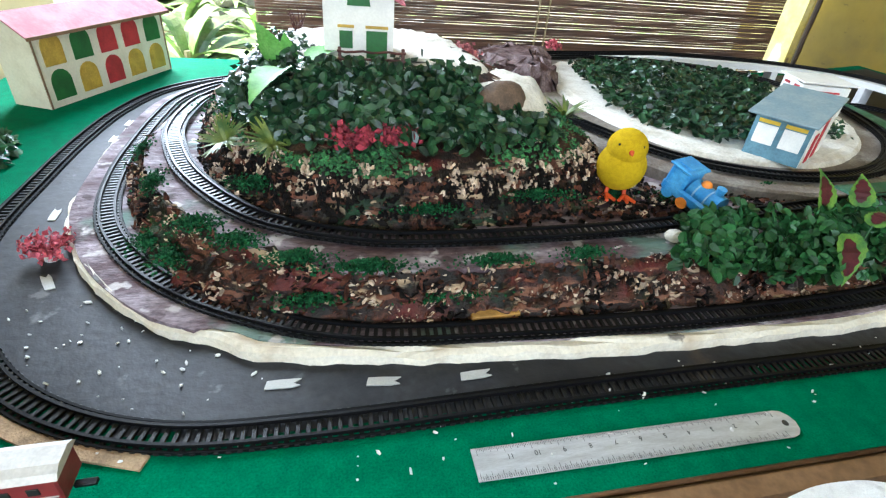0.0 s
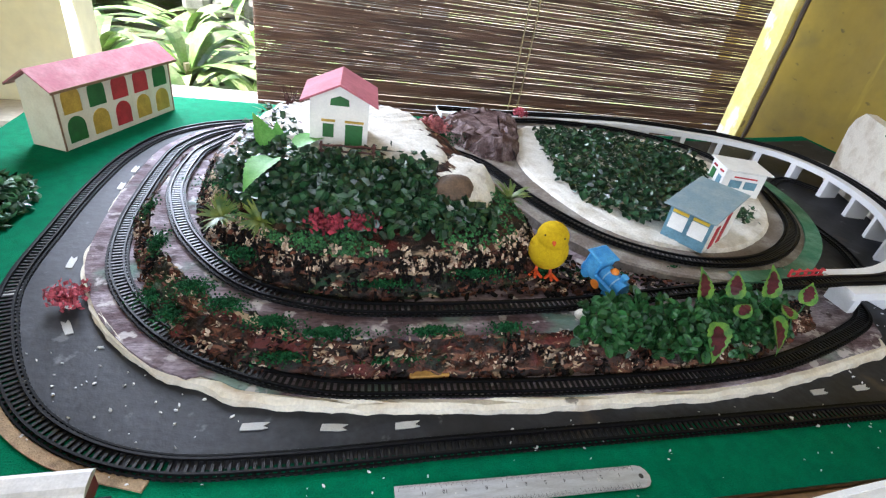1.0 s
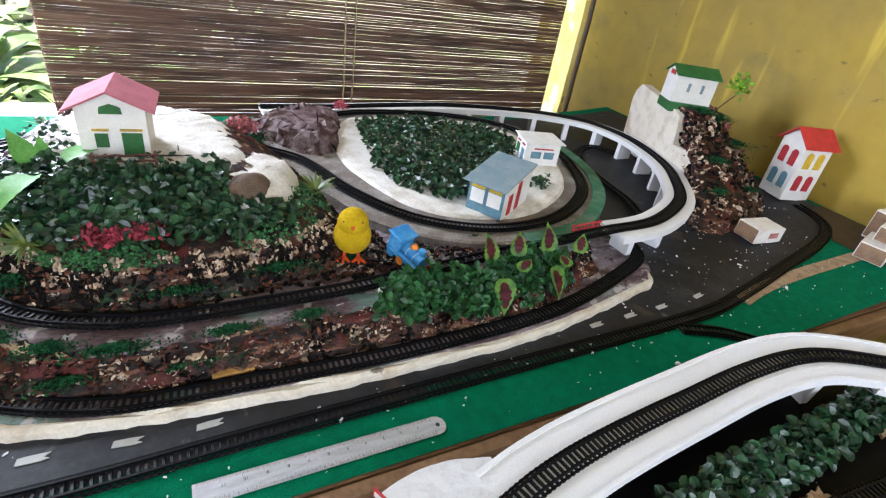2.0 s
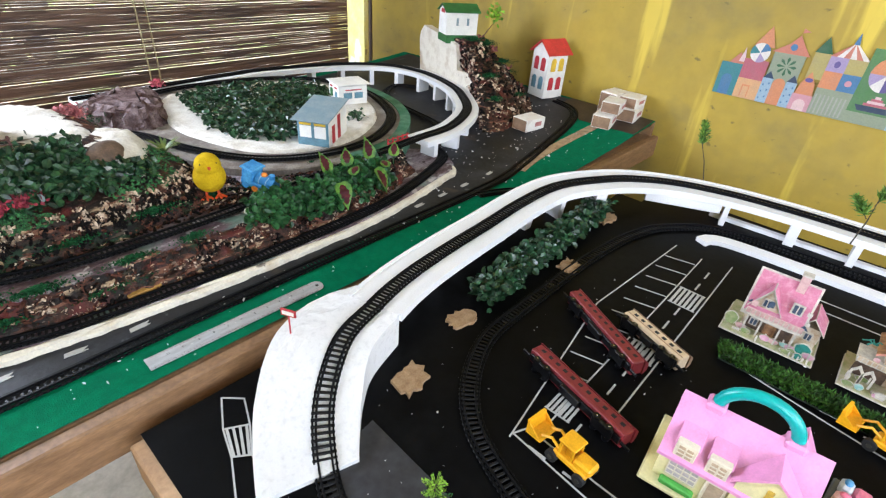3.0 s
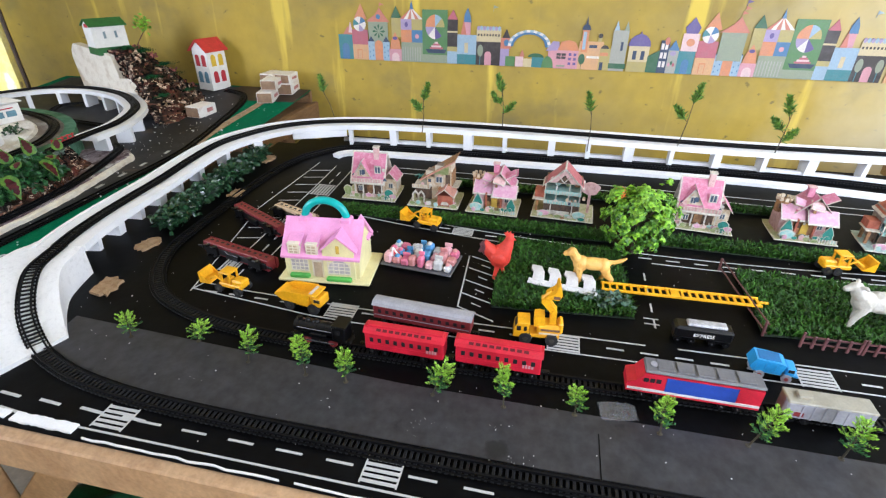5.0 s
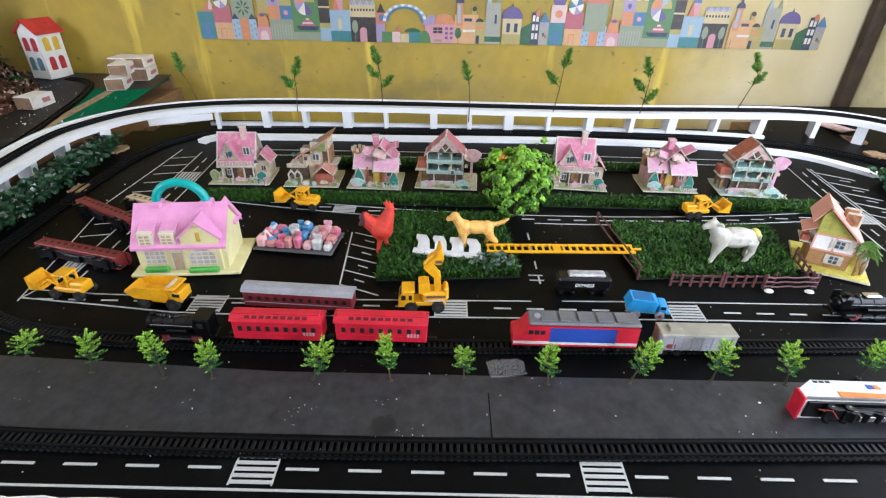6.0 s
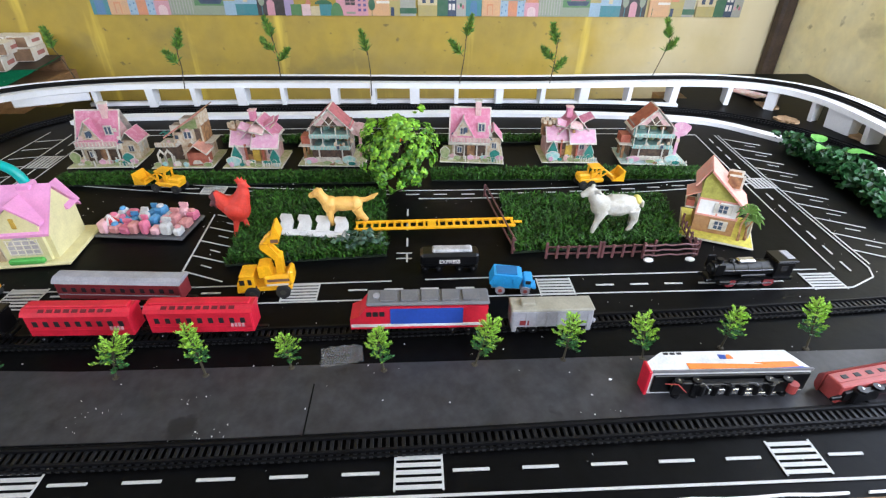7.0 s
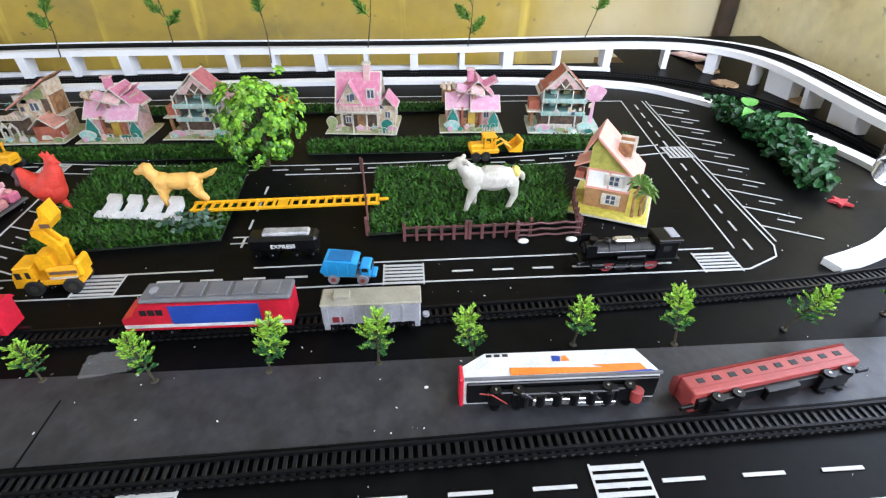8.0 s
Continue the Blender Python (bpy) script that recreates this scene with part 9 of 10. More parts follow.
def framed_window(ob, x, y, z, w, h, axis="y", arched=False):
    f = part("window", flat_on(arch(w, h) if arched else rect(w, h), 0.0012, axis, pose(x, y, z)), EDGE, ob)
    off = (0, -0.0008) if axis == "y" else (-0.0008, 0)
    part("pane", flat_on(rect(w * 0.7, h * 0.72), 0.001, axis, pose(x + off[0], y + off[1], z + h * 0.12)), GLZ, f)
    part("glazing_bar", flat_on(rect(w * 0.1, h * 0.72), 0.001, axis, pose(x + off[0] * 1.8, y + off[1] * 1.8, z + h * 0.12)), EDGE, f)


def roof_pair(ob, cx, cy, half, length, ze, zr, material, over=0.006, ridge="x", name="roof"):
    """Two roof cards from the ridge at zr to the eaves at ze."""
    k = (half + over) / half
    for s in (-1, 1):
        a, e = (0, zr), (s * half * k, zr - (zr - ze) * k)
        q = [a, e, (e[0], e[1] + CT), (a[0], a[1] + CT)]
        card_ = part(name, flat_on(q, length, ridge, pose(cx, cy, 0)), EDGE, ob)
        g = [(a[0] + (e[0] - a[0]) * f, a[1] + (e[1] - a[1]) * f + CT * 0.4 + u) for f, u in ((0.05, 0), (0.93, 0), (0.93, CT * 1.1), (0.05, CT * 1.1))]
        part("printed_face", flat_on(g, length * 0.93, ridge, pose(cx, cy, 0)), material, card_)


def balustrade(ob, x0, x1, y, z, h=0.009, n=10, material=None):
    part("balcony_rail", M().box(((x0 + x1) / 2, y, z + h), (abs(x1 - x0), CT, 0.002)), material or EDGE, ob)
    part("balcony_front", M().box(((x0 + x1) / 2, y + 0.0004, z + h / 2), (abs(x1 - x0), 0.001, h * 0.8)), material or EDGE, ob)
    for k in range(n + 1):
        part("baluster", M().box((x0 + (x1 - x0) * k / n, y - 0.001, z + h / 2), (0.0012, CT, h)), EDGE, ob)


def base_card(ob, w, d, material):
    part("base_card", M().box((0, 0, 0.001), (w, d, 0.002), 0.0005), EDGE, ob)
    part("printed_base", M().box((0, 0, 0.0022), (w * 0.97, d * 0.96, 0.0008)), material, ob)


def clutter(ob, seed, w, d, yf, n=16):
    """Small printed cut-outs of a card house: bushes, flower boxes, brackets and gable trims."""
    r = random.Random(seed)
    for k in range(n):
        x, y = r.uniform(-w / 2 + 0.008, w / 2 - 0.008), r.uniform(-d / 2 + 0.003, yf - 0.004)
        kk = r.random()
        if kk < 0.45:
            cutout(ob, x, y, r.uniform(0.008, 0.016), r.uniform(0.006, 0.012), r.choice((SAGE, AQUA, PKL, PINETREE, LAV)))
        elif kk < 0.75:
            part("flower_box", M().box((x, y, 0.0045), (r.uniform(0.008, 0.014), 0.004, 0.004), 0.0005), r.choice((TAN, EDGE, PKL)), ob)
        else:
            part("garden_post", M().box((x, y, 0.009), (0.0022, CT, 0.014)), EDGE, ob)
    for k in range(10):
        x, z_ = r.uniform(-w * 0.34, w * 0.34), r.uniform(0.03, 0.075)
        q = r.uniform(0.004, 0.008)
        part("card_tab", flat_on(r.choice((rect(q, q * 1.3), arch(q, q * 1.5), [(-q, 0), (q, 0), (0, q * 1.4)])), CT, "y", pose(x, yf + r.uniform(-0.004, 0.006), z_)), r.choice((EDGE, IV, PKL, TAN, GLZ, EDGE)), ob)


def cottage_a(m, label):
    """Pink-roofed villa with a steep front gable, a balcony and a side wing."""
    ob = thing("card_cottage", m, label, "card house", "row of card houses")
    base_card(ob, 0.132, 0.105, LAWNC)
    part("ground_floor", M().box((-0.006, 0.008, 0.023), (0.072, 0.056, 0.042)), IV, ob)
    # shade inside the porch as a thin dark sheet
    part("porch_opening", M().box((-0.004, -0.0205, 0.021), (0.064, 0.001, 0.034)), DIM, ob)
    part("porch_door", M().box((-0.002, -0.0215, 0.018), (0.016, 0.001, 0.028)), TAN, ob)
    framed_window(ob, -0.026, -0.0215, 0.012, 0.012, 0.016)
    part("bow_front", M().slab([(-0.044, 0), (-0.036, -0.008), (-0.012, -0.011), (0.012, -0.011), (0.03, -0.008), (0.038, 0)], 0.0018, "z").mesh("bow_front", EDGE), None, ob).location = (0, -0.036, 0.0445)
    for x in (-0.036, -0.016, 0.01, 0.03):
        part("porch_post", M().box((x, -0.034, 0.022), (0.0026, 0.0026, 0.04)), EDGE, ob)
    part("balcony_floor", M().box((-0.004, -0.026, 0.0445), (0.08, 0.028, CT)), EDGE, ob)
    balustrade(ob, -0.042, 0.036, -0.039, 0.0445, 0.011, 12, PKL)
    part("upper_gables", M().slab([(-0.02, 0.044), (0.036, 0.044), (0.008, 0.1)], 0.07, "x").mesh("upper_gables", PKL), None, ob).location = (-0.006, 0, 0)
    roof_pair(ob, -0.006, 0.008, 0.034, 0.086, 0.047, 0.112, PK)
    wall_card(ob, "front_gable", [(-0.02, 0.045), (0.02, 0.045), (0.02, 0.058), (0, 0.094), (-0.02, 0.058)], "y", pose(-0.02, -0.022, 0), IV)
    roof_pair(ob, -0.02, -0.008, 0.02, 0.04, 0.058, 0.097, PK, 0.004, "y", "gable_roof")
    framed_window(ob, -0.02, -0.0245, 0.058, 0.013, 0.018)
    framed_window(ob, 0.018, -0.02, 0.064, 0.016, 0.022)
    ch_ = part("chimney", M().box((0.01, 0.004, 0.112), (0.012, 0.012, 0.034), 0.0006), PKL, ob)
    part("chimney_cap", M().box((0.01, 0.004, 0.1295), (0.015, 0.015, 0.003)), EDGE, ch_)
    part("wing", M().box((0.044, 0.012, 0.024), (0.03, 0.044, 0.044)), IV, ob)
    for y_ in (0.0, 0.022):
        framed_window(ob, 0.0598, y_, 0.016, 0.012, 0.02, "x")
    roof_pair(ob, 0.044, 0.012, 0.016, 0.056, 0.044, 0.066, PK, 0.004, "y", "wing_roof")
    framed_window(ob, 0.046, -0.011, 0.02, 0.012, 0.016)
    cutout(ob, 0.047, -0.034, 0.02, 0.024, PINETREE)
    cutout(ob, -0.056, -0.03, 0.018, 0.026, SAGE)
    cutout(ob, 0.03, -0.046, 0.018, 0.008, SAGE)
    for k in range(5):
        part("picket", M().box((0.034 + 0.006 * k, -0.049, 0.006), (0.0022, CT, 0.009)), EDGE, ob)
    clutter(ob, 3, 0.132, 0.105, -0.026)
    return ob


def cottage_b(m, label):
    """Honey-walled house with a tall pitched front, a brick-red garage and arches."""
    ob = thing("card_cottage", m, label, "card house", "row of card houses")
    base_card(ob, 0.12, 0.1, LAWNC)
    part("ground_floor", M().box((0.0, 0.016, 0.021), (0.084, 0.046, 0.038)), IV, ob)
    part("upper_floor", M().slab([(-0.022, 0.04), (0.036, 0.04), (0.036, 0.108), (-0.022, 0.066)], 0.05, "y").mesh("upper_floor", IV), None, ob).location = (0.0, 0.018, 0)
    part("roof", flat_on([(-0.036, 0.0585), (0.046, 0.1175), (0.046, 0.12), (-0.036, 0.061)], 0.066, "y", pose(0, 0.016, 0)), TAN, ob)
    part("roof_edge", flat_on([(-0.036, 0.0575), (0.046, 0.1165), (0.046, 0.1205), (-0.036, 0.0615)], CT, "y", pose(0, -0.0175, 0)), card("coral_card", (0.55, 0.25, 0.19)), ob)
    part("gable_print", flat_on([(-0.012, 0.076), (0.03, 0.076), (0.03, 0.1)], 0.001, "y", pose(0, -0.0078, 0)), SAGE, ob)
    for x in (-0.014, 0.008):
        part("skylight", M().box((x, 0.006, 0.086 + x * 0.72), (0.018, 0.024, 0.014), 0.0006), GREY, ob)
        part("skylight_rim", M().box((x, -0.0065, 0.086 + x * 0.72), (0.02, 0.001, 0.016)), EDGE, ob)
    # dark sheets for the shade in the side opening and behind the arches
    part("side_opening", M().box((0.0285, -0.0082, 0.062), (0.011, 0.001, 0.03)), DIM, ob)
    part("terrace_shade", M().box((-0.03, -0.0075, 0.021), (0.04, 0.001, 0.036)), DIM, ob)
    for y_ in (0.004, 0.026):
        framed_window(ob, 0.0365, y_, 0.06, 0.012, 0.024, "x")
    framed_window(ob, 0.008, -0.0085, 0.052, 0.018, 0.02)
    part("side_balcony", M().box((0.044, 0.014, 0.043), (0.02, 0.046, CT)), EDGE, ob)
    part("side_frame", M().box((0.036, 0.016, 0.06), (0.006, 0.04, 0.044)), TAN, ob)
    part("terrace", M().box((-0.032, 0.0, 0.041), (0.042, 0.05, CT)), EDGE, ob)
    balustrade(ob, -0.052, -0.012, -0.025, 0.041, 0.009, 7, IV)
    for x in (-0.044, -0.03):
        part("arch", flat_on([(-0.008, 0), (-0.005, 0), (-0.005, 0.022), (0, 0.029), (0.005, 0.022), (0.005, 0), (0.008, 0), (0.008, 0.024), (0, 0.036), (-0.008, 0.024)], CT, "y", pose(x, -0.03, 0.002)), EDGE, ob)
    part("garage", M().box((0.028, -0.022, 0.017), (0.034, 0.036, 0.03)), BRK, ob)
    roof_pair(ob, 0.028, -0.022, 0.019, 0.046, 0.032, 0.05, card("coral_card", (0.68, 0.33, 0.27)), 0.004, "y", "garage_roof")
    part("garage_arch", flat_on([(-0.009, 0), (0.009, 0), (0.009, 0.004), (0.005, 0.009), (-0.005, 0.009), (-0.009, 0.004)], CT, "y", pose(0.028, -0.0405, 0.006)), EDGE, ob)
    cutout(ob, -0.02, 0.006, 0.02, 0.02, SAGE)
    cutout(ob, -0.01, -0.042, 0.012, 0.012, EDGE)
    cutout(ob, -0.048, -0.044, 0.014, 0.01, SAGE)
    cutout(ob, 0.05, -0.046, 0.016, 0.01, SAGE)
    for k in range(6):
        a = k * 1.05
        part("palm_leaf", M().tube([(-0.04, 0.01, 0.058), (-0.04 + 0.008 * math.cos(a), 0.01, 0.062 + 0.004 * math.sin(a)), (-0.04 + 0.015 * math.cos(a), 0.01, 0.058 + 0.006 * math.sin(a))], 0.0012, 5), PINETREE, ob)
    clutter(ob, 5, 0.12, 0.1, -0.012)
    return ob


def cottage_c(m, label):
    """Pink house with crossing roofs, a stone turret and pointed trees."""
    ob = thing("card_cottage", m, label, "card house", "row of card houses")
    base_card(ob, 0.118, 0.1, LAWNC)
    part("ground_floor", M().box((-0.002, 0.012, 0.025), (0.088, 0.05, 0.046)), PKL, ob)
    part("upper_floor", M().box((0.004, 0.018, 0.062), (0.06, 0.036, 0.03)), IV, ob)
    roof_pair(ob, 0.012, 0.014, 0.028, 0.062, 0.064, 0.098, PK, 0.008, "y")
    roof_pair(ob, -0.02, 0.004, 0.022, 0.056, 0.046, 0.07, LAV, 0.006, "x", "lower_roof")
    roof_pair(ob, 0.026, -0.012, 0.018, 0.056, 0.046, 0.066, LAV, 0.006, "x", "porch_roof")
    part("porch_front", M().box((0.0, -0.014, 0.022), (0.04, 0.003, 0.04)), TAN, ob)
    # dark sheet standing for shade behind the porch posts
    part("porch_shade", M().box((-0.012, -0.0158, 0.03), (0.012, 0.001, 0.02)), DIM, ob)
    for k_, (x_, y_, z_, ax, ay) in enumerate(((-0.014, -0.004, 0.08, 0.5, 0.35), (0.034, -0.004, 0.094, 0.3, -0.6), (0.012, -0.016, 0.08, 0.7, 0.25))):
        part("roof_wing", M().box((x_, y_, z_), (0.025, 0.02, CT), 0, Euler((ax, ay, 0)).to_matrix()), (LAV, PK, PKL)[k_], ob)
        part("roof_wing_edge", M().box((x_, y_ + 0.0005, z_ - CT * 0.8), (0.028, 0.023, CT * 0.7), 0, Euler((ax, ay, 0)).to_matrix()), EDGE, ob)
    part("door", M().box((0.002, -0.0165, 0.018), (0.014, 0.002, 0.03)), OCHRE, ob)
    for x in (-0.016, 0.018):
        part("porch_post", M().box((x, -0.022, 0.024), (0.004, 0.004, 0.044)), BRK, ob)
    tu = part("turret", M().rod((-0.04, 0.014, 0.046), (-0.04, 0.014, 0.075), 0.014, 0.014, 12), TAN, ob, "tan stone turret")
    for a_ in (-2.2, -1.4, -0.6):
        part("turret_window", M().box((-0.04 + 0.0138 * math.cos(a_), 0.014 + 0.0138 * math.sin(a_), 0.062), (0.004, 0.004, 0.01)), DIM, tu)
    for k in range(8):
        a = k * math.pi / 4
        part("merlon", M().box((-0.04 + 0.013 * math.cos(a), 0.014 + 0.013 * math.sin(a), 0.079), (0.006, 0.006, 0.008)), IV, tu)
    part("chimney", M().box((0.0, 0.01, 0.102), (0.012, 0.012, 0.024), 0.0006), PK, ob)
    part("chimney_cap", M().box((0.0, 0.01, 0.1145), (0.015, 0.015, 0.003)), PKL, ob)
    part("roof_wing", M().box((0.038, 0.008, 0.09), (0.026, 0.03, CT), 0, Euler((0.2, -0.5, 0)).to_matrix()), PK, ob)
    framed_window(ob, 0.03, -0.0135, 0.018, 0.012, 0.018)
    framed_window(ob, 0.016, -0.001, 0.052, 0.012, 0.014)
    cutout(ob, -0.034, -0.028, 0.022, 0.042, PINETREE, "tree")
    cutout(ob, -0.036, -0.042, 0.026, 0.022, AQUA)
    cutout(ob, 0.042, -0.03, 0.02, 0.036, PINETREE, "tree")
    cutout(ob, -0.008, -0.042, 0.01, 0.014, PKL)
    cutout(ob, 0.014, -0.046, 0.014, 0.008, SAGE)
    for k in range(7):
        part("picket", M().box((0.024 + 0.005 * k, -0.046, 0.007), (0.002, CT, 0.01)), EDGE, ob)
    clutter(ob, 8, 0.118, 0.1, -0.02)
    return ob


def cottage_d(m, label, roof, deck, tree, lawn_mat):
    """Open-fronted doll's house with three decks, a gable roof and a blossom tree."""
    ob = thing("card_cottage", m, label, "card house", "row of card houses")
    base_card(ob, 0.138, 0.1, lawn_mat)
    part("back_wall", M().box((-0.004, 0.036, 0.045), (0.08, CT, 0.088)), TAN, ob)
    for x in (-0.044, 0.036):
        part("side_wall", M().box((x, 0.012, 0.043), (CT, 0.048, 0.084)), GREY, ob)
    for z_, w in ((0.032, 0.082), (0.06, 0.08)):
        part("deck", M().box((-0.004, 0.006, z_), (w, 0.066, CT)), deck, ob)
        balustrade(ob, -0.044, 0.036, -0.027, z_, 0.008, 12, deck)
    wall_card(ob, "front_gable", [(-0.034, 0.084), (0.034, 0.084), (0, 0.122)], "y", pose(-0.004, -0.012, 0), PKL)
    # inner shade of the open gable as a dark face
    part("gable_opening", flat_on([(-0.016, 0.086), (0.016, 0.086), (0, 0.108)], 0.001, "y", pose(-0.004, -0.0142, 0)), DIM, ob)
    for s in (-1, 1):
        part("truss", M().rod((-0.004, -0.0155, 0.087), (-0.004 + s * 0.012, -0.0155, 0.104), 0.0012, 0.0012, 5), EDGE, ob)
    roof_pair(ob, -0.004, 0.01, 0.04, 0.056, 0.08, 0.126, roof, 0.007, "y")
    part("roof_cutout", flat_on(arch(0.018, 0.016), 0.0008, "y", pose(-0.026, -0.013, 0.086)), EDGE, ob)
    for x in (-0.022, 0.002, 0.022):
        for z_ in (0.036, 0.064):
            framed_window(ob, x, 0.034, z_, 0.014, 0.018)
            part("furniture", M().box((x + 0.004, 0.02, z_ + 0.004), (0.012, 0.01, 0.008), 0.001), (SAGE, AQUA, TAN)[int(x * 100) % 3], ob)
    for x in (-0.043, -0.018, 0.01, 0.034):
        part("upper_post", M().box((x, -0.025, 0.06), (0.002, 0.002, 0.052)), EDGE, ob)
    for x in (-0.028, 0.02):
        part("deck_post", M().box((x, -0.024, 0.017), (0.0024, 0.0024, 0.03)), EDGE, ob)
    part("side_porch", M().box((-0.056, 0.004, 0.048), (0.02, 0.03, 0.02)), BRK, ob)
    part("porch_shelf", M().box((-0.057, -0.004, 0.038), (0.026, 0.04, CT)), EDGE, ob)
    for y_ in (-0.016, 0.012):
        part("porch_leg", M().box((-0.06, y_, 0.019), (0.005, 0.005, 0.036)), TAN, ob)
    p = [(0.02 * math.cos(a) * (1 + 0.12 * math.sin(4 * a)), 0.018 * math.sin(a)) for a in [2 * math.pi * k / 16 for k in range(16)]]
    bt_ = part("blossom_tree", flat_on(p, CT, "y", pose(0.056, 0.0, 0.072)), tree, ob, "pink blossom cut-out tree")
    part("tree_trunk", M().box((0.055, 0.0, 0.03), (0.006, CT, 0.058)), tree, bt_)
    cutout(ob, -0.042, -0.038, 0.026, 0.014, LAV)
    cutout(ob, -0.008, -0.044, 0.018, 0.009, SAGE)
    cutout(ob, 0.036, -0.04, 0.026, 0.02, AQUA)
    # shade under the decks, put in as a dark sheet
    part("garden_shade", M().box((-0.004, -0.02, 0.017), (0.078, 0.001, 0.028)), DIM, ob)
    part("low_wall", M().box((-0.01, -0.03, 0.008), (0.05, CT, 0.012)), EDGE, ob)
    for k in range(6):
        part("picket", M().box((0.034 + 0.006 * k, -0.047, 0.007), (0.0024, CT, 0.01)), EDGE, ob)
    clutter(ob, 11, 0.138, 0.1, -0.028)
    return ob


cottage_a(on2(0.79, -0.338, 0, 2) @ Matrix.Diagonal((1.06, 1.06, 0.93, 1)), "pink-roofed card villa with a balcony and chimney")
cottage_b(on2(0.782, -0.507, 0, 0) @ Matrix.Diagonal((1.06, 1.06, 0.93, 1)), "honey and sage card house with a brick-red garage")
cottage_c(on2(0.778, -0.654, 0, -2) @ Matrix.Diagonal((1.06, 1.06, 0.93, 1)), "pink card house with a tan turret and pointed trees")
cottage_d(on2(0.784, -0.82, 0, -3) @ Matrix.Diagonal((1.04, 1.04, 0.9, 1)), "open-fronted card house with a brick-pink roof", card("brick_pink_card", (0.45, 0.13, 0.14)), AQUA, PKL, LAWNC)
cottage_a(on2(0.796, -1.125, 0, -6) @ Matrix.Diagonal((1.06, 1.06, 0.93, 1)), "pink-roofed card villa beside the leafy tree")
cottage_c(on2(0.79, -1.338, 0, -2) @ Matrix.Diagonal((1.06, 1.06, 0.93, 1)), "pink card house with a tan turret by the hedge's end")
cottage_d(on2(0.775, -1.525, 0, -6) @ Matrix.Diagonal((1.06, 1.06, 0.9, 1)), "open-fronted card house with a brown-red roof and aqua decks", BRK, AQUA, LAV, card("aqua_lawn_card", (0.4, 0.52, 0.48)))

# chalet with palm trees
cl = thing("card_chalet", on2(0.464, -1.519, 0.001, -27) @ Matrix.Diagonal((0.9, 0.92, 0.98, 1)), "tall card chalet with coral roof, brick base and palms", "card house")
part("base_card", M().box((0.004, 0, 0.0015), (0.128, 0.125, 0.003), 0.0008), EDGE, cl)
part("printed_base", M().box((0.004, 0, 0.0034), (0.124, 0.12, 0.0008)), card("yellow_lawn_card", (0.6, 0.52, 0.08)), cl)
part("ground_floor", M().box((-0.004, 0.0, 0.019), (0.07, 0.064, 0.032)), card("printed_brick_card", (0.4, 0.22, 0.09), col2=(0.28, 0.14, 0.06)), cl)
part("upper_floor", M().box((-0.004, 0.0, 0.05), (0.07, 0.064, 0.031)), WHITEPAPER, cl)
part("attic_gable", M().slab([(-0.034, 0.065), (0.03, 0.065), (-0.026, 0.112), (-0.034, 0.1)], 0.062, "y").mesh("attic_gable", card("lime_wall_card", (0.42, 0.4, 0.08))), None, cl).location = (-0.005, 0, 0)
CORAL = card("salmon_card", (0.7, 0.29, 0.22), col2=(0.62, 0.34, 0.28))
part("roof", flat_on([(-0.033, 0.117), (0.043, 0.055), (0.045, 0.057), (-0.031, 0.1195)], 0.086, "y", pose(0, 0, 0)), CORAL, cl)
part("roof", flat_on([(-0.033, 0.1185), (-0.052, 0.086), (-0.05, 0.085), (-0.031, 0.1175)], 0.07, "y", pose(0, 0.004, 0)), CORAL, cl)
for y_ in (-0.014, 0.012):
    part("skylight", M().box((0.012, y_, 0.096), (0.026, 0.003, 0.026), 0.0006), EDGE, cl)
    part("skylight_face", M().box((0.01, y_ - 0.002, 0.096), (0.022, 0.001, 0.02)), TAN, cl)
for z_ in (0.036, 0.0655):
    part("timber", M().box((-0.004, -0.0326, z_), (0.072, 0.0014, 0.003)), CORAL, cl)
for x in (-0.039, -0.004, 0.03):
    part("timber", M().box((x, -0.0326, 0.05), (0.003, 0.0014, 0.03)), CORAL, cl)
for x, z_ in ((0.004, 0.043), (0.004, 0.012)):
    sh_ = part("shutters", flat_on(rect(0.03, 0.018), 0.0012, "y", pose(x, -0.0336, z_)), EDGE, cl)
    for i in range(2):
        for j in range(2):
            part("pane", M().box((x - 0.004 + 0.008 * i, -0.0344, z_ + 0.0055 + 0.0075 * j), (0.0062, 0.0008, 0.006)), GLZ, sh_)
part("side_balcony", M().box((-0.05, -0.004, 0.044), (0.02, 0.05, CT)), EDGE, cl)
part("side_roof", M().box((-0.05, -0.004, 0.07), (0.028, 0.05, CT), 0, Matrix.Rotation(radians(-25), 3, "Y")), CORAL, cl)
part("side_box", M().box((-0.052, -0.018, 0.05), (0.014, 0.016, 0.012)), BRK, cl)
for x, y_, h in ((0.042, -0.042, 0.058), (0.054, -0.034, 0.042)):
    tk = part("palm", M().tube([(x, y_, 0.003), (x - 0.003, y_, h * 0.6), (x + 0.002, y_, h)], [0.003, 0.002, 0.0015], 6), TAN, cl)
    for k in range(9):
        a = -0.5 + k * 0.52
        L = 0.02
        part("palm_leaf", M().tube([(x + 0.002, y_, h), (x + 0.002 + L * 0.6 * math.cos(a), y_ - 0.001, h + L * 0.6 * math.sin(a) + 0.004), (x + 0.002 + L * math.cos(a), y_ - 0.001, h + L * math.sin(a) - 0.004)], [0.001, 0.003, 0.0006], 5), mat("olive_palm_card", (0.1, 0.2, 0.03), 0.6), tk)
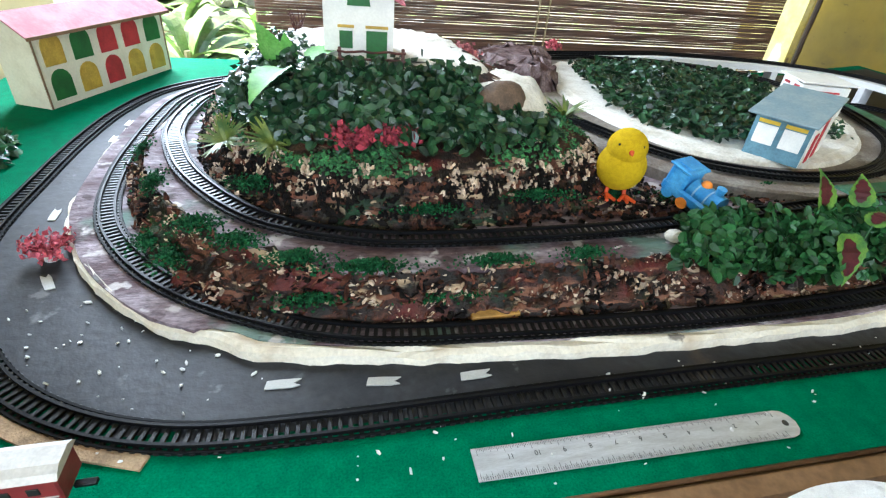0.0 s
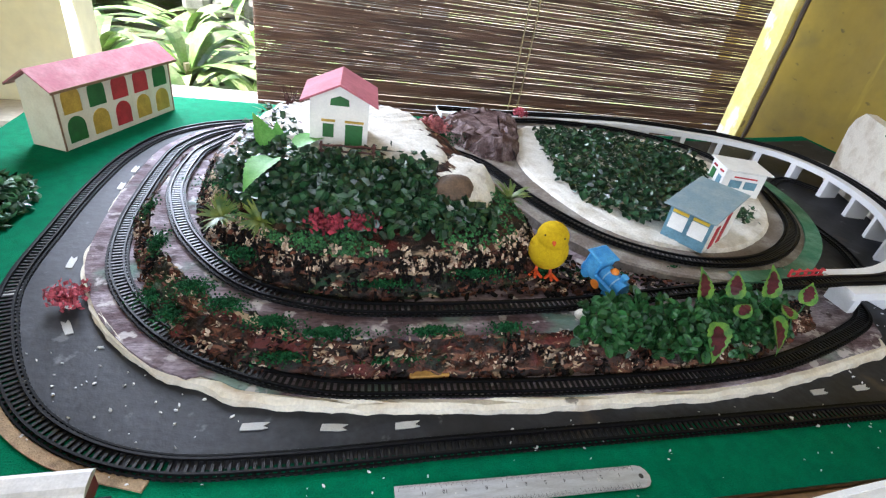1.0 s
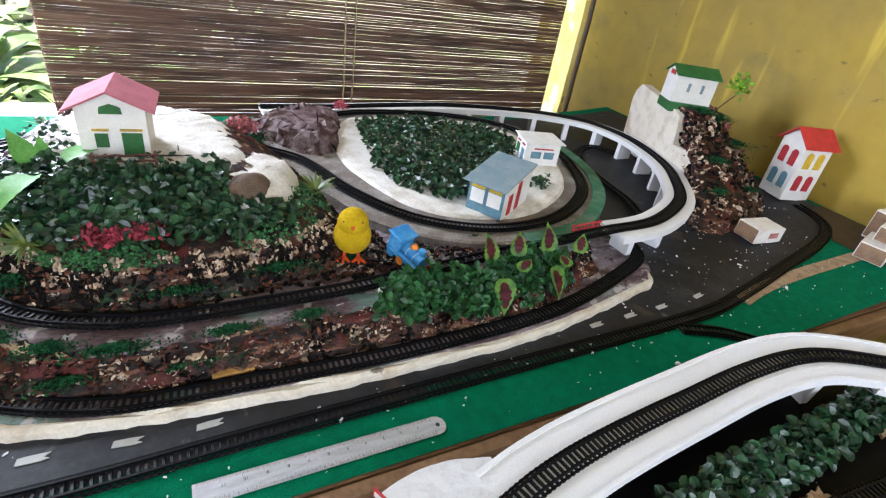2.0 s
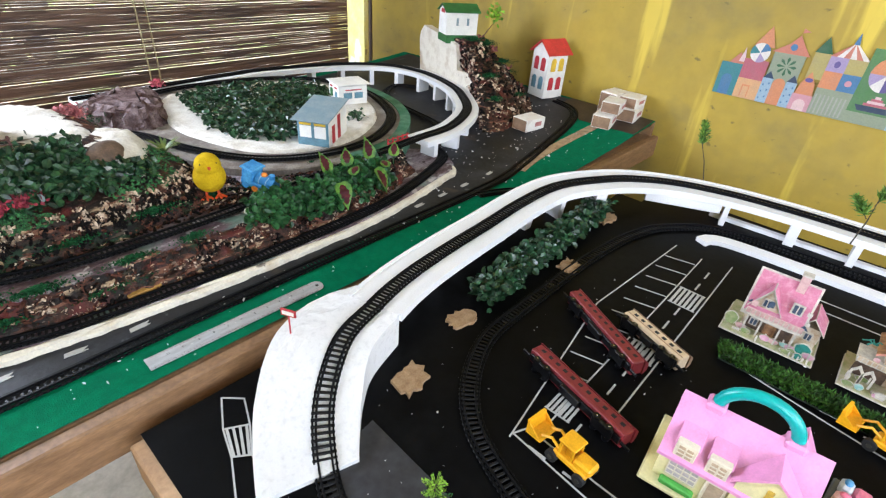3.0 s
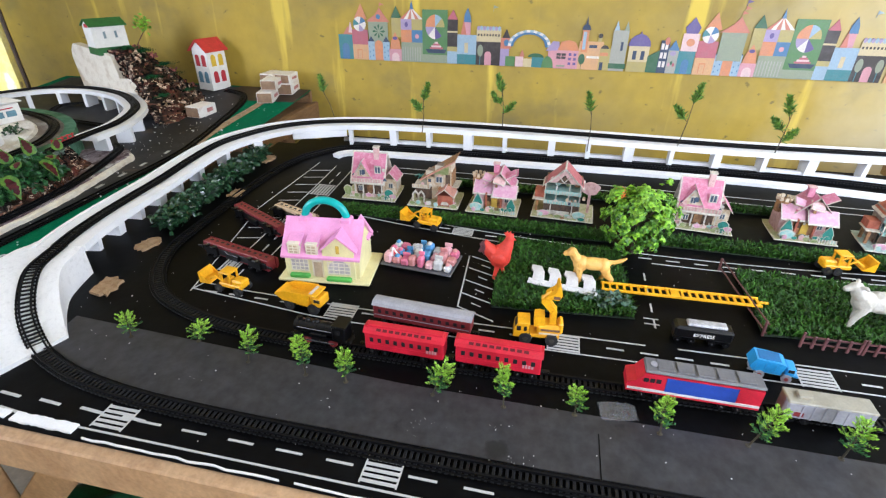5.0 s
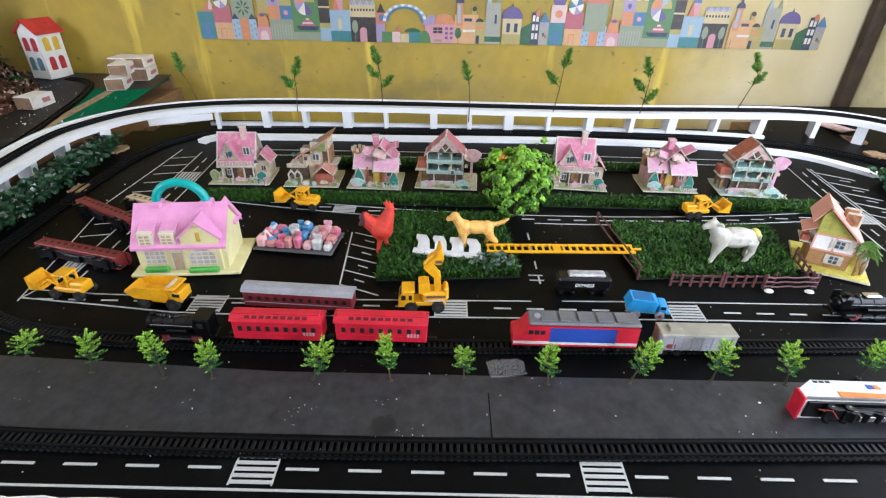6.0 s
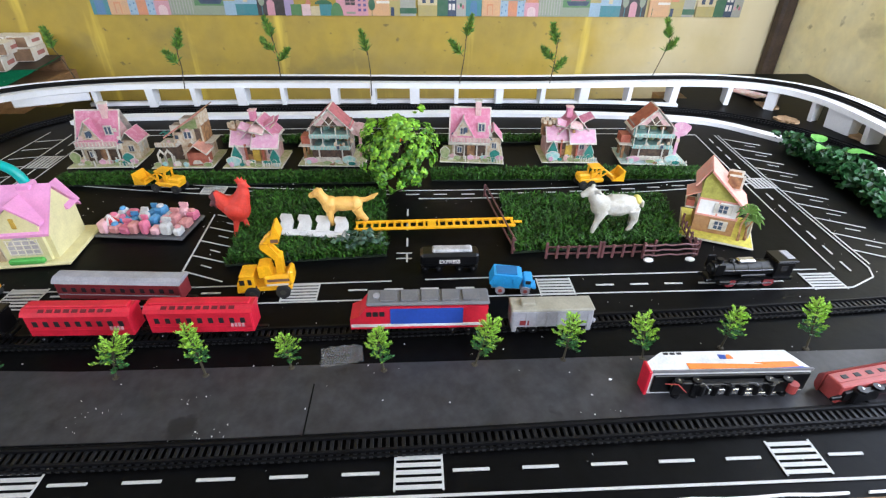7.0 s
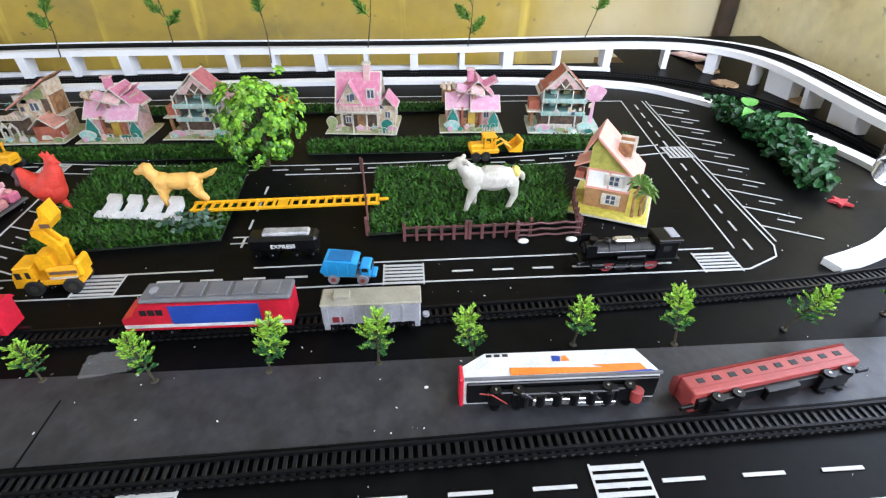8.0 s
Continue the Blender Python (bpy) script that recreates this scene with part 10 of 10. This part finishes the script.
for k in range(5):
    part("garden_fence", flat_on([(-0.007, 0), (0.007, 0), (0.007, 0.02), (0, 0.03), (-0.007, 0.02)], CT, "x", pose(0.06, -0.02 + 0.017 * k, 0.003)), AQUA if k % 2 else EDGE, cl)

# ---- paper frieze on the wall ----
fz = thing("paper_frieze", Matrix(), "long paper frieze of colourful castles and houses on the yellow wall", "poster")
FX, FZ = 1.676, 0.943


def faded(h):
    """An aged print colour: duller and a little yellowed."""
    c = rgb(h)
    g = 0.3 * c[0] + 0.6 * c[1] + 0.1 * c[2]
    return tuple((0.82 * x + 0.18 * g) * k for x, k in zip(c, (0.84, 0.78, 0.72)))


P_ = {k: mat("print_" + k, faded(v), 0.45, 0.1, 34, 0.03, col2=tuple(0.82 * c + 0.035 for c in faded(v)), patch=0.56) for k, v in {"teal": "2b8a96", "peach": "d9a86f", "coral": "cf7a62", "pink": "d596a8", "rose": "bf5f74", "green": "4f8a50", "leaf": "2a6a48", "lilac": "a596c8", "violet": "665aa0", "sky": "93b9d6", "blue": "3f7fb4", "cream": "cfc294", "brown": "3f3a3c", "orange": "d98a55", "white": "e2e2e0", "grey": "a3aaa2", "navy": "2c4468", "blush": "e0c2c8", "sage": "8fa088", "olive": "b3a85a"}.items()}
depth = [0]


def fr(name, pts, key, at=0.0):
    """A printed shape on the frieze: pts as (along, up), moved along by at."""
    depth[0] += 1
    t = 0.0006 + 0.000012 * (depth[0] % 120)
    s = M()
    s.add([(FX - t, 0.107 - at - a, FZ + b) for a, b in pts] + [(FX + 0.001, 0.107 - at - a, FZ + b) for a, b in pts], [tuple(range(len(pts)))] + [(i, (i + 1) % len(pts), len(pts) + (i + 1) % len(pts), len(pts) + i) for i in range(len(pts))])
    return part(name, s, P_[key], fz)


def bl(at, u0, u1, v0, v1, key, name="printed_building"):
    fr(name, [(u0, v0), (u1, v0), (u1, v1), (u0, v1)], key, at)


def tri(at, u0, u1, v0, v1, key, lean=0.0, name="printed_roof"):
    fr(name, [(u0, v0), (u1, v0), ((u0 + u1) / 2 + lean, v1)], key, at)


def disc(at, u, v, ru, rv, key, a0=0.0, a1=360.0, name="printed_disc"):
    n = 14
    pts = [(u + ru * math.cos(radians(a0 + (a1 - a0) * k / n)), v + rv * math.sin(radians(a0 + (a1 - a0) * k / n))) for k in range(n + (a1 - a0 < 359))]
    fr(name, pts if a1 - a0 > 359 or a1 - a0 > 170 else [(u, v)] + pts, key, at)


def door(at, u, w, v0, h, key):
    fr("printed_door", [(u + a, v0 + b) for a, b in arch(w, h)], key, at)


def flag(at, u, v, key):
    fr("printed_flag", [(u, v), (u + 0.0016, v), (u + 0.0016, v + 0.02), (u + 0.02, v + 0.013), (u + 0.0016, v + 0.008)], key, at)


def castles(at):
    """The frieze's castles: tall house, flower castle, towers, wheel, garden house."""
    bl(at, 0.061, 0.126, 0, 0.057, "peach")
    bl(at, 0.078, 0.1, 0.004, 0.04, "orange", "printed_door")
    bl(at, 0.082, 0.097, 0.004, 0.035, "peach", "printed_door")
    bl(at, 0.061, 0.126, 0.057, 0.112, "rose")
    tri(at, 0.072, 0.126, 0.15, 0.205, "orange", 0.004)
    disc(at, 0.094, 0.132, 0.026, 0.027, "white")
    for k in range(3):
        disc(at, 0.094, 0.132, 0.026, 0.027, ("blue", "teal", "lilac")[k], 120 * k + 20, 120 * k + 75, "printed_wedge")
    bl(at, 0.13, 0.21, 0.05, 0.142, "sage")
    fr("printed_roof", [(0.122, 0.142), (0.218, 0.142), (0.196, 0.168), (0.178, 0.192), (0.16, 0.168)], "coral", at)
    disc(at, 0.172, 0.16, 0.009, 0.009, "blue")
    flag(at, 0.177, 0.19, "coral")
    for k in range(8):
        a = math.pi * k / 4
        fr("printed_petal", [(0.172 + 0.026 * q * math.cos(a + e), 0.108 + 0.026 * q * math.sin(a + e)) for q, e in ((0.15, 0), (0.8, -0.2), (1, 0), (0.8, 0.2))], "leaf", at)
    for u in (0.126, 0.188):
        bl(at, u, u + 0.027, 0, 0.07, "sky")
        tri(at, u, u + 0.027, 0.07, 0.09, "navy")
        for k in range(6):
            disc(at, u + 0.006 + 0.014 * (k % 2), 0.012 + 0.019 * (k // 2) + 0.006 * (k % 2), 0.002, 0.003, "blue")
    bl(at, 0.153, 0.188, 0, 0.05, "sky")
    door(at, 0.1705, 0.033, 0, 0.075, "orange")
    bl(at, 0.226, 0.264, 0.09, 0.158, "olive")
    tri(at, 0.224, 0.266, 0.158, 0.2, "leaf")
    fr("printed_tower", [(0.216, 0.04), (0.262, 0.04), (0.256, 0.075), (0.239, 0.108), (0.222, 0.075)], "orange", at)
    disc(at, 0.239, 0.085, 0.01, 0.006, "violet")
    bl(at, 0.213, 0.264, 0, 0.045, "pink")
    door(at, 0.239, 0.03, 0, 0.032, "blush")
    bl(at, 0.264, 0.35, 0, 0.072, "sage")
    for k in range(8):
        bl(at, 0.268 + 0.01 * k, 0.272 + 0.01 * k, 0.004, 0.055, "grey", "printed_stripe")
    bl(at, 0.264, 0.307, 0.072, 0.117, "orange")
    bl(at, 0.307, 0.35, 0.072, 0.117, "blue")
    disc(at, 0.328, 0.094, 0.008, 0.008, "pink")
    bl(at, 0.264, 0.307, 0.117, 0.155, "lilac")
    disc(at, 0.286, 0.136, 0.007, 0.009, "violet")
    bl(at, 0.307, 0.35, 0.117, 0.155, "olive")
    for k in range(6):
        fr("printed_stripe", [(0.262 + 0.015 * k, 0.155), (0.277 + 0.015 * k, 0.155), (0.309, 0.194), (0.306, 0.194)], "white" if k % 2 else "coral", at)
    tri(at, 0.301, 0.314, 0.19, 0.22, "blue")
    bl(at, 0.35, 0.449, 0, 0.19, "green")
    bl(at, 0.35, 0.449, 0, 0.03, "sage")
    for k in range(8):
        disc(at, 0.4, 0.13, 0.037, 0.043, ("olive", "sky", "orange", "orange", "lilac", "white", "violet", "green")[k], 45 * k, 45 * k + 45, "printed_wheel")
    fr("printed_boat", [(0.362, 0.05), (0.446, 0.05), (0.438, 0.036), (0.372, 0.036)], "navy", at)
    for k in range(4):
        w = 0.026 - 0.0065 * k
        bl(at, 0.405 - w, 0.405 + w, 0.051 + 0.0065 * k, 0.0575 + 0.0065 * k, "blush" if k % 2 else "rose", "printed_sail")
    bl(at, 0.449, 0.488, 0, 0.045, "sky")
    bl(at, 0.449, 0.488, 0.045, 0.062, "olive")
    bl(at, 0.449, 0.488, 0.062, 0.112, "brown")
    bl(at, 0.449, 0.488, 0.112, 0.118, "cream")
    bl(at, 0.449, 0.488, 0.118, 0.158, "brown")
    tri(at, 0.449, 0.488, 0.158, 0.192, "rose", 0.003)
    bl(at, 0.51, 0.538, 0.1, 0.15, "pink")
    tri(at, 0.5, 0.524, 0.1, 0.16, "coral")
    fr("printed_roof", [(0.512, 0.15), (0.54, 0.15), (0.536, 0.175), (0.526, 0.2), (0.514, 0.175)], "blue", at)
    bl(at, 0.488, 0.562, 0, 0.036, "teal")
    bl(at, 0.488, 0.562, 0.036, 0.106, "sky")
    bl(at, 0.516, 0.53, 0.042, 0.078, "cream", "printed_window")
    bl(at, 0.562, 0.655, 0, 0.084, "brown")
    bl(at, 0.562, 0.655, 0.084, 0.128, "cream")
    for k in range(8):
        bl(at, 0.567 + 0.011 * k, 0.573 + 0.011 * k, 0.104, 0.112, "brown", "printed_window")
        disc(at, 0.569 + 0.0112 * k, 0.131, 0.0055, 0.008, "sky" if k % 2 else "lilac")
    door(at, 0.608, 0.026, 0, 0.05, "pink")
    for u in (0.578, 0.639):
        bl(at, u - 0.0012, u + 0.0012, 0, 0.036, "teal", "printed_trunk")
        disc(at, u, 0.052, 0.011, 0.022, "sage", name="printed_tree")


def city(at):
    """The frieze's orange city, grey tower, domed house and green block."""
    bl(at, 0.945, 1.03, 0, 0.098, "peach")
    bl(at, 0.951, 0.974, 0.06, 0.136, "orange")
    bl(at, 0.955, 0.966, 0.07, 0.13, "sky", "printed_window")
    disc(at, 0.963, 0.136, 0.015, 0.02, "navy", 0, 180)
    tri(at, 0.958, 0.968, 0.15, 0.182, "navy")
    bl(at, 0.98, 1.008, 0.076, 0.086, "navy", "printed_window")
    bl(at, 0.975, 1.03, 0.04, 0.048, "white", "printed_band")
    bl(at, 1.008, 1.022, 0.098, 0.125, "olive")
    disc(at, 1.016, 0.118, 0.008, 0.008, "brown")
    bl(at, 1.02, 1.07, 0, 0.075, "olive")
    bl(at, 1.022, 1.05, 0.05, 0.062, "orange", "printed_band")
    disc(at, 1.036, 0.075, 0.014, 0.012, "brown", 0, 180)
    bl(at, 1.024, 1.036, 0, 0.028, "navy", "printed_door")
    bl(at, 0.957, 0.959, 0, 0.03, "leaf", "printed_trunk")
    disc(at, 0.958, 0.036, 0.012, 0.019, "leaf", name="printed_tree")
    bl(at, 1.058, 1.112, 0, 0.138, "grey")
    tri(at, 1.06, 1.078, 0.138, 0.17, "sky")
    tri(at, 1.094, 1.112, 0.138, 0.168, "sage")
    bl(at, 1.09, 1.098, 0.07, 0.1, "navy", "printed_window")
    bl(at, 1.056, 1.116, 0.008, 0.026, "leaf", "printed_hedge")
    bl(at, 1.12, 1.19, 0, 0.088, "cream")
    bl(at, 1.12, 1.19, 0, 0.035, "olive")
    disc(at, 1.154, 0.088, 0.038, 0.04, "violet", 0, 180)
    tri(at, 1.15, 1.158, 0.125, 0.14, "violet")
    for u in (1.135, 1.163):
        bl(at, u, u + 0.013, 0.042, 0.072, "navy", "printed_window")
    fr("printed_building", [(1.188, 0), (1.24, 0), (1.24, 0.075), (1.222, 0.075), (1.188, 0.055)], "leaf", at)
    bl(at, 1.226, 1.256, 0, 0.11, "navy")
    for k in range(3):
        for j in range(2):
            bl(at, 1.229 + 0.013 * j, 1.238 + 0.013 * j, 0.02 + 0.03 * k, 0.04 + 0.03 * k, "white", "printed_window")
    disc(at, 1.247, 0.108, 0.008, 0.013, "coral")
    bl(at, 1.256, 1.29, 0, 0.078, "grey")
    tri(at, 1.254, 1.292, 0.078, 0.112, "blue")
    disc(at, 1.272, 0.068, 0.01, 0.008, "lilac")
    for k in range(3):
        disc(at, 1.264 + 0.008 * k, 0.03 + 0.006 * (k % 2), 0.004, 0.007, ("pink", "leaf", "rose")[k])


bl(0, 0.002, 0.061, 0, 0.093, "teal")
door(0, 0.03, 0.03, 0, 0.06, "blue")
tri(0, 0.022, 0.061, 0.093, 0.125, "coral", 0.004)
tri(0, 0.046, 0.064, 0.1, 0.14, "blush")
castles(0)
bl(0, 0.655, 0.688, 0, 0.062, "lilac")
bl(0, 0.655, 0.694, 0.062, 0.1, "coral")
tri(0, 0.66, 0.69, 0.1, 0.132, "brown")
disc(0, 0.676, 0.083, 0.01, 0.012, "blue")
for k in range(18):
    a = math.pi * (k + 0.5) / 18
    for r, key in ((1.0, "white"), (0.86, "blue")):
        fr("printed_arch", [(0.762 + r * 0.08 * q * math.cos(a + e), 0.072 + r * 0.058 * q * math.sin(a + e)) for q, e in ((1, -0.087), (1, 0.087), (0.86, 0.087), (0.86, -0.087))], key if k % 2 or r < 1 else "sky")
bl(0, 0.676, 0.712, 0, 0.036, "green")
bl(0, 0.714, 0.744, 0, 0.036, "blush")
tri(0, 0.728, 0.748, 0.036, 0.062, "coral")
bl(0, 0.745, 0.776, 0, 0.03, "cream")
bl(0, 0.776, 0.82, 0, 0.036, "teal")
disc(0, 0.79, 0.036, 0.03, 0.014, "leaf", 0, 180)
bl(0, 0.835, 0.945, 0, 0.064, "pink")
fr("printed_roof", [(0.825, 0.06), (0.875, 0.064), (0.872, 0.094), (0.848, 0.094)], "lilac")
fr("printed_roof", [(0.868, 0.064), (0.948, 0.064), (0.93, 0.094), (0.905, 0.1), (0.88, 0.094)], "orange")
for k in range(2):
    for j in range(2):
        bl(0, 0.866 + 0.018 * k, 0.882 + 0.018 * k, 0.034 + 0.011 * j, 0.043 + 0.011 * j, "brown", "printed_window")
for k in range(2):
    for j in range(3):
        bl(0, 0.91 + 0.018 * k, 0.92 + 0.018 * k, 0.014 + 0.016 * j, 0.023 + 0.016 * j, "violet", "printed_window")
bl(0, 0.868, 0.9, 0.006, 0.013, "sage", "printed_hedge")
disc(0, 0.835, 0.0, 0.022, 0.042, "green", 0, 180, "printed_tree")
city(0)
bl(0, 1.29, 1.346, 0, 0.077, "teal")
door(0, 1.318, 0.024, 0, 0.05, "blue")
bl(0, 1.294, 1.348, 0.077, 0.135, "blush")
disc(0, 1.322, 0.106, 0.014, 0.013, "orange")
fr("printed_roof", [(1.302, 0.135), (1.34, 0.135), (1.346, 0.155), (1.33, 0.175), (1.321, 0.188), (1.312, 0.175), (1.296, 0.155)], "violet")
castles(1.287)
city(1.009)
for u, v, key in ((0.372, 0.245, "coral"), (0.62, 0.19, "sage"), (0.9, 0.235, "coral"), (1.47, 0.225, "violet"), (1.47, 0.205, "coral"), (1.86, 0.2, "sky")):
    flag(0, u, v, key)

# ---- under the tables ----
cloth = M()
gx, gy = 44, 40
vs = []
for i in range(gx):
    for j in range(gy):
        u, v = i / (gx - 1), j / (gy - 1)
        x, y = 0.05 + 0.75 * u, -0.32 + 0.62 * v
        h = 0.4 * (math.sin(math.pi * u ** 0.6) * math.sin(math.pi * v)) ** 0.35
        p = Vector((x, y, 0))
        vs.append((x + 0.03 * noise.noise(p * 9), y + 0.03 * noise.noise(p * 8 + Vector((4, 0, 0))), max(0.002, h * (0.75 + 0.5 * noise.noise(p * 5)) + 0.05 * noise.noise(p * 14) * h)))
cloth.add(vs, [(i * gy + j, i * gy + j + 1, (i + 1) * gy + j + 1, (i + 1) * gy + j) for i in range(gx - 1) for j in range(gy - 1)])
whole("green_cloth", cloth, mat("green_tarpaulin", (0.005, 0.12, 0.04), 0.7, 0.2, 20, 0.4), "crumpled green cloth heaped under the table", "cloth", smooth=60)
for x, y, rz, h in ((0.3, -0.62, -10, 0.34), (0.35, -1.2, 8, 0.3)):
    cb = thing("card_box", pose(x, y, 0, 0, 0, rz), "plain brown cardboard box under the table", "box")
    part("carton", M().box((0, 0, h / 2), (0.3, 0.26, h), 0.004), KRAFT, cb)
    part("flap", M().box((-0.16, 0, h + 0.02), (0.12, 0.25, 0.004), 0, Matrix.Rotation(radians(25), 3, "Y")), KRAFT, cb)
for y0, y1, w, x0 in ((-0.01, -0.09, 0.013, -0.014), (-0.1, -0.2, 0.015, -0.015), (-0.22, -0.5, 0.0018, -0.0255), (-0.52, -0.9, 0.0015, -0.0258), (-0.92, -1.4, 0.0018, -0.0258), (-1.42, -2.2, 0.0015, -0.0258)):
    pts = [(x0 - 0.002 * noise.noise(Vector((k * 0.9, y0 * 7, 0))), y0 + (y1 - y0) * k / 16) for k in range(17)]
    whole("foam_edge", M().strip(pts, w, 0.7502, 0.753), FOAM, "ragged white foam strip along the table edge", "foam strip", kind="structure")
